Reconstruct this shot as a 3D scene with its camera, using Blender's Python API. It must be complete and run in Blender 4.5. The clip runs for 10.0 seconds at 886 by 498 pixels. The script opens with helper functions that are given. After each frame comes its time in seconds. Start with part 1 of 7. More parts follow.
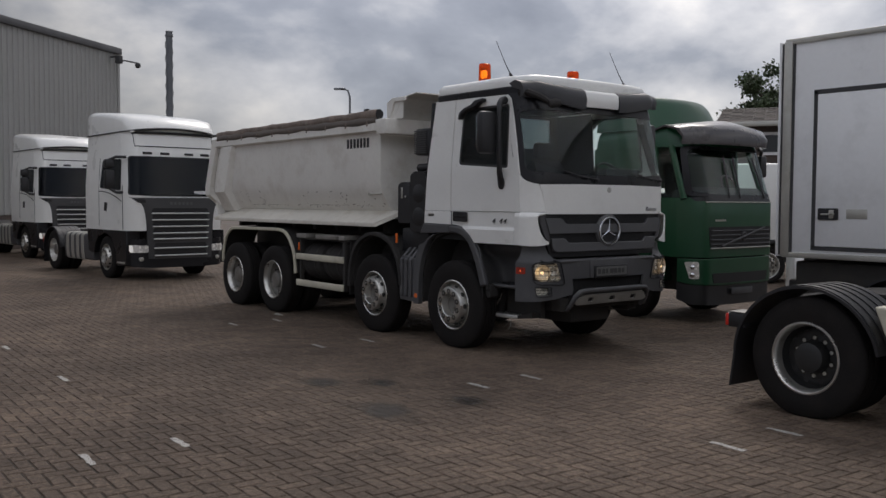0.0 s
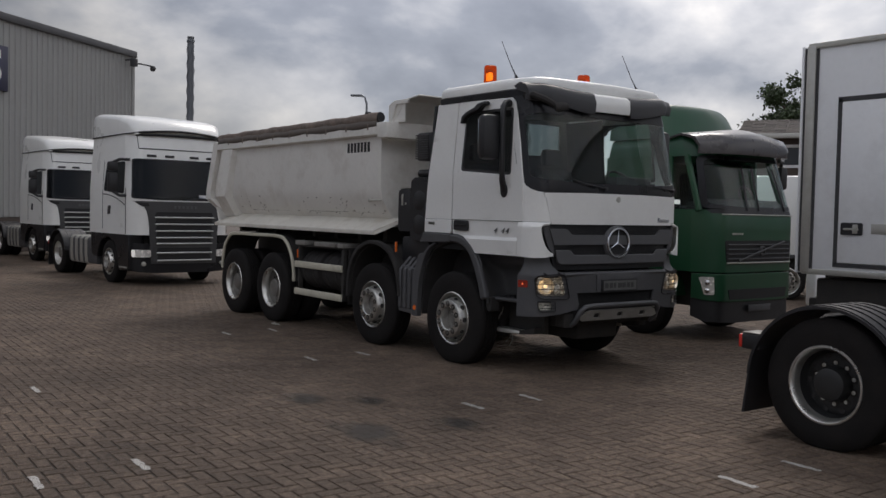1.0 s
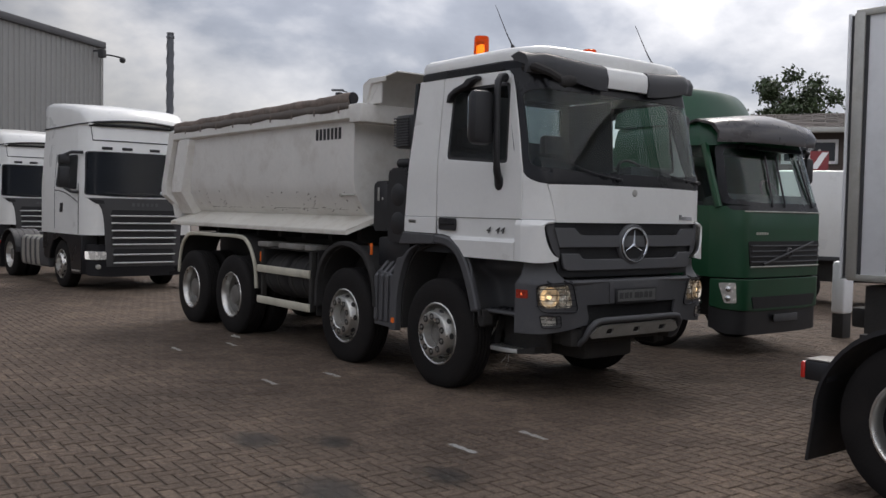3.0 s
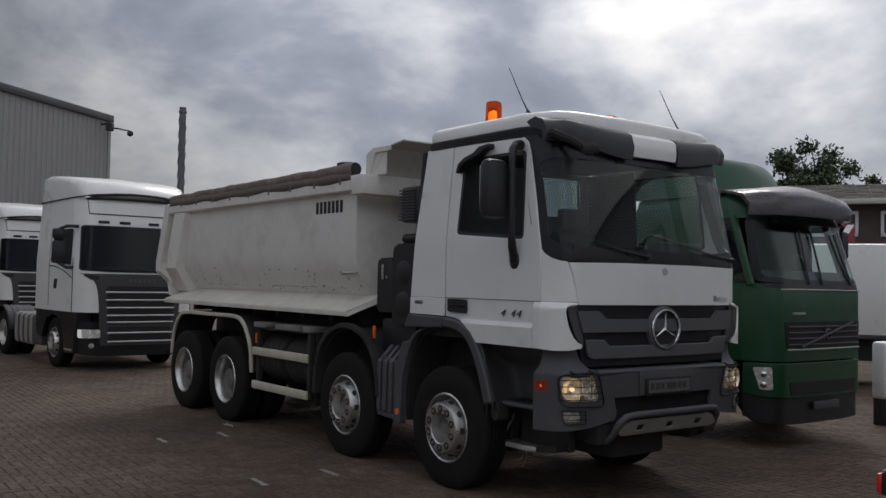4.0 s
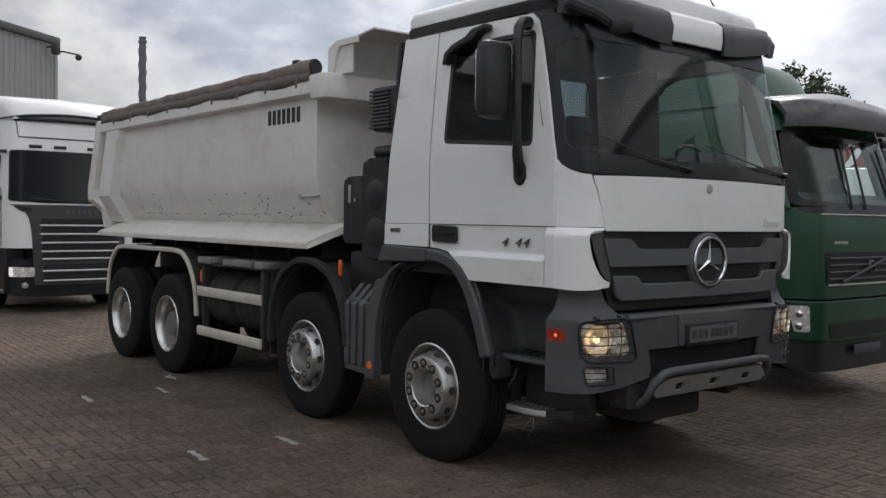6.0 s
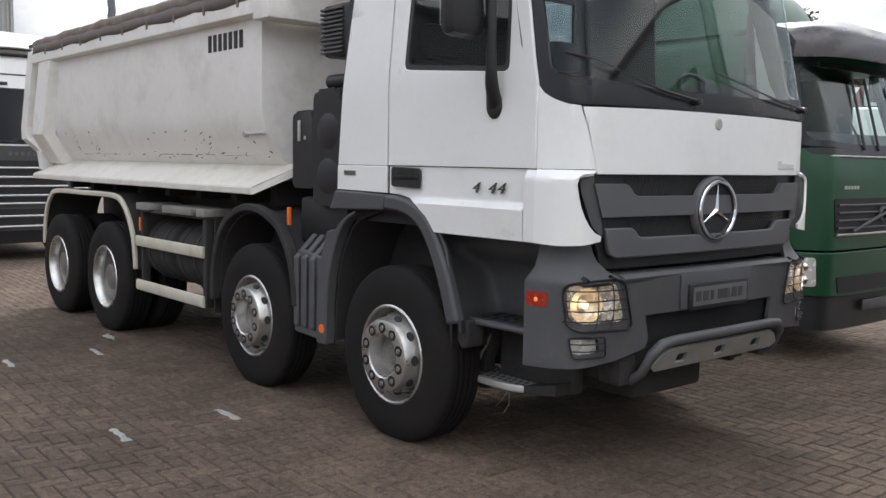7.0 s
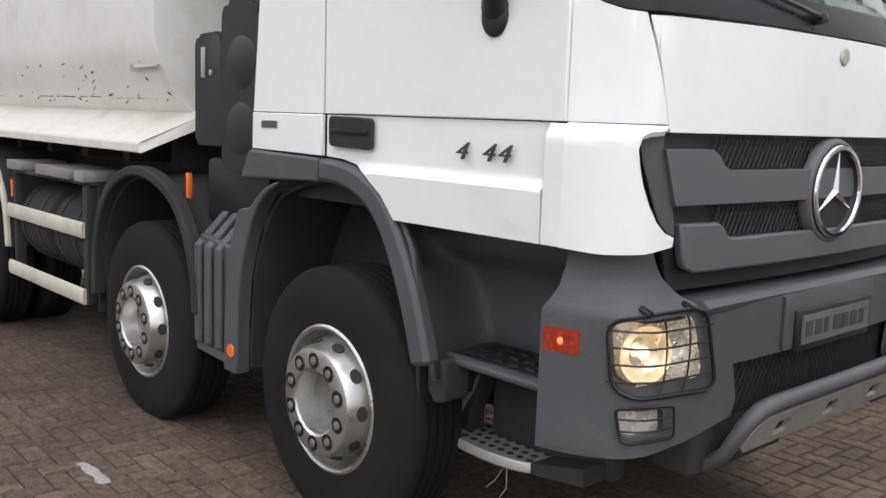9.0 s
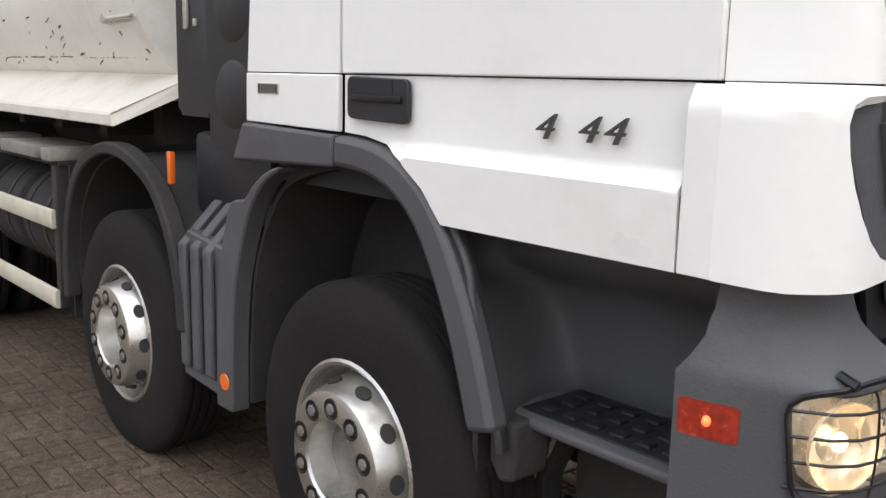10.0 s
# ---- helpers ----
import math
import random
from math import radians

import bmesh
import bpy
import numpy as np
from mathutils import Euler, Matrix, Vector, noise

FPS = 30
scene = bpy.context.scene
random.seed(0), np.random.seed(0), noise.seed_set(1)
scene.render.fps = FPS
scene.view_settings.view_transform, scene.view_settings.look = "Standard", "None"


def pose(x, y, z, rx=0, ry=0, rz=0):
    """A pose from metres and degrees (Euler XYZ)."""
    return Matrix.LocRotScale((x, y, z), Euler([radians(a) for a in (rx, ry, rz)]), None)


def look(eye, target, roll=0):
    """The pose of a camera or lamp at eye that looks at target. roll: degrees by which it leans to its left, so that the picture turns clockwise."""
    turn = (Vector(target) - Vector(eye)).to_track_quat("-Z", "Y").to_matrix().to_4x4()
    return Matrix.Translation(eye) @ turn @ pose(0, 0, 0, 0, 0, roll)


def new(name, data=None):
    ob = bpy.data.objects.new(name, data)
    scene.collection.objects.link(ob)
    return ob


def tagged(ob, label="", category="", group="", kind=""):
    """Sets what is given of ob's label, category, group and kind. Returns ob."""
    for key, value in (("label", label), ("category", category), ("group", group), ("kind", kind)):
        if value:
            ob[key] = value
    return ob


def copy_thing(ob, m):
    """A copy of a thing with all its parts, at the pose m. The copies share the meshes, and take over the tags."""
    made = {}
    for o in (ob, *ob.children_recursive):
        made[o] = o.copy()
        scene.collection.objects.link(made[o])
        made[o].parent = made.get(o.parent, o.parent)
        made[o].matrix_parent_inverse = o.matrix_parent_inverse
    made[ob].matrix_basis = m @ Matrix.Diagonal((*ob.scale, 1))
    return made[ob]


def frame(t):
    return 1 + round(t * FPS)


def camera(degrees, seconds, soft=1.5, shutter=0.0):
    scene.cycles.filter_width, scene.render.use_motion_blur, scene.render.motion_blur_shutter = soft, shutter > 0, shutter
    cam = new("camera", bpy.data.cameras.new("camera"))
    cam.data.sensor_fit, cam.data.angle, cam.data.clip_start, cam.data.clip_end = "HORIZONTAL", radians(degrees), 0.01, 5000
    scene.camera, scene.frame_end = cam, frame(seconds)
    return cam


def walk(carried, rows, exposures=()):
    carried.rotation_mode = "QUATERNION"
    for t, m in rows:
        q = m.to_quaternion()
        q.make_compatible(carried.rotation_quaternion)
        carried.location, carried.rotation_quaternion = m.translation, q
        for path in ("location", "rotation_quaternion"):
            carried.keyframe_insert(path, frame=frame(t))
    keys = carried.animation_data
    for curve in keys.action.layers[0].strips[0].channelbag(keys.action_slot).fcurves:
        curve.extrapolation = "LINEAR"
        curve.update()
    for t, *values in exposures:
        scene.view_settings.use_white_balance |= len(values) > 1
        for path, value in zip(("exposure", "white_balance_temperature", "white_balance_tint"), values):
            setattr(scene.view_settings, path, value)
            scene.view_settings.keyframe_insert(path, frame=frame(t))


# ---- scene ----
cam = camera(51.2, 10.0)
PATH = [
    (0, (8.654, -8.07, 1.747), (7.081, -6.839, 1.646), 0.3),
    (0.5, (8.52, -7.839, 1.729), (6.939, -6.618, 1.636), 0.6),
    (1, (8.36, -7.564, 1.735), (6.761, -6.365, 1.653), 1.2),
    (1.5, (8.044, -7.354, 1.723), (6.46, -6.137, 1.632), 1.5),
    (2, (7.739, -7.126, 1.72), (6.16, -5.902, 1.62), 1.1),
    (3.3, (6.857, -6.427, 1.701), (5.278, -5.202, 1.638), 1.3),
    (3.5, (6.728, -6.343, 1.723), (5.15, -5.115, 1.695), 1.1),
    (4, (6.415, -6.066, 1.776), (4.821, -4.86, 1.848), 1.1),
    (4.5, (6.065, -5.874, 1.755), (4.475, -4.663, 1.834), 1.2),
    (5, (5.714, -5.681, 1.743), (4.128, -4.463, 1.774), 0.7),
    (5.2, (5.576, -5.555, 1.72), (3.984, -4.345, 1.732), 0.9),
    (6.5, (4.684, -4.824, 1.68), (3.158, -3.537, 1.555), 0.7),
    (7, (4.359, -4.452, 1.671), (2.842, -3.162, 1.483), 0.9),
    (7.5, (3.996, -4.128, 1.659), (2.523, -2.802, 1.389), 1.7),
    (8, (3.672, -3.834, 1.645), (2.214, -2.498, 1.34), 1.7),
    (8.5, (3.345, -3.483, 1.67), (1.862, -2.172, 1.384), 1.8),
    (9, (2.937, -3.223, 1.643), (1.474, -1.889, 1.362), 1.9),
    (9.5, (2.543, -2.93, 1.637), (1.092, -1.578, 1.375), 1.5),
    (10, (2.133, -2.654, 1.638), (0.652, -1.361, 1.274), 1.3),
]
walk(cam, [(t, look(eye, target, roll)) for t, eye, target, roll in PATH],
     [(0, 0.18, 6700, 14), (2.2, 0.29, 6700, 14), (3.5, 0.6, 6650, 14), (4.0, 0.0, 6600, 13), (4.5, 0.25, 6600, 13), (5.2, 0.38, 6600, 13), (6.5, 1.1, 6680, 13), (7.0, 1.52, 6685, 13), (7.5, 1.55, 6690, 13), (8.0, 1.9, 6700, 13), (9.0, 2.02, 6850, 13), (10, 2.08, 7000, 13)])

# ---- world and light ----
SUN_AZ, SUN_EL = -38.0, 46.0      # degrees: azimuth from +y towards +x, and height


def link(nt, a, b):
    nt.links.new(a, b)


def build_world():
    w = bpy.data.worlds.new("overcast_sky")
    scene.world = w
    w.use_nodes = True
    nt = w.node_tree
    nt.nodes.clear()
    out = nt.nodes.new("ShaderNodeOutputWorld")
    sky = nt.nodes.new("ShaderNodeTexSky")
    sky.sky_type = "NISHITA"
    sky.sun_disc = False
    sky.sun_elevation, sky.sun_rotation = radians(SUN_EL), radians(SUN_AZ)
    bg_sky = nt.nodes.new("ShaderNodeBackground")
    bg_sky.inputs["Strength"].default_value = 0.07
    link(nt, sky.outputs[0], bg_sky.inputs[0])
    # puffy clouds, flattened towards the horizon
    tc = nt.nodes.new("ShaderNodeTexCoord")
    sep = nt.nodes.new("ShaderNodeSeparateXYZ")
    link(nt, tc.outputs["Generated"], sep.inputs[0])
    div = nt.nodes.new("ShaderNodeVectorMath")
    div.operation = "MULTIPLY"
    div.inputs[1].default_value = (1.0, 1.0, 1.8)
    link(nt, tc.outputs["Generated"], div.inputs[0])

    def noise_at(scale, detail, rough, dist, offset):
        mp = nt.nodes.new("ShaderNodeMapping")
        mp.inputs["Location"].default_value = offset
        mp.inputs["Scale"].default_value = (1.0, 1.0, 1.0)
        link(nt, div.outputs[0], mp.inputs[0])
        n = nt.nodes.new("ShaderNodeTexNoise")
        n.inputs["Scale"].default_value = scale
        n.inputs["Detail"].default_value = detail
        n.inputs["Roughness"].default_value = rough
        n.inputs["Distortion"].default_value = dist
        link(nt, mp.outputs[0], n.inputs["Vector"])
        return n.outputs["Fac"]

    big = noise_at(1.5, 2.0, 0.5, 0.0, (3.1, 1.7, 0.0))
    mid = noise_at(3.4, 11.0, 0.52, 0.15, (0.4, 5.2, 0.0))
    mix = nt.nodes.new("ShaderNodeMix")
    mix.inputs[0].default_value = 0.7
    link(nt, big, mix.inputs[2])
    link(nt, mid, mix.inputs[3])
    ramp = nt.nodes.new("ShaderNodeValToRGB")
    els = ramp.color_ramp.elements
    els[0].position, els[0].color = 0.39, (0.21, 0.24, 0.30, 1)
    els[1].position, els[1].color = 0.63, (1.12, 1.12, 1.09, 1)
    e = els.new(0.48)
    e.color = (0.37, 0.41, 0.48, 1)
    e = els.new(0.56)
    e.color = (0.72, 0.75, 0.79, 1)
    link(nt, mix.outputs[0], ramp.inputs[0])
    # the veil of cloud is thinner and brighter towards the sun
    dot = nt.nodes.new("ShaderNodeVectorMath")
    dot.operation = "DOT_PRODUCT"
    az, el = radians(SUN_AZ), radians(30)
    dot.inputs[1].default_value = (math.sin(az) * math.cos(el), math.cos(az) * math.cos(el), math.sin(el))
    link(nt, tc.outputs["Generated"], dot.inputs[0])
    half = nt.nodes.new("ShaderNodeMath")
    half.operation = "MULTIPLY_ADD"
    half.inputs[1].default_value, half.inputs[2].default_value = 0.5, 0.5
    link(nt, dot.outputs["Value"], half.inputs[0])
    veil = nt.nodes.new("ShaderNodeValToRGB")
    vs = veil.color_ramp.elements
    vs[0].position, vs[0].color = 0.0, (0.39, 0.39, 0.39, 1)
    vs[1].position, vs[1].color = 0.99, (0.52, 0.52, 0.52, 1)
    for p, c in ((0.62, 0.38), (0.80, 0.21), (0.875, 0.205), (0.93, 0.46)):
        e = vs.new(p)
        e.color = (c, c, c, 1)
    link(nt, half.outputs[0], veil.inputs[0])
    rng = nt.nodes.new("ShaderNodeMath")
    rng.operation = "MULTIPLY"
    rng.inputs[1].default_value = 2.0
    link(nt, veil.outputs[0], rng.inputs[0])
    zen = nt.nodes.new("ShaderNodeMapRange")
    zen.inputs[1].default_value, zen.inputs[2].default_value = 0.05, 0.95
    zen.inputs[3].default_value, zen.inputs[4].default_value = 0.70, 1.95
    link(nt, sep.outputs[2], zen.inputs[0])
    mulz = nt.nodes.new("ShaderNodeMath")
    mulz.operation = "MULTIPLY"
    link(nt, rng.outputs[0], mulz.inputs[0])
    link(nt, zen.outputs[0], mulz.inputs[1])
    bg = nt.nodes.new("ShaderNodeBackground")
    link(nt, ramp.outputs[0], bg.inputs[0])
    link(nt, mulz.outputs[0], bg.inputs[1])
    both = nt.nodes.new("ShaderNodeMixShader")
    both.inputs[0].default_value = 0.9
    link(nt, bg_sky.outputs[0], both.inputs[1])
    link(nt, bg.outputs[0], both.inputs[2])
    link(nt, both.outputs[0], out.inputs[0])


build_world()
sun = bpy.data.lights.new("sun", "SUN")
sun.energy, sun.angle, sun.color = 1.0, radians(24), (1.0, 0.96, 0.9)
sun_ob = new("sun", sun)
az, el = radians(SUN_AZ), radians(SUN_EL)
sun_ob.matrix_world = look((0, 0, 60), (-math.sin(az) * math.cos(el), -math.cos(az) * math.cos(el), 60 - math.sin(el)))

# ---- materials ----


def mat(name, col, rough=0.5, metal=0.0, var=0.12, scale=2.0, fine=60.0, bump=0.05, dirt=None, dirt_amount=0.5, coat=0.0,
        rand=0.0, specular=0.5, emit=None, emit_strength=0.0, coords="Object", stretch=(1, 1, 1)):
    m = bpy.data.materials.new(name)
    m.use_nodes = True
    nt = m.node_tree
    b = nt.nodes["Principled BSDF"]
    b.inputs["Metallic"].default_value = metal
    b.inputs["Coat Weight"].default_value = coat
    b.inputs["Coat Roughness"].default_value = 0.08
    b.inputs["Specular IOR Level"].default_value = specular
    if emit:
        b.inputs["Emission Color"].default_value = (*emit, 1)
        b.inputs["Emission Strength"].default_value = emit_strength
    tc = nt.nodes.new("ShaderNodeTexCoord")
    mp = nt.nodes.new("ShaderNodeMapping")
    mp.inputs["Scale"].default_value = stretch
    if coords == "World":
        geo = nt.nodes.new("ShaderNodeNewGeometry")
        link(nt, geo.outputs["Position"], mp.inputs[0])
    else:
        link(nt, tc.outputs["Object"], mp.inputs[0])

    def noise_node(s, d):
        n = nt.nodes.new("ShaderNodeTexNoise")
        n.inputs["Scale"].default_value, n.inputs["Detail"].default_value = s, d
        link(nt, mp.outputs[0], n.inputs["Vector"])
        return n

    n1, n2 = noise_node(scale, 5.0), noise_node(fine, 3.0)
    mixn = nt.nodes.new("ShaderNodeMix")
    mixn.inputs[0].default_value = 0.35
    link(nt, n1.outputs["Fac"], mixn.inputs[2])
    link(nt, n2.outputs["Fac"], mixn.inputs[3])
    rng = nt.nodes.new("ShaderNodeMapRange")
    rng.inputs[1].default_value, rng.inputs[2].default_value = 0.3, 0.7
    rng.inputs[3].default_value, rng.inputs[4].default_value = 1 - var, 1 + var
    link(nt, mixn.outputs[0], rng.inputs[0])
    value = rng.outputs[0]
    if rand:
        info = nt.nodes.new("ShaderNodeObjectInfo")
        isl = nt.nodes.new("ShaderNodeNewGeometry")
        s = nt.nodes.new("ShaderNodeMath")
        s.operation = "ADD"
        link(nt, info.outputs["Random"], s.inputs[0])
        link(nt, isl.outputs["Random Per Island"], s.inputs[1])
        fr = nt.nodes.new("ShaderNodeMath")
        fr.operation = "FRACT"
        link(nt, s.outputs[0], fr.inputs[0])
        r2 = nt.nodes.new("ShaderNodeMapRange")
        r2.inputs[3].default_value, r2.inputs[4].default_value = 1 - rand, 1 + rand
        link(nt, fr.outputs[0], r2.inputs[0])
        mul = nt.nodes.new("ShaderNodeMath")
        mul.operation = "MULTIPLY"
        link(nt, value, mul.inputs[0])
        link(nt, r2.outputs[0], mul.inputs[1])
        value = mul.outputs[0]
    vm = nt.nodes.new("ShaderNodeVectorMath")
    vm.operation = "SCALE"
    vm.inputs[0].default_value = col
    link(nt, value, vm.inputs["Scale"])
    colour = vm.outputs[0]
    if dirt:
        nd = noise_node(scale * 0.8 + 0.7, 8.0)
        nd.inputs["Roughness"].default_value = 0.7
        rd = nt.nodes.new("ShaderNodeMapRange")
        rd.inputs[1].default_value, rd.inputs[2].default_value = 0.5, 0.75
        rd.inputs[4].default_value = dirt_amount
        link(nt, nd.outputs["Fac"], rd.inputs[0])
        md = nt.nodes.new("ShaderNodeMix")
        md.data_type = "RGBA"
        link(nt, rd.outputs[0], md.inputs[0])
        link(nt, colour, md.inputs[6])
        md.inputs[7].default_value = (*dirt, 1)
        colour = md.outputs[2]
    link(nt, colour, b.inputs["Base Color"])
    rr = nt.nodes.new("ShaderNodeMapRange")
    rr.inputs[1].default_value, rr.inputs[2].default_value = 0.3, 0.7
    rr.inputs[3].default_value, rr.inputs[4].default_value = max(0.02, rough - 0.08), min(1, rough + 0.1)
    link(nt, n1.outputs["Fac"], rr.inputs[0])
    link(nt, rr.outputs[0], b.inputs["Roughness"])
    if bump:
        bp = nt.nodes.new("ShaderNodeBump")
        bp.inputs["Strength"].default_value, bp.inputs["Distance"].default_value = bump, 0.01
        link(nt, n2.outputs["Fac"], bp.inputs["Height"])
        link(nt, bp.outputs[0], b.inputs["Normal"])
    return m


def paver_mat():
    """Worn brown concrete: broad stains, a slight difference from stone to stone, pale and dark grains, a pitted face."""
    m = bpy.data.materials.new("brown_concrete_paver")
    m.use_nodes = True
    nt = m.node_tree
    b = nt.nodes["Principled BSDF"]
    b.inputs["Specular IOR Level"].default_value = 0.35
    geo = nt.nodes.new("ShaderNodeNewGeometry")
    info = nt.nodes.new("ShaderNodeObjectInfo")

    def grain(scale, detail, lo, hi, to_lo, to_hi, rough=0.55):
        n = nt.nodes.new("ShaderNodeTexNoise")
        n.inputs["Scale"].default_value, n.inputs["Detail"].default_value, n.inputs["Roughness"].default_value = scale, detail, rough
        link(nt, geo.outputs["Position"], n.inputs["Vector"])
        r = nt.nodes.new("ShaderNodeMapRange")
        for k, v in enumerate((lo, hi, to_lo, to_hi)):
            r.inputs[k + 1].default_value = v
        link(nt, n.outputs["Fac"], r.inputs[0])
        return n.outputs["Fac"], r.outputs[0]

    def times(a, c):
        q = nt.nodes.new("ShaderNodeMath")
        q.operation = "MULTIPLY"
        link(nt, a, q.inputs[0])
        link(nt, c, q.inputs[1])
        return q.outputs[0]

    broad = grain(0.32, 6.0, 0.3, 0.7, 0.62, 1.42)[1]
    patch = grain(2.3, 5.0, 0.35, 0.68, 0.84, 1.2, 0.65)[1]
    fine, speck = grain(95.0, 4.0, 0.34, 0.7, 0.60, 1.5, 0.75)
    dust = grain(330.0, 2.0, 0.35, 0.72, 0.72, 1.4)[1]
    add = nt.nodes.new("ShaderNodeMath")
    add.operation = "ADD"
    link(nt, info.outputs["Random"], add.inputs[0])
    link(nt, geo.outputs["Random Per Island"], add.inputs[1])
    fr = nt.nodes.new("ShaderNodeMath")
    fr.operation = "FRACT"
    link(nt, add.outputs[0], fr.inputs[0])
    own = nt.nodes.new("ShaderNodeMapRange")
    own.inputs[3].default_value, own.inputs[4].default_value = 0.84, 1.16
    link(nt, fr.outputs[0], own.inputs[0])
    blotch = grain(24.0, 4.0, 0.36, 0.68, 0.72, 1.32, 0.6)[1]
    value = times(times(times(broad, patch), times(speck, dust)), times(own.outputs[0], blotch))
    vm = nt.nodes.new("ShaderNodeVectorMath")
    vm.operation = "SCALE"
    vm.inputs[0].default_value = (0.117, 0.085, 0.063)
    link(nt, value, vm.inputs["Scale"])
    link(nt, vm.outputs[0], b.inputs["Base Color"])
    b.inputs["Roughness"].default_value = 0.82
    bp = nt.nodes.new("ShaderNodeBump")
    bp.inputs["Strength"].default_value, bp.inputs["Distance"].default_value = 0.9, 0.012
    link(nt, fine, bp.inputs["Height"])
    link(nt, bp.outputs[0], b.inputs["Normal"])
    return m


def glass_mat(name, col, rough=0.02, gloss=0.9):
    """Thin vehicle glass: mostly clear, with a tinted body and a mirror-like gloss."""
    m = bpy.data.materials.new(name)
    m.use_nodes = True
    nt = m.node_tree
    nt.nodes.clear()
    out = nt.nodes.new("ShaderNodeOutputMaterial")
    tr = nt.nodes.new("ShaderNodeBsdfTransparent")
    tr.inputs[0].default_value = (*col, 1)
    gl = nt.nodes.new("ShaderNodeBsdfGlossy")
    gl.inputs["Roughness"].default_value = rough
    lw = nt.nodes.new("ShaderNodeLayerWeight")
    lw.inputs[0].default_value = 0.5
    pw = nt.nodes.new("ShaderNodeMath")
    pw.operation = "POWER"
    pw.inputs[1].default_value = 4.0
    link(nt, lw.outputs["Facing"], pw.inputs[0])
    fr = nt.nodes.new("ShaderNodeMapRange")
    fr.inputs[3].default_value, fr.inputs[4].default_value = 0.02, gloss
    link(nt, pw.outputs[0], fr.inputs[0])
    mx = nt.nodes.new("ShaderNodeMixShader")
    link(nt, fr.outputs[0], mx.inputs[0])
    link(nt, tr.outputs[0], mx.inputs[1])
    link(nt, gl.outputs[0], mx.inputs[2])
    link(nt, mx.outputs[0], out.inputs[0])
    return m


M = {}
M["white"] = mat("white_truck_paint", (0.81, 0.81, 0.785), 0.33, var=0.03, scale=1.2, fine=25, bump=0.01, coat=0.4, dirt=(0.52, 0.5, 0.46), dirt_amount=0.22)
M["white_tip"] = mat("worn_white_steel_paint", (0.78, 0.765, 0.72), 0.45, var=0.06, scale=1.5, fine=18, bump=0.03, dirt=(0.42, 0.36, 0.28), dirt_amount=0.45)
M["apron"] = mat("dusty_cream_steel_paint", (0.68, 0.65, 0.58), 0.5, var=0.08, scale=2.5, fine=22, bump=0.04, dirt=(0.36, 0.29, 0.2), dirt_amount=0.5)
M["grey"] = mat("dark_grey_moulded_plastic", (0.072, 0.072, 0.076), 0.55, var=0.12, scale=3, fine=160, bump=0.12, dirt=(0.14, 0.135, 0.13), dirt_amount=0.4)
M["slat"] = mat("mid_grey_grille_plastic", (0.098, 0.099, 0.103), 0.5, var=0.08, scale=3, fine=160, bump=0.08)
M["visor"] = mat("smoked_grey_visor_plastic", (0.035, 0.035, 0.038), 0.42, var=0.15, scale=3, fine=60, bump=0.03)
M["black"] = mat("black_plastic", (0.018, 0.018, 0.02), 0.45, var=0.2, scale=4, fine=120, bump=0.06)
M["gloss_black"] = mat("gloss_black_trim", (0.014, 0.014, 0.016), 0.3, var=0.1, bump=0.0, coat=0.1, specular=0.3)
M["rubber"] = mat("tyre_rubber", (0.015, 0.0135, 0.013), 0.85, var=0.3, scale=5, fine=70, bump=0.15, dirt=(0.027, 0.022, 0.02), dirt_amount=0.5, specular=0.2)
M["steel"] = mat("polished_wheel_metal", (0.62, 0.61, 0.58), 0.3, 0.9, var=0.12, scale=6, fine=70, bump=0.05, dirt=(0.22, 0.19, 0.15), dirt_amount=0.45)
M["hub"] = mat("dusty_hub_steel", (0.24, 0.23, 0.215), 0.5, 0.5, var=0.2, scale=12, fine=90, bump=0.1, dirt=(0.14, 0.12, 0.1), dirt_amount=0.6)
M["digit"] = mat("dark_chrome_digit", (0.09, 0.09, 0.09), 0.3, 0.5, var=0.2, bump=0.0)
M["rear_disc"] = mat("dusty_steel_disc", (0.3, 0.29, 0.27), 0.45, 0.7, var=0.2, scale=8, fine=60, bump=0.05, dirt=(0.12, 0.1, 0.08), dirt_amount=0.5)
M["nut"] = mat("wheel_nut_steel", (0.05, 0.048, 0.045), 0.4, 0.85, var=0.2)
M["well"] = mat("black_step_plastic", (0.085, 0.085, 0.088), 0.6, var=0.15, scale=3, fine=120, bump=0.12)
M["liner"] = mat("dull_black_arch_liner", (0.042, 0.04, 0.039), 0.9, var=0.3, scale=4, fine=50, bump=0.1, specular=0.15)
M["disc"] = mat("black_painted_disc", (0.02, 0.02, 0.02), 0.5, var=0.25, scale=8, fine=60, bump=0.05)
M["chrome"] = mat("chrome", (0.75, 0.76, 0.78), 0.12, 1.0, var=0.03, bump=0.0)
M["alu"] = mat("weathered_aluminium", (0.5, 0.49, 0.45), 0.45, 0.5, var=0.1, scale=4, fine=40, bump=0.04, dirt=(0.3, 0.27, 0.2), dirt_amount=0.4)
M["cream"] = mat("dusty_cream_profile", (0.55, 0.52, 0.42), 0.55, 0.0, var=0.1, scale=5, fine=50, bump=0.04, dirt=(0.25, 0.22, 0.16), dirt_amount=0.4)
M["chassis"] = mat("dusty_black_chassis", (0.04, 0.038, 0.036), 0.8, var=0.3, scale=4, fine=50, bump=0.15, dirt=(0.06, 0.05, 0.04), dirt_amount=0.5, specular=0.3)
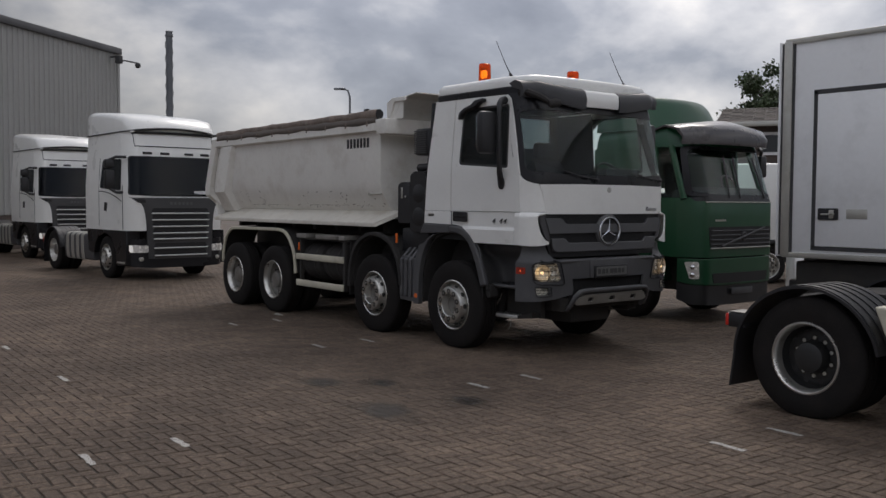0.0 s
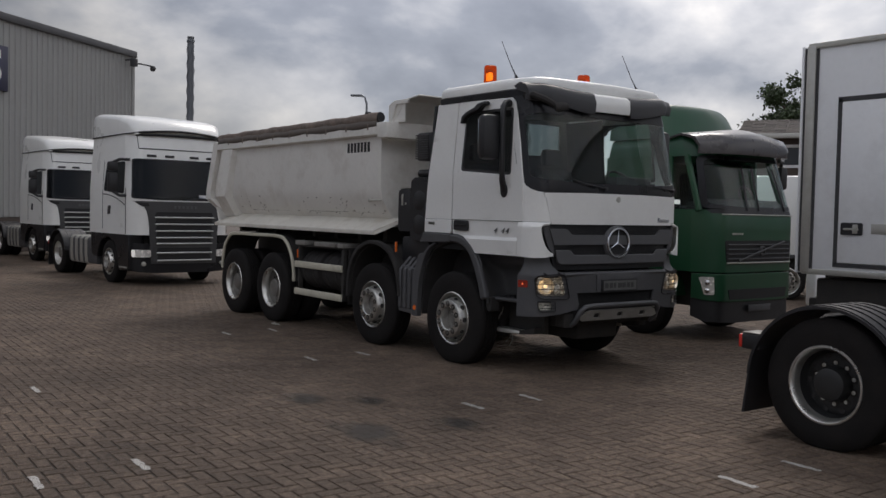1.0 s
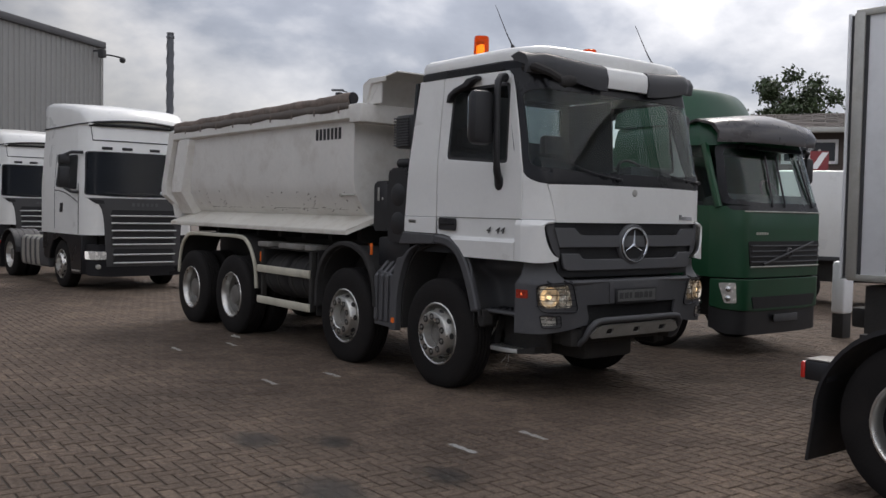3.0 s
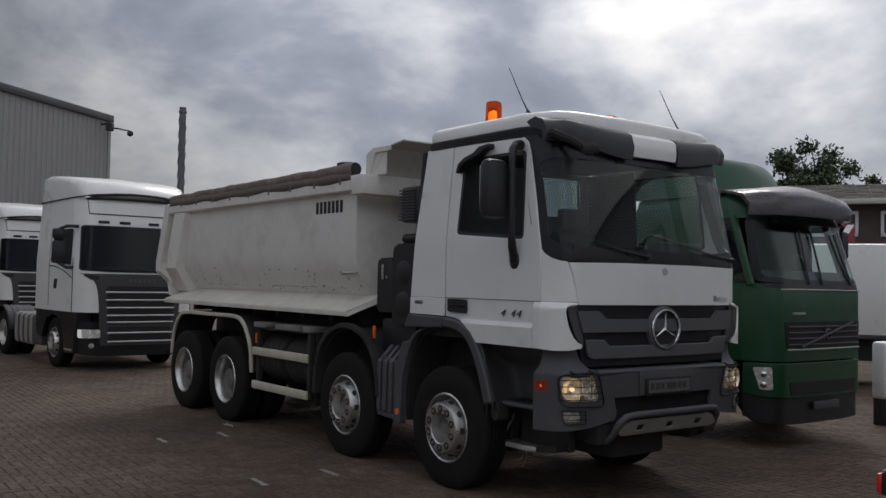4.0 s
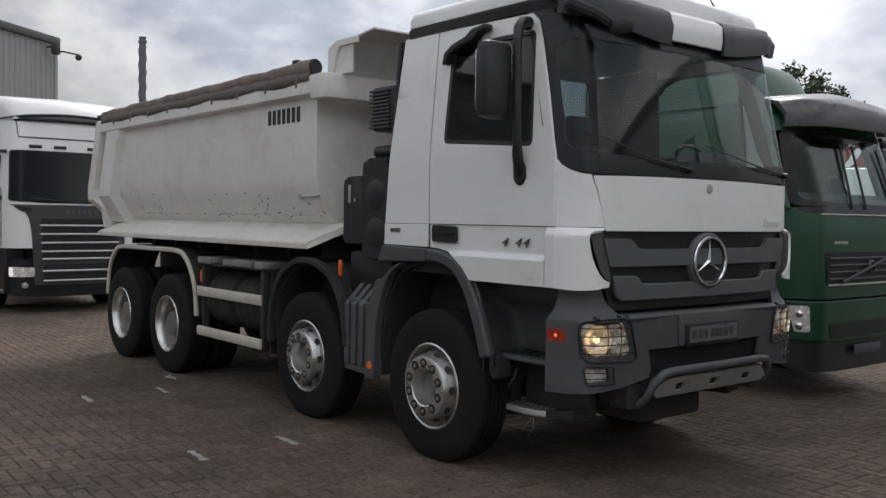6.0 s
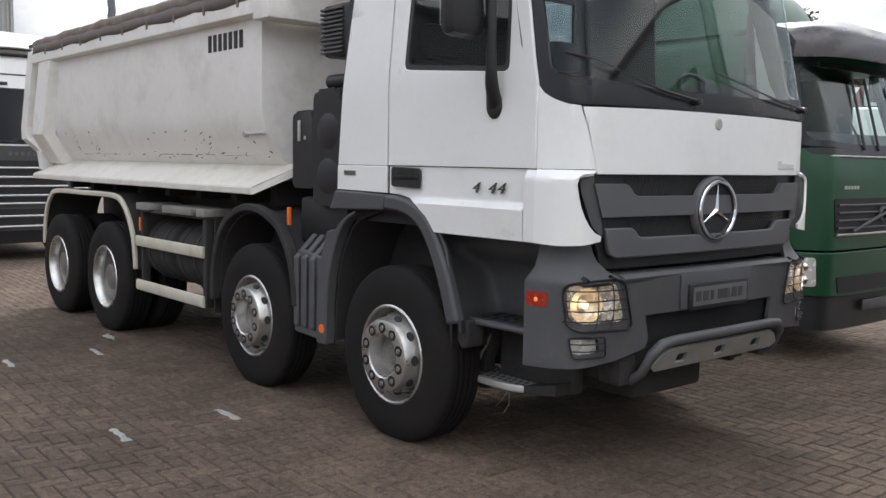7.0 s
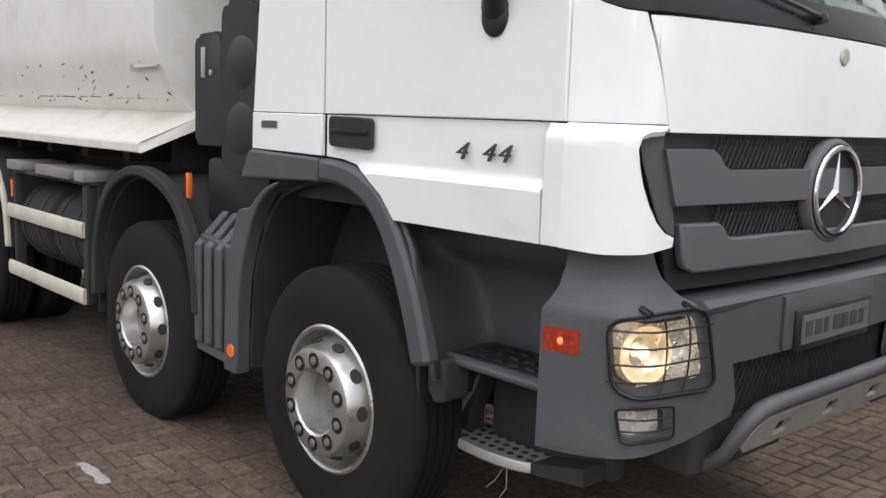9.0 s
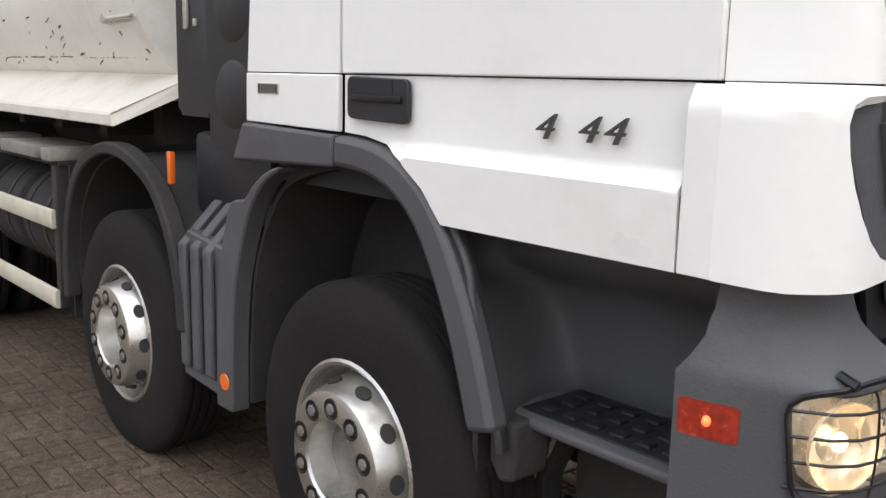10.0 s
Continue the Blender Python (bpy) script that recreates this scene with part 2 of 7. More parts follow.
M["skid"] = mat("scuffed_grey_skid_paint", (0.26, 0.25, 0.23), 0.55, 0.2, var=0.2, scale=5, fine=50, bump=0.08, dirt=(0.12, 0.1, 0.085), dirt_amount=0.6)
M["tarp_skirt"] = mat("grey_brown_tarpaulin_hem", (0.15, 0.13, 0.115), 0.75, var=0.2, scale=5, fine=50, bump=0.15, dirt=(0.2, 0.17, 0.14), dirt_amount=0.5)
M["tarp"] = mat("weathered_brown_tarpaulin", (0.19, 0.15, 0.125), 0.8, var=0.5, scale=7, fine=60, bump=0.3, dirt=(0.3, 0.27, 0.23), dirt_amount=0.7)
M["orange"] = mat("amber_lens", (0.85, 0.16, 0.02), 0.2, var=0.05, bump=0.0, coat=0.5)
M["beacon_base"] = mat("dull_orange_base", (0.5, 0.10, 0.02), 0.4, var=0.1, bump=0.0)
M["beacon_lens"] = glass_mat("amber_dome", (0.95, 0.28, 0.03), 0.08)
M["red_lens"] = mat("red_lens", (0.6, 0.03, 0.02), 0.2, var=0.05, bump=0.0, coat=0.5)
M["red_lit"] = mat("lit_red_lens", (0.22, 0.022, 0.010), 0.2, var=0.35, scale=60, bump=0.0, coat=0.4, emit=(1.0, 0.04, 0.02), emit_strength=0.02)
M["bulb"] = mat("lit_bulb", (1, 0.8, 0.5), 0.3, var=0.0, bump=0.0, emit=(1.0, 0.72, 0.4), emit_strength=1.1)
M["bulb_red"] = mat("lit_marker_bulb", (1, 0.3, 0.1), 0.3, var=0.0, bump=0.0, emit=(1.0, 0.12, 0.03), emit_strength=0.35)
M["lit_bowl"] = mat("lit_lamp_reflector", (0.85, 0.8, 0.7), 0.2, 0.6, var=0.1, scale=30, bump=0.0, emit=(1.0, 0.66, 0.36), emit_strength=0.07)
M["lamp_glow"] = mat("glowing_lamp_housing", (0.75, 0.74, 0.72), 0.25, 0.6, var=0.25, scale=30, bump=0.0, emit=(1.0, 0.8, 0.55), emit_strength=0.02)
M["lamp_bowl"] = mat("lamp_reflector", (0.82, 0.80, 0.76), 0.25, 0.35, var=0.08, scale=15, bump=0.0)
M["glass"] = glass_mat("windscreen_glass", (0.93, 0.985, 0.965))
M["glass_dark"] = glass_mat("dark_side_glass", (0.86, 0.9, 0.91))
# dimmed in colour and gloss so that the far cabs look dark
M["glass_far"] = glass_mat("dimmed_far_glass", (0.5, 0.53, 0.58), 0.08, 0.45)
M["glass_tint"] = glass_mat("tinted_rear_glass", (0.36, 0.4, 0.41))
M["glass_clear"] = glass_mat("lamp_glass", (0.92, 0.92, 0.9), 0.03)
M["mirror"] = mat("mirror_glass", (0.7, 0.72, 0.75), 0.03, 1.0, var=0.0, bump=0.0)
M["interior"] = mat("grey_cab_interior", (0.024, 0.026, 0.029), 0.7, var=0.15, scale=5, fine=80, bump=0.1)
M["seat"] = mat("dark_seat_fabric", (0.03, 0.032, 0.04), 0.9, var=0.2, scale=8, fine=120, bump=0.2)
M["green"] = mat("green_truck_paint", (0.0065, 0.06, 0.025), 0.36, var=0.08, scale=1.5, fine=20, bump=0.01, coat=0.08, dirt=(0.02, 0.07, 0.04), dirt_amount=0.3)
M["smoke"] = mat("smoked_visor_plastic", (0.045, 0.04, 0.042), 0.3, var=0.25, scale=4, fine=30, bump=0.03, coat=0.35)
M["blade"] = mat("bright_grille_blade", (0.62, 0.62, 0.6), 0.35, 0.1, var=0.06, bump=0.02)
M["silver"] = mat("silver_grille_paint", (0.075, 0.075, 0.078), 0.35, 0.35, var=0.06, bump=0.02)
# slots and dull black parts; also painted shade in far cabs and roof groove
M["near_black"] = mat("grille_slot_and_shade", (0.012, 0.012, 0.013), 0.6, var=0.2, bump=0.05)
M["box"] = mat("pale_grey_box_panel", (0.84, 0.85, 0.86), 0.4, var=0.04, scale=0.8, fine=15, bump=0.015, dirt=(0.42, 0.42, 0.4), dirt_amount=0.3)
M["seal"] = mat("dark_seal_and_shadow_line", (0.05, 0.05, 0.052), 0.7, var=0.15)
M["clad"] = mat("pale_grey_profiled_cladding", (0.36, 0.36, 0.35), 0.5, 0.0, var=0.06, scale=0.35, fine=8, bump=0.02, dirt=(0.3, 0.29, 0.26), dirt_amount=0.35)
M["fascia"] = mat("dark_roof_flashing", (0.06, 0.06, 0.065), 0.5, var=0.1)
M["pole"] = mat("galvanised_flue_steel", (0.16, 0.17, 0.185), 0.5, 0.4, var=0.15, scale=1.5, fine=12, bump=0.05)
M["brick_dark"] = mat("dark_wall_brick", (0.09, 0.07, 0.06), 0.85, var=0.25, scale=1, fine=20, bump=0.2)
M["roof"] = mat("weathered_roof_tiles", (0.10, 0.088, 0.08), 0.85, var=0.3, scale=1.2, fine=14, bump=0.3)
M["leaf"] = mat("dark_green_leaf", (0.05, 0.075, 0.03), 0.6, var=0.35, scale=1.2, fine=10, bump=0.0, rand=0.4)
M["bark"] = mat("grey_brown_bark", (0.09, 0.07, 0.055), 0.9, var=0.3, scale=4, fine=30, bump=0.4)
M["paver"] = paver_mat()
M["sand"] = mat("dark_joint_sand", (0.024, 0.02, 0.017), 0.95, var=0.3, scale=0.8, fine=60, bump=0.2, coords="World")
M["far_paving"] = mat("distant_brown_paving", (0.084, 0.061, 0.045), 0.8, var=0.3, scale=0.5, fine=9, bump=0.2, coords="World", dirt=(0.055, 0.047, 0.04), dirt_amount=0.5)
M["blue_sign"] = mat("dark_blue_sign_panel", (0.015, 0.016, 0.05), 0.4, var=0.05)
M["plain_white"] = mat("white_sign_paint", (0.75, 0.75, 0.75), 0.5, var=0.05)
M["letter"] = mat("black_lettering", (0.02, 0.02, 0.022), 0.5, var=0.1)
M["bar"] = mat("worn_plate_lettering", (0.05, 0.05, 0.05), 0.5, var=0.3, scale=20)
M["plate"] = mat("dull_number_plate_base", (0.12, 0.12, 0.115), 0.5, var=0.2, scale=20)
M["red"] = mat("red_awning_cloth", (0.2, 0.03, 0.035), 0.7, var=0.1)


def mark_paint():
    m = mat("worn_white_road_paint", (0.5, 0.48, 0.45), 0.7, var=0.25, scale=9, fine=60, bump=0.1)
    nt = m.node_tree
    b, out = nt.nodes["Principled BSDF"], nt.nodes["Material Output"]
    n = nt.nodes.new("ShaderNodeTexNoise")
    n.inputs["Scale"].default_value, n.inputs["Detail"].default_value = 16.0, 6.0
    r = nt.nodes.new("ShaderNodeMapRange")
    r.inputs[1].default_value, r.inputs[2].default_value = 0.36, 0.56
    link(nt, n.outputs["Fac"], r.inputs[0])
    tr = nt.nodes.new("ShaderNodeBsdfTransparent")
    mx = nt.nodes.new("ShaderNodeMixShader")
    link(nt, r.outputs[0], mx.inputs[0])
    link(nt, tr.outputs[0], mx.inputs[1])
    link(nt, b.outputs[0], mx.inputs[2])
    link(nt, mx.outputs[0], out.inputs[0])
    return m


M["mark"] = mark_paint()


def stain():
    m = mat("dark_oil_stain", (0.022, 0.019, 0.017), 0.6, var=0.3, scale=6, fine=40, bump=0.1)
    nt = m.node_tree
    b, out = nt.nodes["Principled BSDF"], nt.nodes["Material Output"]
    tc = nt.nodes.new("ShaderNodeTexCoord")
    ln = nt.nodes.new("ShaderNodeVectorMath")
    ln.operation = "LENGTH"
    link(nt, tc.outputs["Object"], ln.inputs[0])
    n = nt.nodes.new("ShaderNodeTexNoise")
    n.inputs["Scale"].default_value, n.inputs["Detail"].default_value = 3.5, 8.0
    s = nt.nodes.new("ShaderNodeMath")
    s.operation = "SUBTRACT"
    link(nt, n.outputs["Fac"], s.inputs[0])
    h = nt.nodes.new("ShaderNodeMath")
    h.operation = "MULTIPLY"
    h.inputs[1].default_value = 0.45
    link(nt, ln.outputs["Value"], h.inputs[0])
    link(nt, h.outputs[0], s.inputs[1])
    r = nt.nodes.new("ShaderNodeMapRange")
    r.inputs[1].default_value, r.inputs[2].default_value, r.inputs[4].default_value = 0.05, 0.5, 0.5
    link(nt, s.outputs[0], r.inputs[0])
    tr = nt.nodes.new("ShaderNodeBsdfTransparent")
    mx = nt.nodes.new("ShaderNodeMixShader")
    link(nt, r.outputs[0], mx.inputs[0])
    link(nt, tr.outputs[0], mx.inputs[1])
    link(nt, b.outputs[0], mx.inputs[2])
    link(nt, mx.outputs[0], out.inputs[0])
    return m


M["stain"] = stain()

# ---- mesh helpers ----
from mathutils import geometry


PROFILE = [None]      # how the vehicle in hand is drawn out from its plan: a function of a point


def part(name, bm, material, parent=None, label="", angle=35, bevel=0.0):
    if PROFILE[0]:
        for v in bm.verts:
            v.co = PROFILE[0](v.co)
    bmesh.ops.recalc_face_normals(bm, faces=bm.faces)
    me = bpy.data.meshes.new(name)
    bm.to_mesh(me)
    bm.free()
    me.materials.append(material)
    me.polygons.foreach_set("use_smooth", [True] * len(me.polygons))
    me.set_sharp_from_angle(angle=radians(angle))
    ob = new(name, me)
    ob.parent = parent
    if bevel:
        mod = ob.modifiers.new("edge", "BEVEL")
        mod.width, mod.segments, mod.limit_method, mod.angle_limit = bevel, 2, "ANGLE", radians(40)
    if label:
        tagged(ob, label)
    return ob


SIZE = Matrix.Scale(0.94, 4)      # the plan of what stands round the tipper, drawn to its true size


def thing(name, m, label, category, group="", kind=""):
    ob = new(name)
    ob.matrix_world = m
    return tagged(ob, label, category, group, kind)


def box(bm, x0, x1, y0, y1, z0, z1, b=0.0, m=None):
    g = bmesh.ops.create_cube(bm, size=1.0)["verts"]
    for v in g:
        v.co = Vector((x0 + (v.co.x + 0.5) * (x1 - x0), y0 + (v.co.y + 0.5) * (y1 - y0), z0 + (v.co.z + 0.5) * (z1 - z0)))
        if m:
            v.co = m @ v.co
    if b:
        es = list({e for v in g for e in v.link_edges})
        bmesh.ops.bevel(bm, geom=es, offset=b, segments=2, profile=0.5, affect="EDGES")
    return bm


def at_axis(axis, u, v, h):
    return {"x": (h, u, v), "y": (u, h, v), "z": (u, v, h)}[axis]


def prism(bm, pts, axis, a, b, bev=0.0):
    va = [bm.verts.new(at_axis(axis, u, v, a)) for u, v in pts]
    vb = [bm.verts.new(at_axis(axis, u, v, b)) for u, v in pts]
    bm.faces.new(va)
    bm.faces.new(vb[::-1])
    n = len(pts)
    for i in range(n):
        bm.faces.new((va[i], vb[i], vb[(i + 1) % n], va[(i + 1) % n]))
    if bev:
        es = list({e for v in va + vb for e in v.link_edges})
        bmesh.ops.bevel(bm, geom=es, offset=bev, segments=2, profile=0.5, affect="EDGES")
    return bm


def lathe(bm, prof, n=40, axis="y", c=(0, 0, 0), cap=False):
    rings = []
    for r, h in prof:
        ring = []
        for i in range(n):
            a = 2 * math.pi * i / n
            p = Vector(at_axis(axis, r * math.cos(a), r * math.sin(a), h)) + Vector(c)
            ring.append(bm.verts.new(p))
        rings.append(ring)
    for p, q in zip(rings, rings[1:]):
        for i in range(n):
            bm.faces.new((p[i], p[(i + 1) % n], q[(i + 1) % n], q[i]))
    if cap:
        bm.faces.new(rings[0])
        bm.faces.new(rings[-1][::-1])
    return bm


def tube(bm, pts, r, n=8):
    pts = [Vector(p) for p in pts]
    rings, side = [], None
    for i, p in enumerate(pts):
        d = (pts[min(i + 1, len(pts) - 1)] - pts[max(i - 1, 0)]).normalized()
        if side is None:
            side = d.cross(Vector((0, 0, 1)) if abs(d.z) < 0.9 else Vector((1, 0, 0))).normalized()
        side = (side - d * side.dot(d)).normalized()
        up = d.cross(side)
        rad = r[i] if isinstance(r, (list, tuple)) else r
        rings.append([bm.verts.new(p + rad * (math.cos(2 * math.pi * k / n) * side + math.sin(2 * math.pi * k / n) * up)) for k in range(n)])
    for p, q in zip(rings, rings[1:]):
        for k in range(n):
            bm.faces.new((p[k], p[(k + 1) % n], q[(k + 1) % n], q[k]))
    bm.faces.new(rings[0][::-1])
    bm.faces.new(rings[-1])
    return bm


def rounded(pts, r, seg=4):
    """A polygon with its corners rounded to about r."""
    out, n = [], len(pts)
    for i in range(n):
        p, a, b = Vector(pts[i]), Vector(pts[i - 1]), Vector(pts[(i + 1) % n])
        da, db = a - p, b - p
        k = min(r, da.length * 0.45, db.length * 0.45)
        s, e = p + da.normalized() * k, p + db.normalized() * k
        for j in range(seg + 1):
            t = j / seg
            out.append(tuple((1 - t) ** 2 * s + 2 * t * (1 - t) * p + t * t * e))
    return out


def sheet(bm, outer, fmap, holes=(), du=0.08, dv=0.12, thick=0.012):
    """A flat outline with holes, cut into a grid, laid on a curved surface and given a thickness."""
    co, edges = [], []
    for loop in (outer, *holes):
        pts = []
        for i, p in enumerate(loop):
            q = loop[(i + 1) % len(loop)]
            k = max(1, int(max(abs(q[0] - p[0]) / du, abs(q[1] - p[1]) / dv)))
            pts += [(p[0] + (q[0] - p[0]) * j / k, p[1] + (q[1] - p[1]) * j / k) for j in range(k)]
        n = len(co)
        co += [Vector(p) for p in pts]
        edges += [(n + i, n + (i + 1) % len(pts)) for i in range(len(pts))]
    us, vs = [p[0] for p in outer], [p[1] for p in outer]
    u = min(us) + du * 0.5
    while u < max(us):
        v = min(vs) + dv * 0.5
        while v < max(vs):
            co.append(Vector((u, v)))
            v += dv
        u += du
    def inside(p, loop):
        odd = False
        for i in range(len(loop)):
            (x0, y0), (x1, y1) = loop[i - 1], loop[i]
            if (y0 > p[1]) != (y1 > p[1]) and p[0] < (x1 - x0) * (p[1] - y0) / (y1 - y0) + x0:
                odd = not odd
        return odd

    got = geometry.delaunay_2d_cdt(co, edges, [], 1, 1e-6)
    flat = got[0]
    tris = []
    for f in got[2]:
        c = (sum(flat[i].x for i in f) / len(f), sum(flat[i].y for i in f) / len(f))
        if inside(c, outer) and not any(inside(c, h) for h in holes):
            tris.append(f)
    # the outer skin, facing away from the middle of the vehicle, and a second skin inside it
    pos = {i: fmap(flat[i].x, flat[i].y) for f in tris for i in f}
    nor = {i: Vector() for i in pos}
    away = 0.0
    for f in tris:
        n = (pos[f[1]] - pos[f[0]]).cross(pos[f[2]] - pos[f[0]])
        away += n.dot(pos[f[0]] - Vector((0.2, 0, pos[f[0]].z)))
        for i in f:
            nor[i] += n
    sign = 1 if away > 0 else -1
    t = bmesh.new()
    top = {i: t.verts.new(p) for i, p in pos.items()}
    for f in tris:
        t.faces.new([top[i] for i in (f if sign > 0 else f[::-1])])
    if thick:
        low = {i: t.verts.new(p - nor[i].normalized() * sign * thick) for i, p in pos.items()}
        count = {}
        for f in tris:
            t.faces.new([low[i] for i in (f[::-1] if sign > 0 else f)])
            for i in range(len(f)):
                count[frozenset((f[i - 1], f[i]))] = count.get(frozenset((f[i - 1], f[i])), 0) + 1
        for e, c in count.items():
            if c == 1:
                i, j = tuple(e)
                t.faces.new((top[i], top[j], low[j], low[i]))
    me = bpy.data.meshes.new("tmp")
    t.to_mesh(me)
    t.free()
    bm.from_mesh(me)
    bpy.data.meshes.remove(me)
    return bm


def arc_band(bm, cx, cz, r0, r1, a0, a1, y0, y1, n=20):
    pts = [(cx + r1 * math.cos(radians(a0 + (a1 - a0) * i / n)), cz + r1 * math.sin(radians(a0 + (a1 - a0) * i / n))) for i in range(n + 1)]
    pts += [(cx + r0 * math.cos(radians(a1 + (a0 - a1) * i / n)), cz + r0 * math.sin(radians(a1 + (a0 - a1) * i / n))) for i in range(n + 1)]
    return prism(bm, pts, "y", y0, y1)


def smooth(path, k=4):
    """A finer path through the same points."""
    p = [Vector(q) for q in path]
    out = []
    for i in range(len(p) - 1):
        a, b, c, d = p[max(i - 1, 0)], p[i], p[i + 1], p[min(i + 2, len(p) - 1)]
        for j in range(k):
            t = j / k
            out.append(tuple(0.5 * (2 * b + (c - a) * t + (2 * a - 5 * b + 4 * c - d) * t * t + (3 * b - a - 3 * c + d) * t ** 3)))
    return out + [tuple(p[-1])]


def strip(bm, path, width, y0, y1):
    """A band along a path in x and z, of that width to the path's inner side, from y0 to y1."""
    inner = []
    path = smooth(path)
    for i, p in enumerate(path):
        d = (Vector(path[min(i + 1, len(path) - 1)]) - Vector(path[max(i - 1, 0)])).normalized()
        inner.append((p[0] + d.y * width, p[1] - d.x * width))
    return prism(bm, list(path) + inner[::-1], "y", y0, y1)


B = bmesh.new


# ---- wheels, shared by all the trucks ----
def tyre_profile(r, rim, w):
    """Radius and offset from the outer face inwards, with grooves in the tread."""
    p = [(rim, -0.03), (rim + 0.02, -0.012), (rim + 0.09, 0.0), (r - 0.09, -0.004), (r - 0.03, -0.02), (r - 0.008, -0.035), (r, -0.05)]
    for k in range(4):
        g = -0.05 - (w - 0.1) * (k + 1) / 5
        p += [(r, g + 0.008), (r - 0.014, g + 0.005), (r - 0.014, g - 0.005), (r, g - 0.008)]
    p += [(r, -w + 0.05), (r - 0.03, -w + 0.02), (r - 0.09, -w), (rim + 0.05, -w), (rim, -w + 0.03)]
    return p


def wheel(parent, x, y, side, r, front=True, twin=False, metal="steel", n=44, K=1.0):
    """side: -1 for the vehicle's right; y is the outer face of the tyre."""
    keep, PROFILE[0] = PROFILE[0], None
    rim = 0.292 * K
    o = lambda prof: [(a * K, y + side * h * K) for a, h in prof]
    of = lambda prof: [(a, y + side * h) for a, h in prof]
    if front:
        prof = [(0.315, -0.028), (0.318, -0.012), (0.308, -0.006), (0.297, -0.012), (0.286, -0.06), (0.276, -0.11), (0.268, -0.115), (0.262, -0.07),
                (0.236, 0.028), (0.226, 0.05), (0.208, 0.058), (0.145, 0.058), (0.136, 0.05), (0.128, -0.01), (0.12, -0.035)]
        hub = [(0.128, -0.03), (0.10, -0.03), (0.092, -0.02), (0.06, -0.018), (0.052, -0.008), (0.0, -0.006)]
    else:
        prof = [(0.315, -0.028), (0.318, -0.012), (0.308, -0.006), (0.297, -0.012), (0.284, -0.06), (0.272, -0.15), (0.255, -0.18), (0.22, -0.165),
                (0.15, -0.165), (0.145, -0.17)]
        hub = [(0.15, -0.167), (0.14, -0.1), (0.128, -0.065), (0.10, -0.055), (0.06, -0.05), (0.0, -0.05)]
    ob = part("wheel", lathe(B(), o(prof), n, "y", (x, 0, r)), M[metal], parent, angle=28)
    part("hub", lathe(B(), o(hub), 24, "y", (x, 0, r)), M["disc"] if metal == "disc" else M["hub"], ob, "dull dusty hub")
    if metal in ("disc", "rear_disc"):
        part("rim_flange", lathe(B(), o([(0.322, -0.014), (0.316, -0.003), (0.304, -0.002), (0.292, -0.014), (0.278, -0.07), (0.274, -0.10), (0.284, -0.10), (0.30, -0.03)]), n, "y", (x, 0, r)), M["steel"], ob, "bright rim ring")
    for shift in ((0.0, 0.34) if twin else (0.0,)):
        bm = lathe(B(), [(a, b - side * shift) for a, b in of(tyre_profile(r * 1.035, rim, 0.3))], n, "y", (x, 0, r))
        for v in bm.verts:
            v.co.z = max(v.co.z, 0.003)      # flattened on the ground
        part("tyre", bm, M["rubber"], ob, angle=30)
    for k in range(10):
        a = 2 * math.pi * (k + 0.5) / 10
        rr = (0.177 if front else 0.168) * K
        h0 = (0.056 if front else -0.167) * K
        c = (x + rr * math.cos(a), 0, r + rr * math.sin(a))
        bm = lathe(B(), [(0.033, y + side * (h0 - 0.003)), (0.033, y + side * (h0 + 0.005)), (0.029, y + side * (h0 + 0.005)), (0.027, y + side * (h0 + 0.003)), (0.0, y + side * (h0 + 0.003))], 12, "y", c)
        part("nut_cup", bm, M["nut"], ob)
        bm = lathe(B(), [(0.018, y + side * (h0 + 0.002)), (0.017, y + side * (h0 + 0.008)), (0.010, y + side * (h0 + 0.010)), (0.0, y + side * (h0 + 0.010))], 8, "y", c)
        part("wheel_nut", bm, M["alu"] if metal == "disc" else M["hub"], ob)
    for k in range(10):
        a = 2 * math.pi * k / 10
        holes = B()
        # hand holes of the disc
        if front:
            c = Vector((x + 0.247 * K * math.cos(a), y + side * -0.008 * K, r + 0.247 * K * math.sin(a)))
            d = Vector((math.cos(a) * 0.93, side * 0.36, math.sin(a) * 0.93)).normalized()
            t1 = Vector((-math.sin(a), 0, math.cos(a)))
            t2 = d.cross(t1)
            ring = [holes.verts.new(c + d * 0.004 + t1 * 0.030 * math.cos(q) + t2 * 0.022 * math.sin(q)) for q in [2 * math.pi * j / 12 for j in range(12)]]
            low = [holes.verts.new(v.co - d * 0.02) for v in ring]
            holes.faces.new(ring)
            for j in range(12):
                holes.faces.new((ring[j], ring[(j + 1) % 12], low[(j + 1) % 12], low[j]))
        else:
            c = Vector((x + 0.225 * K * math.cos(a), y + side * -0.163 * K, r + 0.225 * K * math.sin(a)))
            t1 = Vector((-math.sin(a), 0, math.cos(a)))
            t2 = Vector((math.cos(a), 0, math.sin(a)))
            ring = [holes.verts.new(c + t1 * 0.026 * math.cos(q) + t2 * 0.022 * math.sin(q)) for q in [2 * math.pi * j / 12 for j in range(12)]]
            low = [holes.verts.new(v.co - Vector((0, side * 0.02, 0))) for v in ring]
            holes.faces.new(ring)
            for j in range(12):
                holes.faces.new((ring[j], ring[(j + 1) % 12], low[(j + 1) % 12], low[j]))
        part("hand_hole", holes, M["liner"], ob)
    PROFILE[0] = keep
    return ob


def copy_wheel(w, dx, parent):
    """The same wheel again, dx further along the vehicle."""
    c = copy_thing(w, Matrix.Translation((dx, 0, 0)))
    c.parent = parent
    return c

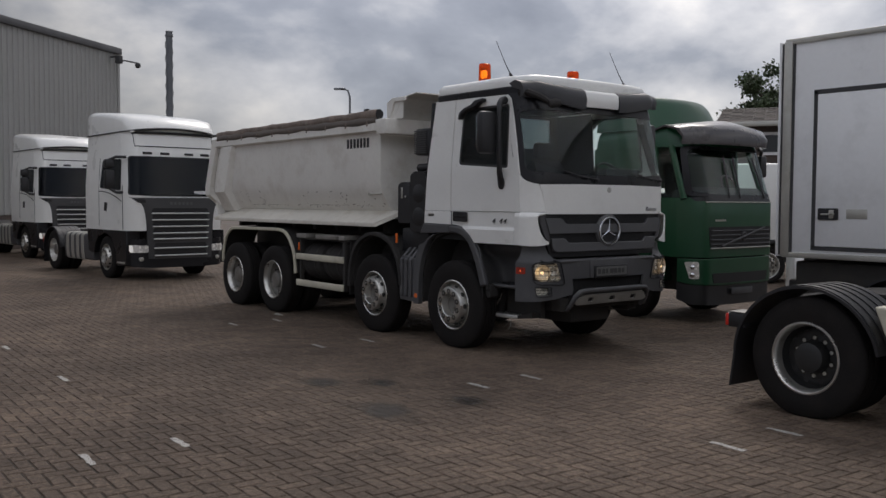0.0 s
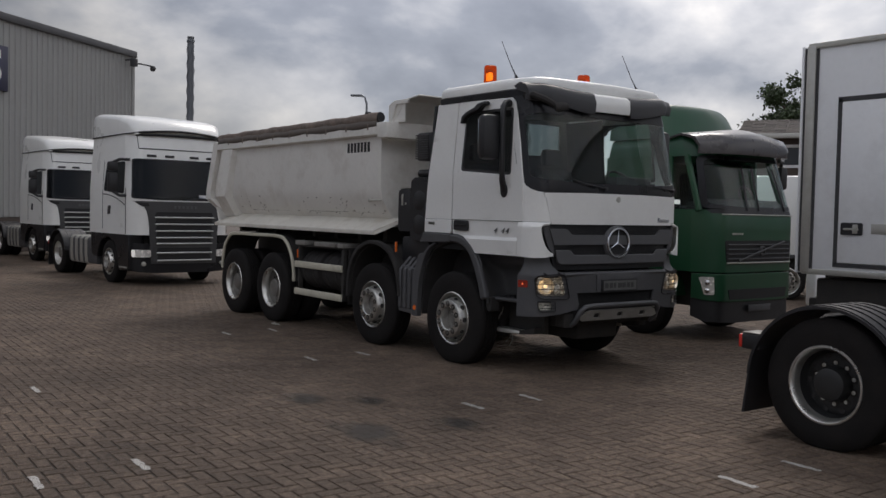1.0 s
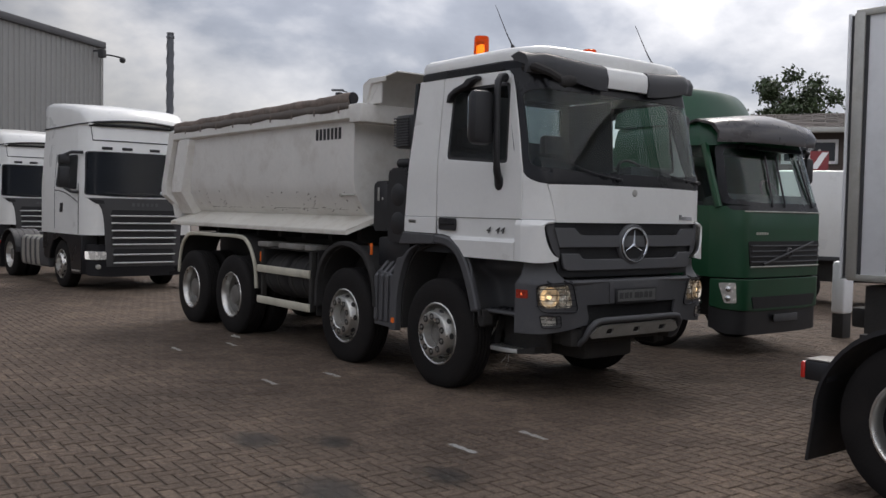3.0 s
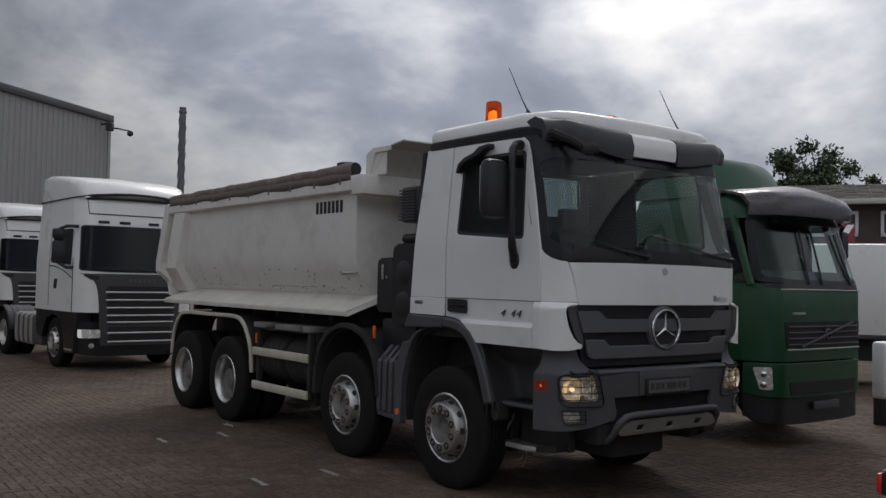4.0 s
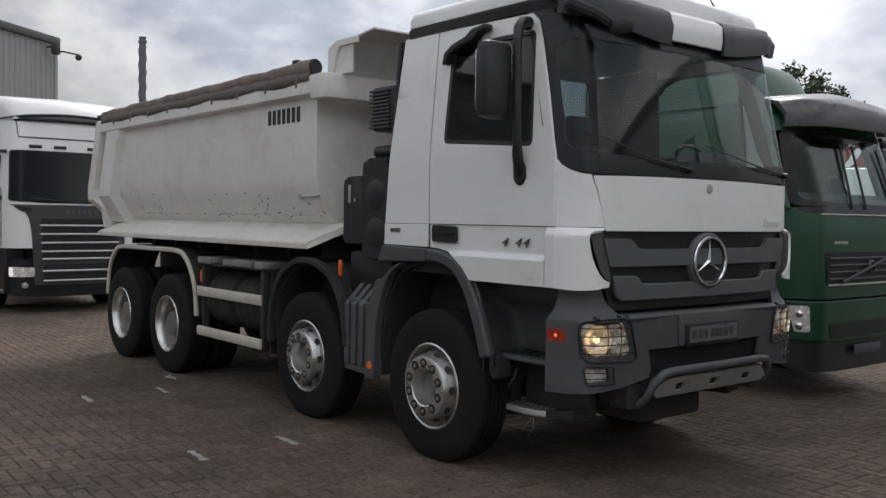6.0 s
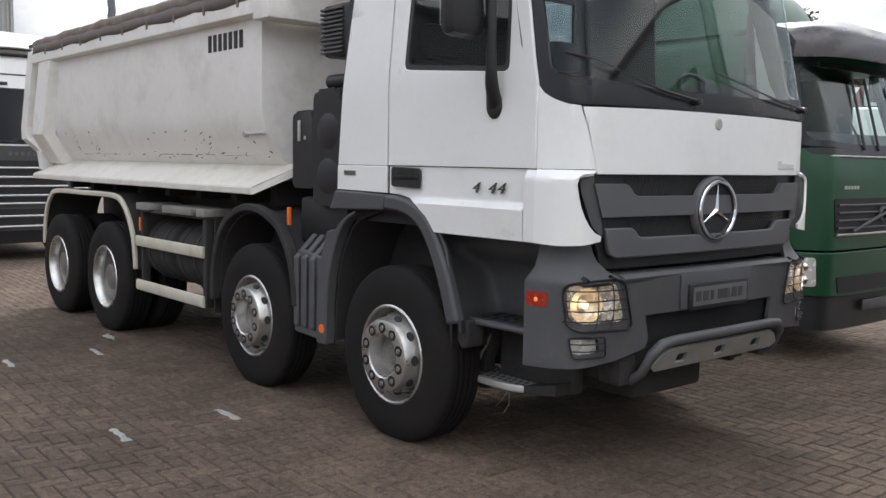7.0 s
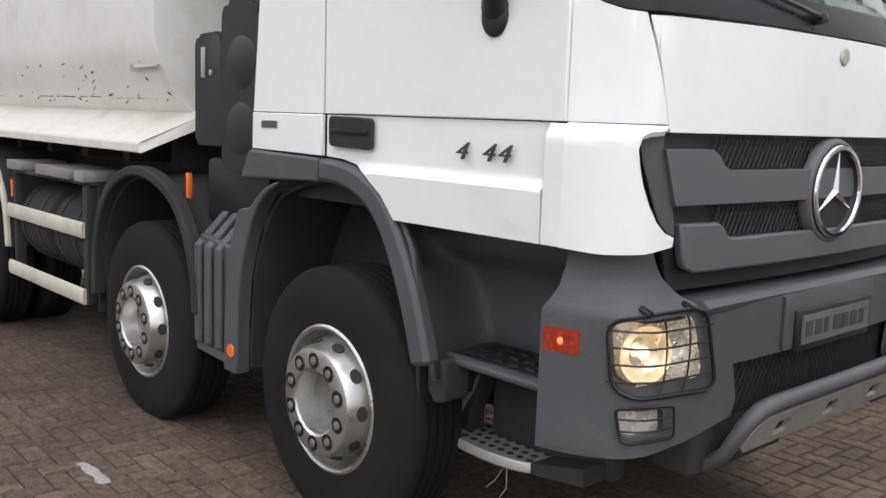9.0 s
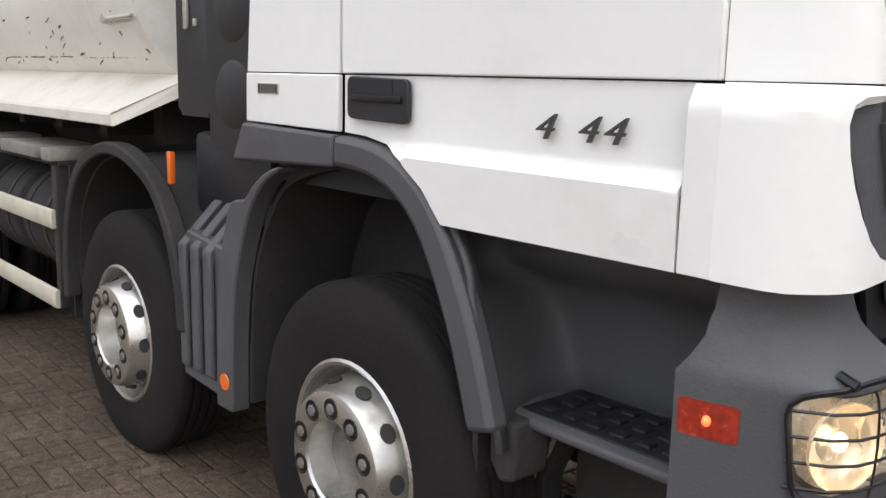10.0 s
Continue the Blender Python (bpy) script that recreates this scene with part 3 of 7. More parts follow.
# ---- the ground ----
# The plan's x runs ahead of the tipper, y to its left, from the ground under its first axle.
ground = thing("ground", Matrix(), "yard of brown herringbone pavers reaching to the horizon", "ground", kind="structure")
bm = B()
box(bm, -700, 700, -700, 700, -0.4, -0.012)
part("paving", bm, M["far_paving"], ground)


# ---- the tipper truck ----
def hw(z):
    return 1.2 if z < 2.35 else 1.2 - 0.08 * (z - 2.35)


def fx(z):
    return 1.585 if z < 2.2 else 1.585 - 0.26 * (z - 2.2)


def cab_front(y, z):
    a = min(abs(y) * 1.2 / hw(z), 1.2)
    return fx(z) - 0.08 * (a / 1.03) ** 2 - (0.33 * ((a - 1.0) / 0.2) ** 2.2 if a > 1.0 else 0)


def bumper_front(y, z):
    a = min(abs(y), 1.205)
    low = 1.63 - 0.05 * (a / 0.9) ** 2 - (0.50 * ((a - 0.95) / 0.27) ** 4 if a > 0.95 else 0)
    if z < 1.19:
        return low
    k = 1 - (1 - min((z - 1.19) / 0.17, 1)) ** 2.2
    return low * (1 - k) + (cab_front(y, 1.5) - 0.07) * k


def on_front(off=0.0):
    return lambda u, v: Vector((cab_front(u, v) + off, u, v))


def on_bumper(off=0.0):
    return lambda u, v: Vector((bumper_front(u, v) + off, u, v))


def on_side(s, off=0.0):
    return lambda u, v: Vector((u, s * (hw(v) + (off(v) if callable(off) else off)), v))


def both(pts):
    """A right half outline (y below 0, from top to bottom) made whole by mirroring."""
    return list(pts) + [(-u, v) for u, v in reversed(pts)]


def flare(v):
    """How far the lower door panel stands out."""
    if v > 1.612:
        return -0.012
    if v > 1.578:
        return -0.012 + 0.066 * (1.612 - v) / 0.034
    return 0.054 - 0.016 * (1.578 - v) / 0.18


def build_cab(t):
    for s in (-1, 1):
        # the door, with its window
        outer = [(-0.03, 1.8105), (1.19, 1.8105), (1.19, 2.28), (1.10, 2.7), (1.0, 3.1), (0.955, 3.235), (0.90, 3.285), (-0.03, 3.305)]
        win = rounded([(0.105, 2.425), (0.99, 2.355), (0.945, 3.165), (0.125, 3.165)], 0.05)
        door = part("door", sheet(B(), outer, on_side(s), [win], 0.2, 0.12, 0.02), M["white"], t, "white cab door with dark glass", bevel=0.004)
        low = [(-0.03, 1.628), (0.07, 1.622), (0.17, 1.604), (0.27, 1.563), (0.36, 1.495), (0.433, 1.402), (1.134, 1.402), (1.134, 1.806), (-0.03, 1.806)]
        part("lower_panel", sheet(B(), low[::-1], lambda u, v: Vector((u, s * (hw(v) - 0.012 + (flare(v) + 0.012) * max(0.0, min(1.0, (u - 0.15) / 0.14))), v)), (), 0.05, 0.0085, 0.02), M["white"], door, bevel=0.004)
        rim_in = rounded([(0.135, 2.455), (0.962, 2.388), (0.92, 3.138), (0.155, 3.138)], 0.04)
        part("window_frame", sheet(B(), win, on_side(s, -0.004), [rim_in], 0.2, 0.15, 0.02), M["black"], door)
        pane = part("window", sheet(B(), rim_in, on_side(s, -0.014), (), 0.3, 0.2, 0.005), M["glass_dark"], door)
        pane.visible_shadow = False
        # handle: a recessed plate with a grip
        h = B()
        y0 = hw(1.75) + 0.006
        prism(h, rounded([(0.012, 1.675), (0.282, 1.668), (0.282, 1.797), (0.012, 1.803)], 0.025), "y", s * (y0 - 0.01), s * (y0 + 0.012))
        handle = part("handle", h, M["black"], door, bevel=0.003)
        h = B()
        box(h, 0.04, 0.26, min(s * (y0 + 0.012), s * (y0 + 0.032)), max(s * (y0 + 0.012), s * (y0 + 0.032)), 1.728, 1.748, 0.006)
        h2 = B()
        box(h2, 0.09, 0.22, min(s * (y0 + 0.011), s * (y0 + 0.0145)), max(s * (y0 + 0.011), s * (y0 + 0.0145)), 1.75, 1.795)
        part("grip", h, M["gloss_black"], door)
        part("grip_recess", h2, M["near_black"], door)
        # rear quarter panel
        q = [(-0.62, 1.8105), (-0.042, 1.8105), (-0.042, 3.305), (-0.475, 3.305)]
        quarter = part("quarter_panel", sheet(B(), q, on_side(s), (), 0.2, 0.12, 0.02), M["white"], t, bevel=0.005)
        q = [(-0.625, 1.635), (-0.042, 1.628), (-0.042, 1.806), (-0.62, 1.806)]
        part("lower_panel", sheet(B(), q, on_side(s, 0.006), (), 0.2, 0.1, 0.02), M["white"], quarter, bevel=0.004)
        b = B()
        yb = s * (hw(1.75) + 0.012)
        for k in range(6):
            box(b, -0.53 + k * 0.022, -0.515 + k * 0.022, min(yb, yb - s * 0.008), max(yb, yb - s * 0.008), 1.738, 1.768)
        box(b, -0.535, -0.395, min(yb, yb - s * 0.012), max(yb, yb - s * 0.012), 1.735, 1.771)
        part("badge", b, M["alu"], quarter)
        # rounded corner panels beside the front flap
        c = [(s * u, v) for u, v in ((-1.187, 2.315), (-1.184, 2.27), (-1.174, 2.225), (-1.152, 2.187), (-1.115, 2.164), (-1.075, 2.157), (-1.030, 1.98), (-0.986, 1.8105), (-1.187, 1.8105))]
        part("corner_panel", sheet(B(), c, on_front(), (), 0.02, 0.1, 0.02), M["white"], t, bevel=0.003)
        c = [(s * u, v) for u, v in ((-1.188, 1.808), (-0.984, 1.806), (-0.995, 1.790), (-1.048, 1.785), (-1.064, 1.770), (-1.066, 1.73), (-1.06, 1.67), (-1.048, 1.61), (-1.028, 1.55), (-1.0, 1.50), (-0.963, 1.464), (-0.92, 1.445), (-0.925, 1.415), (-1.03, 1.398), (-1.12, 1.393), (-1.188, 1.402))]
        part("corner_cover", sheet(B(), c, lambda u, v: Vector((cab_front(u, v) + 0.006 + 0.03 * min(1, (1.81 - v) / 0.035), u * (1 + 0.052 * min(1, (1.81 - v) / 0.05)), v)), (), 0.02, 0.025, 0.02), M["white"], t, bevel=0.006)
        c = [(1.140, 1.402), (1.232, 1.402), (1.232, 1.80), (1.205, 1.806), (1.140, 1.806)]
        part("cover_side", sheet(B(), c, on_side(s, lambda v: 0.050 * min(1, (1.81 - v) / 0.05)), (), 0.04, 0.02, 0.02), M["white"], t, bevel=0.004)
    # the white front flap
    hood = [(-1.066, 2.150), (-1.028, 2.0), (-0.984, 1.8105), (-0.976, 1.785), (0.976, 1.785), (0.984, 1.8105), (1.028, 2.0), (1.066, 2.150), (0.5, 2.160), (-0.5, 2.160)]
    flap = part("front_flap", sheet(B(), hood, on_front(), (), 0.06, 0.1, 0.02), M["white"], t, "plain white front flap", bevel=0.004)
    e = B()
    lathe(e, [(0.034, 0.0), (0.036, 0.008), (0.030, 0.014), (0.0, 0.015)], 24, "x", (1.58, 0, 2.095))
    part("badge", e, M["alu"], flap)
    e = B()
    for k, (w, h) in enumerate(((0.05, 0.055), (0.03, 0.035), (0.03, 0.04), (0.03, 0.035), (0.03, 0.035), (0.03, 0.035))):
        u = 0.70 + sum((0.055, 0.035, 0.035, 0.035, 0.035, 0.035)[:k])
        x = cab_front(u, 1.83)
        box(e, x - 0.004, x + 0.008, u, u + w - 0.006, 1.825, 1.825 + h)
    part("name_badge", e, M["chrome"], flap)
    # windscreen and the black field round it
    outer = [(-1.075, 2.163), (-1.115, 2.170), (-1.154, 2.193), (-1.178, 2.230), (-1.188, 2.275), (-1.19, 2.32), (-1.19, 2.5), (-1.155, 2.9), (-1.124, 3.30), (1.124, 3.30),
             (1.155, 2.9), (1.19, 2.5), (1.19, 2.32), (1.188, 2.275), (1.178, 2.230), (1.154, 2.193), (1.115, 2.170), (1.075, 2.163), (0.5, 2.168), (-0.5, 2.168)]
    pane = rounded([(-1.158, 2.32), (-0.6, 2.28), (0.6, 2.28), (1.158, 2.32), (1.10, 3.08), (-1.10, 3.08)], 0.07)
    surround = part("windscreen_surround", sheet(B(), outer, on_front(-0.004), [pane], 0.03, 0.08, 0.02), M["gloss_black"], t)
    g = part("windscreen", sheet(B(), pane, on_front(-0.012), (), 0.03, 0.1, 0.006), M["glass"], t, "clear curved windscreen")
    g.visible_shadow = False
    for y0, y1, z0, z1 in ((-0.22, -1.116, 2.22, 2.445), (1.02, -0.03, 2.235, 2.41)):
        w = B()
        pts = []
        for k in range(9):
            f = k / 8
            y = y0 + (y1 - y0) * f
            z = z0 + (z1 - z0) * (0.62 * f if f < 0.35 else 0.217 + 1.2 * (f - 0.35))
            pts.append((cab_front(y, z) + 0.035, y, z))
        tube(w, pts, [0.010] * 4 + [0.006] * 5, 6)
        lathe(w, [(0.0, 0.05), (0.022, 0.045), (0.024, -0.02), (0.0, -0.02)], 10, "x", (cab_front(y0, z0), y0, z0))
        part("wiper", w, M["black"], t)
    # roof, gutter and sun visor
    plan = [(-0.47, 1.06), (-0.45, 1.10), (-0.40, 1.12), (0.3, 1.12), (0.82, 1.12)]
    plan += [(cab_front(y, 3.38), y) for y in [1.115 - 0.01 * k for k in range(10)] + [1.0, 0.9, 0.7, 0.45, 0.2, 0.0]]
    plan = plan + [(x, -y) for x, y in plan[-2::-1]]

    def rings(levels):
        r = B()
        rows = []
        for f, z in levels:
            rows.append([r.verts.new((0.35 + (x - 0.35) * f, y * f, z)) for x, y in plan])
        n = len(plan)
        for p, q in zip(rows, rows[1:]):
            for i in range(n):
                r.faces.new((p[i], p[(i + 1) % n], q[(i + 1) % n], q[i]))
        r.faces.new(rows[-1])
        r.faces.new(rows[0][::-1])
        return r

    part("roof", rings([(1.0, 3.385), (1.0, 3.45), (0.985, 3.495), (0.955, 3.52), (0.88, 3.533), (0.6, 3.54), (0.3, 3.542)]), M["white"], t, "white cab roof", angle=50)
    part("roof_gutter", rings([(0.995, 3.295), (1.008, 3.30), (1.008, 3.37), (0.99, 3.39)]), M["gloss_black"], t)
    for name, y0, y1, material in (("visor_end", -1.17, -0.29, "visor"), ("visor_middle", -0.286, 0.286, "white"), ("visor_end", 0.29, 1.17, "visor")):
        v = B()
        rows = []
        n = 16
        for k in range(n + 1):
            y = y0 + (y1 - y0) * k / n
            f = abs(y) / 1.16
            x = cab_front(min(abs(y), 1.04), 3.25) + 0.10 - 0.06 * f ** 5
            if name == "visor_middle":
                sec = [(-0.22, 3.37), (-0.08, 3.375), (0.0, 3.33), (0.012, 3.22), (-0.005, 3.155), (-0.025, 3.15), (-0.03, 3.22), (-0.2, 3.3)]
            else:
                e = (f - 0.25) / 0.75
                e = e * e * (3 - 2 * e)
                hi, lo = 3.37 + 0.06 * e, 3.115 + 0.115 * e
                sec = [(-0.20, hi - 0.02), (-0.10, hi + 0.015), (-0.01, hi - 0.02), (0.04, (hi + lo) / 2), (0.015, lo), (-0.02, lo), (-0.01, (hi + lo) / 2 - 0.02), (-0.15, hi - 0.07)]
            rows.append([v.verts.new((x + a, y, z)) for a, z in sec])
        for p, q in zip(rows, rows[1:]):
            for i in range(len(p)):
                v.faces.new((p[i], p[(i + 1) % len(p)], q[(i + 1) % len(p)], q[i]))
        v.faces.new(rows[0])
        v.faces.new(rows[-1][::-1])
        part(name, v, M[material], t, angle=50)
    # mirrors
    for s in (-1, 1):
        m = B()
        y = s * 1.465
        box(m, 0.80, 0.93, min(y - 0.115 * s, y + 0.115 * s), max(y - 0.115 * s, y + 0.115 * s), 2.53, 3.06, 0.055)
        mir = part("mirror", m, M["black"], t, "black wing mirror housing")
        m = B()
        box(m, 0.79, 0.799, y - 0.09, y + 0.09, 2.60, 3.0, 0.004)
        part("mirror_glass", m, M["mirror"], mir)
        m = B()
        tube(m, [(0.89, s * 1.16, 3.21), (0.91, s * 1.25, 3.20), (0.94, s * 1.33, 3.15), (0.95, s * 1.345, 3.06), (0.95, s * 1.345, 2.70), (0.95, s * 1.34, 2.40), (0.93, s * 1.31, 2.29),
                 (0.905, s * 1.25, 2.22), (0.89, s * 1.21, 2.19)], [0.05, 0.045, 0.035, 0.028, 0.028, 0.028, 0.038, 0.048, 0.055], 10)
        part("mirror_arm", m, M["black"], mir, angle=60)
        m = B()
        bmesh.ops.create_uvsphere(m, u_segments=14, v_segments=10, radius=0.072, matrix=Matrix.Translation((0.89, s * 1.205, 2.165)) @ Matrix.Diagonal((0.8, 0.5, 1.05, 1)))
        part("arm_foot", m, M["black"], mir, angle=60)
        d = B()
        brow = [(0.09, 3.02), (0.115, 3.11), (0.20, 3.165), (0.34, 3.205), (0.40, 3.25), (0.54, 3.268), (0.55, 3.225), (0.47, 3.205), (0.42, 3.165), (0.26, 3.13), (0.17, 3.09), (0.135, 3.03)]
        prism(d, brow, "y", s * 1.135, s * 1.215)
        part("window_deflector", d, M["black"], t, bevel=0.012)
    k = B()
    tube(k, [(1.10, -1.12, 3.29), (1.26, -1.10, 3.28), (1.42, -1.02, 3.22), (1.50, -0.92, 3.15), (1.49, -0.88, 3.10)], [0.04, 0.045, 0.04, 0.04, 0.03], 8)
    tube(k, [(1.50, -0.96, 3.14), (1.53, -0.88, 3.15), (1.545, -0.81, 3.155)], [0.045, 0.06, 0.04], 10)
    part("front_mirror", k, M["liner"], t)
    # grille
    back = both([(-1.081, 1.785), (-1.06, 1.65), (-1.01, 1.50), (-0.93, 1.38), (-0.90, 1.25)])
    grille = part("grille", sheet(B(), back, on_front(-0.05), (), 0.06, 0.1, 0.02), M["black"], t, "black grille with grey bars")
    s1 = [(-1.0, 1.733), (-0.94, 1.545), (0.94, 1.545), (1.0, 1.733), (0.775, 1.732), (0.745, 1.715), (0.71, 1.675), (0.673, 1.661), (-0.673, 1.661), (-0.71, 1.675), (-0.745, 1.715), (-0.775, 1.732)]
    s2 = [(-0.912, 1.484), (-0.895, 1.38), (-0.88, 1.335), (-0.83, 1.312), (0.83, 1.312), (0.88, 1.335), (0.895, 1.38), (0.912, 1.484), (0.718, 1.482), (0.69, 1.465), (0.665, 1.435), (0.64, 1.425),
          (-0.64, 1.425), (-0.665, 1.435), (-0.69, 1.465), (-0.718, 1.482)]
    for sl in (s1, s2):
        part("grille_bar", sheet(B(), sl, on_front(0.012), (), 0.06, 0.3, 0.05), M["slat"], grille, "mid grey moulded bar", bevel=0.02)
    for s in (-1, 1):
        c = [(s * u, v) for u, v in ((-1.076, 1.784), (-0.992, 1.788), (-0.992, 1.74), (-0.936, 1.545), (-0.915, 1.44), (-0.955, 1.455), (-0.995, 1.495), (-1.03, 1.575), (-1.06, 1.68))]
        part("grille_side", sheet(B(), c, on_front(-0.008), (), 0.03, 0.06, 0.02), M["grey"], grille, bevel=0.004)
    # mesh behind the bars
    w = B()
    for z0, z1, ym in ((1.665, 1.775, 0.74), (1.43, 1.545, 0.70)):
        for k in range(54):
            y = -ym + 2 * ym * k / 53
            for dy in (-0.03, 0.03):
                tube(w, [(cab_front(y, z0) - 0.03, y - dy, z0), (cab_front(y, z1) - 0.03, y + dy, z1)], 0.003, 4)
    tagged(part("grille_mesh", w, M["near_black"], grille), kind="stuff")
    e = B()
    lathe(e, [(0.15, 0.0), (0.175, 0.02), (0.190, 0.045), (0.186, 0.07), (0.17, 0.075), (0.155, 0.055), (0.0, 0.05)], 48, "x", (1.535, 0, 1.57))
    em = part("emblem", e, M["near_black"], grille, "round chrome emblem")
    e = B()
    lathe(e, [(0.212, 0.02), (0.21, 0.045), (0.20, 0.068), (0.19, 0.074), (0.184, 0.066)], 48, "x", (1.535, 0, 1.57))
    part("emblem_boss", e, M["slat"], grille)
    e = B()
    lathe(e, [(0.178, 0.07), (0.184, 0.08), (0.180, 0.09), (0.166, 0.09), (0.162, 0.08), (0.168, 0.068)], 48, "x", (1.535, 0, 1.57))
    for k in range(3):
        a = radians(90 + 120 * k)
        u, v = math.cos(a), math.sin(a)
        px, pz = -v, u
        c = [e.verts.new((1.535 + 0.072, u * 0.167, 1.57 + v * 0.167)), e.verts.new((1.535 + 0.062, px * 0.014, 1.57 + pz * 0.014)),
             e.verts.new((1.535 + 0.062, -px * 0.014, 1.57 - pz * 0.014)), e.verts.new((1.535 + 0.084, 0, 1.57))]
        e.faces.new((c[0], c[1], c[3]))
        e.faces.new((c[0], c[3], c[2]))
        e.faces.new((c[0], c[2], c[1]))
    part("emblem_ring", e, M["chrome"], em, angle=15)
    # dark inner shell, floor and back wall
    i = B()
    prism(i, [(-1.19, 1.5), (-1.19, 2.35), (-1.115, 3.3), (0.30, 3.3), (0.30, 1.5)], "x", -0.58, -0.54)
    prism(i, [(1.19, 1.5), (1.19, 2.35), (1.115, 3.3), (0.98, 3.3), (0.98, 1.5)], "x", -0.58, -0.54)
    box(i, -0.58, -0.54, 0.30, 0.98, 1.5, 2.74)
    box(i, -0.58, -0.54, 0.30, 0.98, 3.19, 3.3)
    box(i, -0.58, 1.12, -1.1, 1.1, 1.42, 1.5)
    box(i, -0.5, 1.1, -1.05, 1.05, 3.25, 3.29)
    part("cab_lining", i, M["interior"], t)
    i = B()
    box(i, -0.565, -0.555, 0.30, 0.98, 2.74, 3.19)
    g = part("rear_window", i, M["glass_tint"], t, "small tinted rear window")
    g.visible_shadow = False
    for s in (-1, 1):
        ln = [(-0.535, 1.52), (1.1, 1.52), (1.0, 2.33), (0.17 if s > 0 else 0.09, 2.40), (0.17 if s > 0 else 0.09, 3.24), (-0.545, 3.24), (-0.545, 2.6)]
        part("door_lining", sheet(B(), ln, on_side(s, -0.035), (), 0.2, 0.2, 0.012), M["interior"], t)
    i = B()
    prism(i, [(1.0, 1.5), (1.40, 1.5), (1.42, 2.18), (1.30, 2.29), (1.08, 2.24), (1.0, 2.0)], "y", -1.1, 1.1, 0.02)
    prism(i, rounded([(0.98, 2.0), (1.2, 2.2), (1.2, 2.40), (1.05, 2.36)], 0.04), "y", 0.25, 0.85)
    part("dashboard", i, M["interior"], t)
    for y in (-0.6, 0.6):
        i = B()
        prism(i, rounded([(-0.1, 1.75), (0.5, 1.80), (0.5, 1.95), (0.0, 1.92), (-0.18, 2.55), (-0.32, 2.55), (-0.25, 1.8)], 0.06), "y", y - 0.26, y + 0.26, 0.03)
        box(i, -0.34, -0.22, y - 0.16, y + 0.16, 2.58, 2.82, 0.05)
        part("seat", i, M["seat"], t)
    i = B()
    ring = [(0.98 - 0.18 * math.sin(a) * 0.55, 0.55 + 0.22 * math.cos(a), 2.30 + 0.22 * math.sin(a) * 0.8) for a in [2 * math.pi * j / 24 for j in range(25)]]
    tube(i, ring, 0.016, 6)
    tube(i, [(0.98, 0.36, 2.30), (0.98, 0.74, 2.30)], 0.02, 6)
    tube(i, [(0.98, 0.55, 2.3), (1.1, 0.55, 2.12)], 0.03, 6)
    part("steering_wheel", i, M["black"], t)
    # aerials and beacons
    for x, y, lean in ((0.69, -0.88, -0.27), (0.93, 0.86, -0.25)):
        a = B()
        tube(a, [(x, y, 3.50), (x, y, 3.56), (x - 0.02, y, 3.60)], [0.028, 0.024, 0.012], 8)
        tube(a, [(x - 0.02, y, 3.60), (x - 0.02 + lean * 0.3, y, 3.73), (x + lean, y, 4.05)], [0.008, 0.005, 0.003], 6)
        part("aerial", a, M["black"], t)
    for x, y in ((-0.19, -0.54), (0.05, 0.84)):
        a = B()
        lathe(a, [(0.0, 3.52), (0.088, 3.52), (0.09, 3.585), (0.086, 3.60), (0.0, 3.605)], 28, "z", (x, y, 0))
        bc = part("beacon", a, M["beacon_base"], t, "orange warning beacon")
        a = B()
        lathe(a, [(0.083, 3.60), (0.084, 3.615), (0.081, 3.83), (0.074, 3.855), (0.055, 3.865), (0.0, 3.868)], 28, "z", (x, y, 0))
        dome = part("beacon_dome", a, M["beacon_lens"], bc, "clear amber dome")
        dome.visible_shadow = False
        a = B()
        lathe(a, [(0.0, 3.66), (0.026, 3.67), (0.034, 3.71), (0.03, 3.76), (0.0, 3.775)], 16, "z", (x, y, 0))
        part("bulb", a, M["bulb"], dome)
        a = B()
        prism(a, [(x - 0.055, y - 0.03), (x - 0.03, y + 0.055), (x - 0.022, y + 0.05), (x - 0.045, y - 0.035)], "z", 3.63, 3.81)
        part("rotating_reflector", a, M["chrome"], dome)
    # model number on the door
    for s in (-1, 1):
        for txt, x in (("4", 0.725), ("4", 0.85), ("4", 0.92)):
            cu = bpy.data.curves.new("number", "FONT")
            cu.body, cu.size, cu.extrude, cu.shear = txt, 0.08, 0.004, 0.35
            tmp = new("number", cu)
            me = bpy.data.meshes.new_from_object(tmp)
            bpy.data.objects.remove(tmp)
            me.materials.append(M["digit"])
            ob = new("number", me)
            ob.parent = t
            xx = x if s < 0 else x + 0.05
            ob.matrix_basis = Matrix.Translation(PROFILE[0](Vector((xx, s * (hw(1.7) + 0.004), 1.662)))) @ Euler((radians(90), 0, 0 if s < 0 else math.pi)).to_matrix().to_4x4() @ Matrix.Diagonal((1.35, 1, 1, 1))
            tagged(ob, "raised chrome digit")


def lamp_outline(s, pts):
    return [(s * u, v) for u, v in pts]


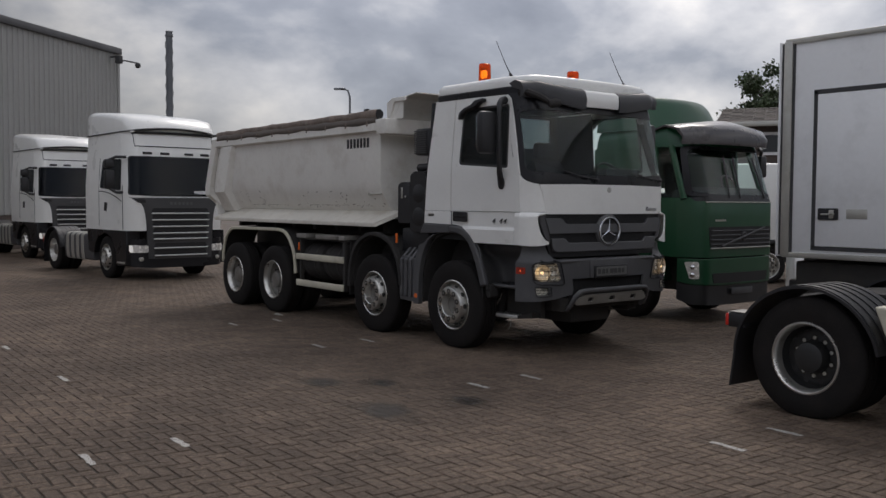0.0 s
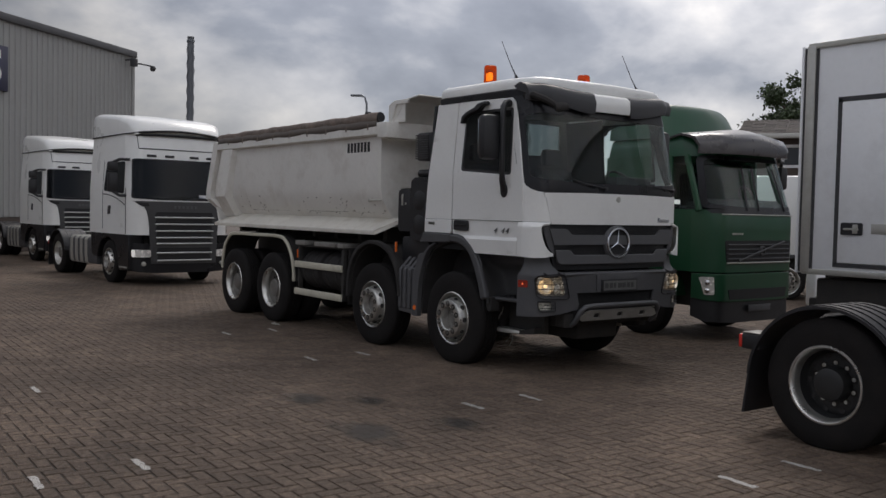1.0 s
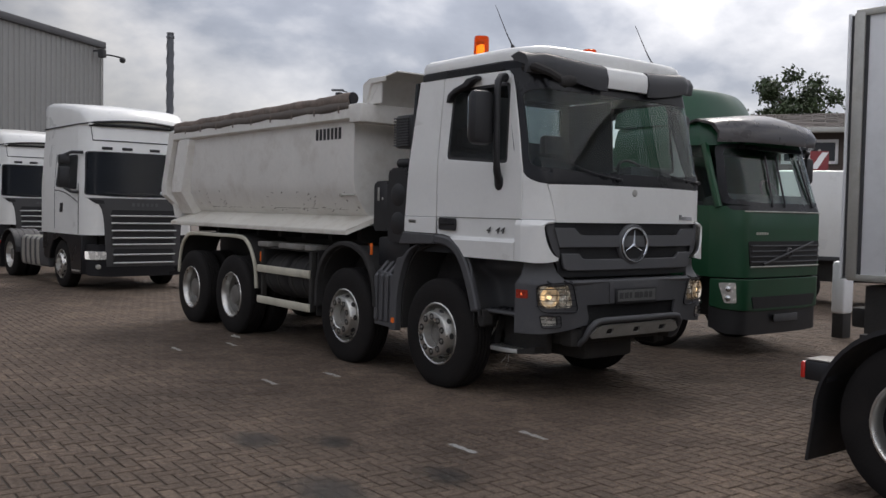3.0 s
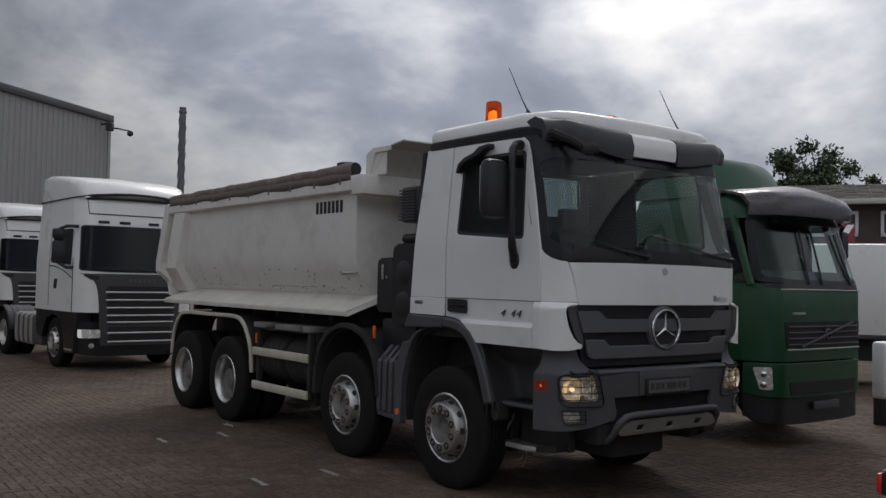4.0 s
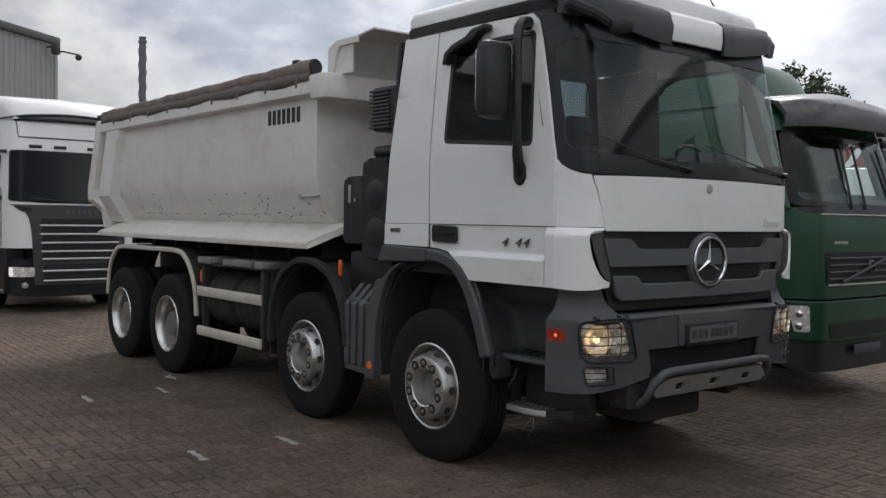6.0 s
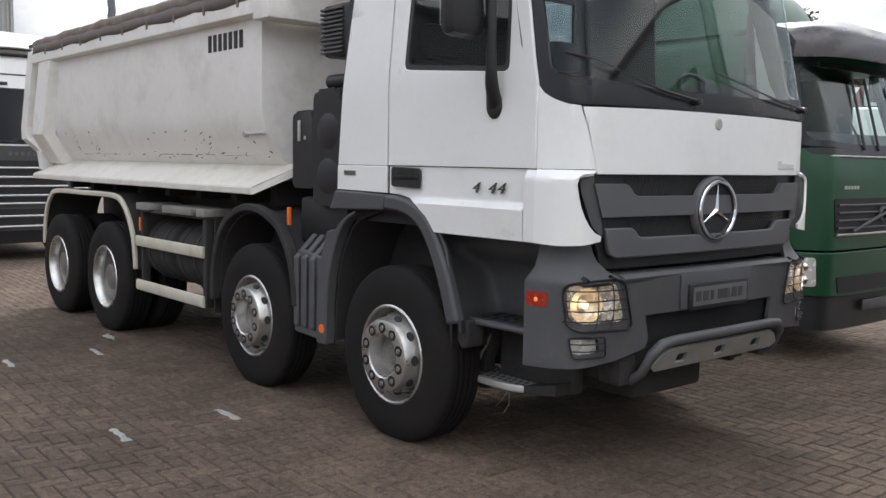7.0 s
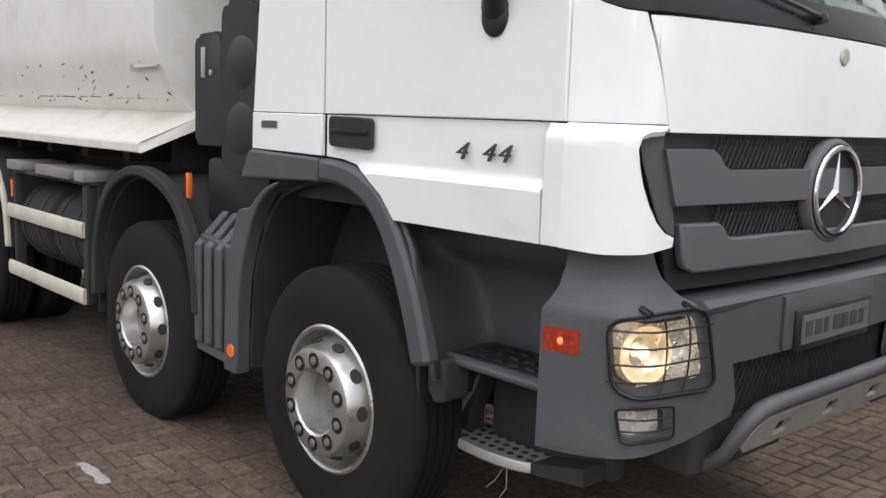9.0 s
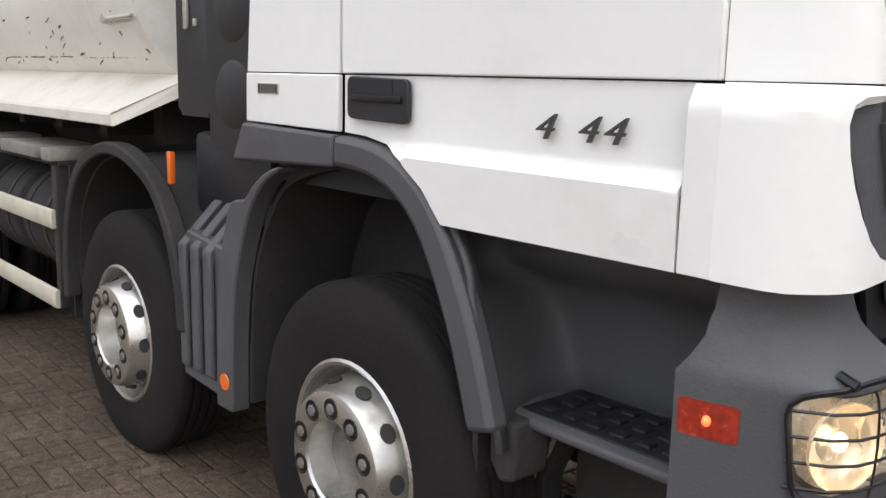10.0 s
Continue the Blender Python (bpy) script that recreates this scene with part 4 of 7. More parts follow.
def build_bumper(t):
    head = rounded([(-1.143, 1.176), (-0.864, 1.185), (-0.80, 0.958), (-1.131, 0.962)], 0.05)
    fog = rounded([(-1.126, 0.879), (-0.978, 0.875), (-0.968, 0.792), (-1.115, 0.789)], 0.02)
    outer = [(-1.205, 0.70), (-1.05, 0.72), (-0.86, 0.735), (-0.62, 0.78), (-0.60, 0.84), (-0.63, 0.975), (0.63, 0.975), (0.60, 0.84), (0.62, 0.78), (0.86, 0.735), (1.05, 0.72), (1.205, 0.70),
             (1.205, 1.185), (1.195, 1.22), (1.178, 1.27), (1.165, 1.33), (1.16, 1.40), (0.96, 1.40), (0.92, 1.30), (0.87, 1.235), (0.80, 1.201), (-0.80, 1.201), (-0.87, 1.235), (-0.92, 1.30), (-0.96, 1.40), (-1.16, 1.40), (-1.165, 1.33), (-1.178, 1.27), (-1.195, 1.22), (-1.205, 1.185)]
    holes = [head, [(-u, v) for u, v in head][::-1], fog, [(-u, v) for u, v in fog][::-1]]
    bump = part("bumper", sheet(B(), outer, on_bumper(), holes, 0.025, 0.02, 0.035), M["grey"], t, "dark grey moulded plastic bumper", angle=40)
    # step shelf on top of the middle, intake and centre panel
    m = B()
    prism(m, [(1.36, 1.17), (1.60, 1.17), (1.625, 1.20), (1.59, 1.222), (1.36, 1.222)], "y", -0.82, 0.82, 0.006)
    part("bumper_shelf", m, M["grey"], bump)
    centre = rounded([(-0.35, 0.985), (0.35, 0.985), (0.35, 1.196), (-0.35, 1.196)], 0.015)
    part("centre_panel", sheet(B(), centre, on_bumper(0.012), (), 0.06, 0.3, 0.01), M["grey"], bump, bevel=0.005)
    m = B()
    box(m, 1.36, 1.535, -0.70, 0.70, 0.76, 0.985)
    part("intake", m, M["near_black"], bump)
    m = B()
    for k in range(36):
        y = -0.6 + 1.2 * k / 35
        for dy in (-0.05, 0.05):
            tube(m, [(1.545, y - dy, 0.79), (1.545, y + dy, 0.96)], 0.0015, 4)
    tagged(part("intake_mesh", m, M["near_black"], bump), kind="stuff")
    # number plate, left as bars
    m = B()
    box(m, 1.635, 1.655, -0.29, 0.29, 0.97, 1.13, 0.006)
    plate = part("number_plate", m, M["black"], bump, "number plate holder with worn plate")
    m = B()
    box(m, 1.654, 1.66, -0.265, 0.265, 0.997, 1.11)
    part("plate", m, M["plate"], plate)
    for k, w in enumerate((0.05, 0.05, 0.03, 0.06, 0.05, 0.05, 0.04)):
        m = B()
        box(m, 1.6595, 1.663, -0.245 + k * 0.07, -0.245 + k * 0.07 + w, 1.025, 1.085)
        part("plate_bar", m, M["bar"], plate)
    # bull bar and skid plate
    m = B()
    tube(m, [(1.51, -0.65, 0.58), (1.61, -0.65, 0.64), (1.67, -0.63, 0.76), (1.69, -0.57, 0.815), (1.695, -0.47, 0.825), (1.70, 0, 0.825), (1.695, 0.47, 0.825), (1.69, 0.57, 0.815), (1.67, 0.63, 0.76), (1.61, 0.65, 0.64), (1.51, 0.65, 0.58)], 0.03, 12)
    part("bumper_bar", m, M["grey"], bump, "tubular bar under the bumper", angle=60)
    m = B()
    sk = [(-0.63, 0.675), (-0.56, 0.745), (-0.50, 0.77), (0.50, 0.77), (0.56, 0.745), (0.63, 0.675), (0.58, 0.64), (-0.58, 0.64)]
    hl = [rounded([(c - 0.045, 0.675), (c + 0.045, 0.675), (c + 0.045, 0.73), (c - 0.045, 0.73)], 0.012, 2) for c in (-0.37, 0.0, 0.37)]
    part("skid_plate", sheet(m, sk, lambda u, v: Vector((1.63 + 0.35 * (v - 0.6), u, v)), hl, 0.1, 0.1, 0.02), M["skid"], bump, "scuffed pale grey skid plate with holes", bevel=0.005)
    for s in (-1, 1):
        m = B()
        box(m, 1.31, 1.53, min(s * 0.62, s * 0.76), max(s * 0.62, s * 0.76), 0.56, 0.74, 0.02)
        part("bar_bracket", m, M["chassis"], bump)
    # dull black box added to stop light showing through behind the skid plate
    m = B()
    box(m, 1.42, 1.52, -0.62, 0.62, 0.62, 0.78, 0.01)
    part("cross_member", m, M["liner"], bump)
    for s in (-1, 1):
        ho = lamp_outline(s, head)
        hl = part("headlight", sheet(B(), ho, on_bumper(-0.075), (), 0.025, 0.05, 0.01), M["lamp_glow"], t, "lit round-cornered headlight behind a wire guard")
        m = B()
        n = len(ho)
        for f0, f1 in ((0.004, -0.075),):
            a = [m.verts.new(on_bumper(f0)(u, v)) for u, v in ho]
            b2 = [m.verts.new(on_bumper(f1)(u, v)) for u, v in ho]
            for i in range(n):
                m.faces.new((a[i], a[(i + 1) % n], b2[(i + 1) % n], b2[i]))
        part("lamp_well", m, M["lamp_glow"], hl)
        for (uu, vv, r, lit) in ((s * -1.05, 1.065, 0.098, True), (s * -0.915, 1.08, 0.078, False)):
            p = on_bumper(-0.022)(uu, vv)
            d = Vector((0.9, s * -0.45, 0)).normalized()
            e1 = Vector((-d.y, d.x, 0))
            e2 = Vector((0, 0, 1))
            rr = B()
            rows = []
            for q, h in ((1.0, 0.02), (0.98, 0.0), (0.8, -0.03), (0.5, -0.05), (0.2, -0.055)):
                rows.append([rr.verts.new(p + d * h + (e1 * math.cos(a) + e2 * math.sin(a)) * r * q) for a in [2 * math.pi * j / 24 for j in range(24)]])
            for x0, x1 in zip(rows, rows[1:]):
                for j in range(24):
                    rr.faces.new((x0[j], x0[(j + 1) % 24], x1[(j + 1) % 24], x1[j]))
            rr.faces.new(rows[-1])
            part("reflector_bowl", rr, M["lit_bowl"] if lit else M["lamp_glow"], hl)
            bb = B()
            bmesh.ops.create_uvsphere(bb, u_segments=10, v_segments=8, radius=0.022 if lit else 0.014, matrix=Matrix.Translation(p - d * 0.02))
            part("bulb", bb, M["bulb"] if lit else M["chrome"], hl, "glowing warm bulb" if lit else "")
        pane = part("lens", sheet(B(), ho, on_bumper(0.0), (), 0.03, 0.06, 0.004), M["glass_clear"], hl)
        pane.visible_shadow = False
        # wire guard
        g = B()
        fr = rounded([(-1.150, 1.19), (-0.82, 1.205), (-0.745, 0.91), (-1.135, 0.925)], 0.06)
        loop = [on_bumper(0.024)(s * u, v) for u, v in fr]
        tube(g, loop + loop[:1], 0.008, 6)
        guard = part("wire_guard", g, M["gloss_black"], hl, "black wire stone guard")
        for k in range(4):
            v = 1.145 - 0.056 * k
            g = B()
            tube(g, [on_bumper(0.024)(s * (-1.146 + 0.37 * j / 8), v - 0.004 * j / 8) for j in range(9)], 0.004, 5)
            part("wire", g, M["gloss_black"], guard)
        for c0 in (-1.03, -0.92):
            g = B()
            tube(g, [on_bumper(0.024)(s * (c0 + 0.03 * math.cos(radians(-80 + 160 * j / 8))), 1.06 + 0.13 * math.sin(radians(-80 + 160 * j / 8))) for j in range(9)], 0.004, 5)
            part("wire", g, M["gloss_black"], guard)
        for u in (-1.06, -0.88):
            g = B()
            tube(g, [on_bumper(0.0)(s * u, 1.215), on_bumper(0.03)(s * u, 1.2)], 0.012, 6)
            part("clip", g, M["gloss_black"], guard)
        fo = lamp_outline(s, fog)
        fl = part("fog_lamp", sheet(B(), fo, on_bumper(-0.03), (), 0.03, 0.04, 0.01), M["lamp_bowl"], t, "clear fog lamp behind wire")
        pane = part("lens", sheet(B(), fo, on_bumper(0.0), (), 0.03, 0.06, 0.004), M["glass_clear"], fl)
        pane.visible_shadow = False
        g = B()
        fr = rounded([(-1.132, 0.89), (-0.955, 0.887), (-0.945, 0.775), (-1.12, 0.772)], 0.02)
        loop = [on_bumper(0.03)(s * u, v) for u, v in fr]
        tube(g, loop + loop[:1], 0.006, 6)
        guard = part("wire_guard", g, M["gloss_black"], fl)
        for v in (0.852, 0.812):
            g = B()
            tube(g, [on_bumper(0.03)(s * (-1.126 + 0.175 * j / 5), v) for j in range(6)], 0.004, 5)
            part("wire", g, M["gloss_black"], guard)
        mk = B()
        pts = rounded([(-1.2045, 1.128), (-1.176, 1.127), (-1.176, 1.045), (-1.2045, 1.044)], 0.004, 2)
        mk = sheet(mk, [(s * u, v) for u, v in pts], on_bumper(0.008), (), 0.008, 0.05, 0.02)
        marker = part("side_marker", mk, M["red_lit"], t, "small lit red side marker lamp")
        bb = B()
        bmesh.ops.create_uvsphere(bb, u_segments=10, v_segments=8, radius=0.013, matrix=Matrix.Translation(on_bumper(0.003)(s * -1.192, 1.085)))
        part("bulb", bb, M["bulb_red"], marker)


def build_undercab(t):
    for s in (-1, 1):
        a, b = (s * 1.245, s * 0.98) if s > 0 else (-1.245, -0.98)
        # front arch, from the cab's rear corner round to the step
        f = B()
        path = [(-0.045, 1.618), (0.07, 1.612), (0.17, 1.594), (0.27, 1.553), (0.36, 1.485), (0.435, 1.39), (0.50, 1.27), (0.56, 1.13), (0.61, 0.98), (0.645, 0.86)]
        strip(f, path, 0.10, a, s * 1.15)
        part("front_arch", f, M["grey"], t, "dark grey wheel arch trim", bevel=0.02)
        f = B()
        prism(f, [(-0.70, 1.49), (-0.62, 1.63), (-0.05, 1.618), (-0.05, 1.515), (-0.40, 1.50)], "y", a, s * 1.1)
        part("arch_rear_piece", f, M["grey"], t, bevel=0.01)
        # stepwell
        f = B()
        # one moulding from the arch's edge round to the bumper, with a soft ledge near its top
        plan = smooth([(0.645, 1.195), (0.615, 1.13), (0.575, 1.04), (0.55, 0.94), (0.555, 0.86), (0.60, 0.81), (0.76, 0.795), (0.97, 0.79), (1.22, 0.79)], 3)
        rows = []
        for z, b in ((0.80, 0.0), (0.95, 0.0), (1.10, 0.005), (1.18, 0.02), (1.225, 0.07), (1.26, 0.125), (1.295, 0.16), (1.335, 0.17), (1.38, 0.15), (1.415, 0.14)):
            row = []
            for x, y in plan:
                k = max(0.0, min(1.0, (1.15 - y) / 0.2))
                lean = np.interp(z, (0.80, 0.86, 0.98, 1.13, 1.27, 1.39, 1.42), (0.655, 0.645, 0.61, 0.56, 0.50, 0.435, 0.42)) - 0.645
                w = max(0.0, min(1.0, (1.05 - x) / 0.35))
                row.append(f.verts.new((x + lean * w + 0.2 * b * (1 - k), s * (y + b * k), z)))
            rows.append(row)
        for p, q in zip(rows, rows[1:]):
            for n in range(len(p) - 1):
                f.faces.new((p[n], p[n + 1], q[n + 1], q[n]))
        well = part("step_well", f, M["well"], t, "dark plastic step well", angle=60)
        well.modifiers.new("skin", "SOLIDIFY").thickness = 0.015
        f = B()
        prism(f, [(s * 0.78, 0.83), (s * 0.78, 0.875), (s * 1.07, 0.875), (s * 1.09, 0.865), (s * 1.085, 0.84), (s * 1.05, 0.83)], "x", 0.53, 1.19)
        part("step_ledge", f, M["well"], well, bevel=0.008)
        f = B()
        prism(f, [(0.56, 0.87), (0.645, 0.87), (0.66, 0.78), (0.65, 0.70), (0.60, 0.685), (0.565, 0.74)], "y", s * 1.15, s * 1.02)
        part("arch_foot", f, M["liner"], well, bevel=0.012)
        f = B()
        box(f, 0.58, 1.17, min(s * 0.815, s * 1.05), max(s * 0.815, s * 1.05), 0.87, 0.881, 0.004)
        for k in range(7):
            for j in range(3):
                x = 0.62 + k * 0.076 + 0.012 * (j % 2)
                y = s * (0.865 + 0.07 * j)
                box(f, x, x + 0.042, y - 0.018, y + 0.018, 0.876, 0.889, 0.004)
        part("step_tread", f, M["black"], well)
        f = B()
        plan = smooth([(0.455, 0.72), (0.45, 0.86), (0.475, 0.925), (0.56, 0.955), (0.70, 0.962), (0.83, 0.945), (0.90, 0.89), (0.91, 0.72)], 3)
        rows = [[f.verts.new((0.68 + (x - 0.68) * k, s * (0.72 + (y - 0.72) * k), z)) for x, y in plan] for k, z in ((0.97, 0.428), (1.0, 0.436), (1.0, 0.466), (0.985, 0.474))]
        for p, q in zip(rows, rows[1:]):
            for n in range(len(p)):
                f.faces.new((p[n], p[(n + 1) % len(p)], q[(n + 1) % len(q)], q[n]))
        f.faces.new(rows[0][::-1])
        f.faces.new(rows[-1])
        step = part("step", f, M["alu"], t, "perforated pale metal entry step")
        f = B()
        for k in range(8):
            for j in range(4):
                lathe(f, [(0.014, 0.4745), (0.014, 0.4765), (0.0, 0.477)], 8, "z", (0.505 + k * 0.048 + 0.02 * (j % 2), s * (0.755 + j * 0.05), 0))
        tagged(part("tread_holes", f, M["black"], step), kind="stuff")
        f = B()
        tube(f, [(0.462, s * 0.91, 0.45), (0.462, s * 0.895, 0.52), (0.48, s * 0.875, 0.60), (0.515, s * 0.86, 0.67), (0.545, s * 0.85, 0.74)], 0.010, 8)
        part("step_edge", f, M["skid"], step)
        f = B()
        box(f, 0.56, 1.15, min(s * 0.72, s * 0.80), max(s * 0.72, s * 0.80), 0.45, 0.82, 0.02)
        prism(f, [(0.88, 0.43), (1.12, 0.46), (1.12, 0.53), (0.88, 0.475)], "y", s * 0.74, s * 0.92)
        part("step_bracket", f, M["chassis"], t)
        f = B()
        prism(f, [(0.44, 0.36), (0.52, 0.37), (0.66, 0.43), (0.50, 0.45), (0.50, 0.56), (0.56, 0.70), (0.56, 0.78), (0.50, 0.78), (0.46, 0.62), (0.43, 0.46)], "y", s * 0.86, s * 0.775)
        part("step_cheek", f, M["liner"], step, bevel=0.006)
        # liner and guard between the first two axles
        f = B()
        well1 = [(0.50, 0.66), (0.495, 0.86), (0.43, 1.10), (0.35, 1.27), (0.25, 1.39), (0.1, 1.48), (-0.12, 1.50), (-0.42, 1.42), (-0.56, 1.28), (-0.67, 1.05), (-0.71, 0.75), (-0.72, 0.52)]
        strip(f, well1[::-1], -0.02, s * 1.15, s * 0.72)
        prism(f, well1, "y", s * 0.74, s * 0.72)
        part("arch_liner", f, M["liner"], t)
        f = B()
        arc_band(f, -1.79, 0.80, 0.60, 0.62, -20, 200, s * 0.72 if s > 0 else -1.16, s * 1.16 if s > 0 else -0.72)
        prism(f, [(-1.79 + 0.61 * math.cos(radians(q)), 0.80 + 0.61 * math.sin(radians(q))) for q in range(-20, 201, 10)], "y", s * 0.74, s * 0.72)
        part("arch_liner", f, M["liner"], t)
        f = B()
        outer = smooth([(-0.857, 0.49), (-0.85, 0.75), (-0.825, 1.0), (-0.79, 1.17), (-0.735, 1.305), (-0.695, 1.338), (-0.62, 1.35), (-0.555, 1.405), (-0.47, 1.46), (-0.38, 1.49)])
        inner = smooth([(-0.38, 1.472), (-0.47, 1.425), (-0.54, 1.36), (-0.60, 1.27), (-0.66, 1.13), (-0.708, 0.97), (-0.73, 0.75), (-0.737, 0.49)])
        prism(f, outer + inner, "y", a, s * 1.15)
        part("rear_arch", f, M["grey"], t, "dark grey arch behind the first wheel", bevel=0.012)
        f = B()
        prism(f, [(-1.19, 0.52), (-0.87, 0.50), (-0.86, 0.75), (-0.83, 1.0), (-0.79, 1.12), (-1.14, 1.16), (-1.19, 1.0)], "y", s * 1.19, s * 1.12)
        gd = part("splash_panel", f, M["grey"], t, "ribbed splash panel between front wheels", bevel=0.01)
        for k in range(3):
            x = -1.165 + k * 0.10
            f = B()
            pr = [(s * 1.19, 0.56), (s * 1.225, 0.58), (s * 1.225, 1.10), (s * 1.06, 1.27), (s * 1.0, 1.27), (s * 1.10, 1.12), (s * 1.19, 1.05)]
            prism(f, pr, "x", x, x + 0.055)
            part("rib", f, M["grey"], gd, bevel=0.008)
        f = B()
        lathe(f, [(0.0, s * 1.250), (0.033, s * 1.250), (0.035, s * 1.243), (0.035, s * 1.20)], 20, "y", (-0.79, 0, 0.605))
        part("reflector", f, M["orange"], gd, "round orange reflector")
        f = B()
        box(f, -1.305, -1.275, min(s * 1.16, s * 1.185), max(s * 1.16, s * 1.185), 1.33, 1.47, 0.006)
        part("reflector", f, M["orange"], t, "upright orange side reflector")
        # second axle's fender
        f = B()
        strip(f, [(-2.47, 0.60), (-2.46, 0.85), (-2.38, 1.13), (-2.22, 1.33), (-2.0, 1.44), (-1.79, 1.475), (-1.58, 1.44), (-1.36, 1.33), (-1.21, 1.13), (-1.14, 0.9), (-1.12, 0.72)], 0.06, a, s * 1.15)
        part("fender", f, M["liner"], t, "black fender over the second wheel", bevel=0.01)
        f = B()
        prism(f, [(-2.52, 0.46), (-2.50, 0.46), (-2.48, 1.30), (-2.50, 1.30)], "y", s * 1.16, s * 0.70)
        part("mud_flap", f, M["liner"], t)
        # tandem fender
        f = B()
        path = [(-6.86, 0.75), (-6.84, 0.95), (-6.75, 1.20), (-6.58, 1.37), (-6.35, 1.445), (-5.5, 1.455), (-4.62, 1.455), (-4.36, 1.38), (-4.20, 1.22), (-4.09, 1.0), (-4.05, 0.70)]
        strip(f, path, 0.055, s * 1.25, s * 1.19)
        fender = part("tandem_fender", f, M["cream"], t, "dusty pale fender over the rear wheels", bevel=0.01)
        f = B()
        strip(f, path, 0.02, s * 1.19, s * 0.62)
        part("fender_sheet", f, M["liner"], fender, "dull black fender sheet")
        # side guard
        g = B()
        box(g, -4.0, -2.56, min(s * 0.88, s * 1.19), max(s * 0.88, s * 1.19), 1.29, 1.32, 0.006)
        guard = part("side_guard", g, M["chassis"], t, "side guard of two pale rails")
        for x0, x1 in ((-2.64, -2.575), (-3.96, -3.92)):
            g = B()
            box(g, x0, x1, min(s * 1.13, s * 1.2), max(s * 1.13, s * 1.2), 0.5, 1.29, 0.006)
            part("guard_post", g, M["chassis"], guard)
        for z in (0.945, 0.5):
            g = B()
            prism(g, [(s * 1.20, z), (s * 1.235, z), (s * 1.25, z + 0.02), (s * 1.25, z + 0.085), (s * 1.235, z + 0.105), (s * 1.20, z + 0.105)], "x", -4.03, -2.595)
            part("rail", g, M["cream"], guard, "dusty cream metal rail", bevel=0.004)
        for x0, x1 in ((-4.02, -3.72), (-3.42, -2.82), (-2.72, -2.56)):
            g = B()
            box(g, x0, x1, min(s * 0.9, s * 1.24), max(s * 0.9, s * 1.24), 1.315, 1.385, 0.012)
            part("guard_top", g, M["skid"], guard)
        for x in (-3.97, -3.30):
            g = B()
            lathe(g, [(0.0, x), (0.26, x + 0.01), (0.31, x + 0.04), (0.32, x + 0.09), (0.32, x + 0.54), (0.31, x + 0.59), (0.26, x + 0.62), (0.0, x + 0.63)], 32, "x", (0, s * 0.86, 0.925))
            tank = part("tank", g, M["liner"], t, "dark round tank behind the side guard")
            for xb in (x + 0.16, x + 0.46):
                g = B()
                lathe(g, [(0.318, xb - 0.02), (0.328, xb - 0.02), (0.328, xb + 0.02), (0.318, xb + 0.02)], 32, "x", (0, s * 0.86, 0.925))
                part("band", g, M["chassis"], tank)
        g = B()
        box(g, -3.985, -3.96, min(s * 1.19, s * 1.215), max(s * 1.19, s * 1.215), 1.10, 1.235, 0.005)
        part("reflector", g, M["orange"], t)
    # frame, axles and engine
    c = B()
    for s in (-1, 1):
        box(c, -7.0, 1.35, min(s * 0.36, s * 0.44), max(s * 0.36, s * 0.44), 0.82, 1.10)
    for x in (-6.8, -5.5, -3.9, -2.6, -0.9, 0.9):
        box(c, x - 0.06, x + 0.06, -0.4, 0.4, 0.86, 1.05)
    for x in (0.0, -1.72):
        box(c, x - 0.08, x + 0.08, -0.9, 0.9, 0.44, 0.58, 0.02)
    for x in (-4.84, -6.2):
        tube(c, [(x, -0.95, 0.555), (x, 0.95, 0.555)], 0.1, 12)
        lathe(c, [(0.0, -0.2), (0.22, -0.15), (0.22, 0.15), (0.0, 0.2)], 16, "y", (x, 0, 0.555))
    box(c, -0.55, 1.30, -0.69, 0.69, 0.55, 1.40, 0.03)
    box(c, -4.0, -2.5, -0.36, 0.36, 0.65, 1.3, 0.03)
    box(c, -0.6, 1.2, -0.34, 0.34, 0.36, 0.6, 0.04)
    box(c, -2.2, -0.7, -0.30, 0.30, 0.50, 0.85, 0.05)
    tube(c, [(-2.0, 0, 0.72), (-4.7, 0, 0.60)], 0.07, 10)
    for s in (-1, 1):
        for x in (0.0, -1.72):
            box(c, x - 0.75, x + 0.75, min(s * 0.47, s * 0.57), max(s * 0.47, s * 0.57), 0.60, 0.70, 0.01)
        box(c, -6.5, -4.5, min(s * 0.47, s * 0.58), max(s * 0.47, s * 0.58), 0.62, 0.80, 0.02)
    part("chassis", c, M["chassis"], t, "dusty black ladder chassis")
    # intake and canisters behind the cab
    i = B()
    prism(i, rounded([(-1.06, 1.50), (-0.71, 1.50), (-0.70, 2.30), (-0.76, 2.37), (-1.02, 2.36), (-1.06, 2.30)], 0.04), "y", -1.12, -0.55, 0.03)
    for z in (1.72, 2.05):
        lathe(i, [(0.0, -1.128), (0.12, -1.126), (0.15, -1.112)], 24, "y", (-0.88, 0, z))
    prism(i, rounded([(-1.36, 1.62), (-1.08, 1.62), (-1.08, 2.18), (-1.13, 2.22), (-1.33, 2.21), (-1.36, 2.16)], 0.03), "y", -1.10, -0.6, 0.02)
    box(i, -1.34, -0.75, -1.05, -0.5, 1.2, 1.55, 0.03)
    part("air_filter", i, M["black"], t, "black air filter housing behind cab")
    i = B()
    box(i, -1.28, -1.25, -1.112, -1.10, 1.98, 2.14, 0.003)
    box(i, -1.20, -1.18, -1.112, -1.10, 1.99, 2.02, 0.003)
    part("sticker", i, M["alu"], t)
    i = B()
    tube(i, [(-0.86, -1.0, 2.30), (-0.86, -1.0, 2.44)], 0.05, 12)
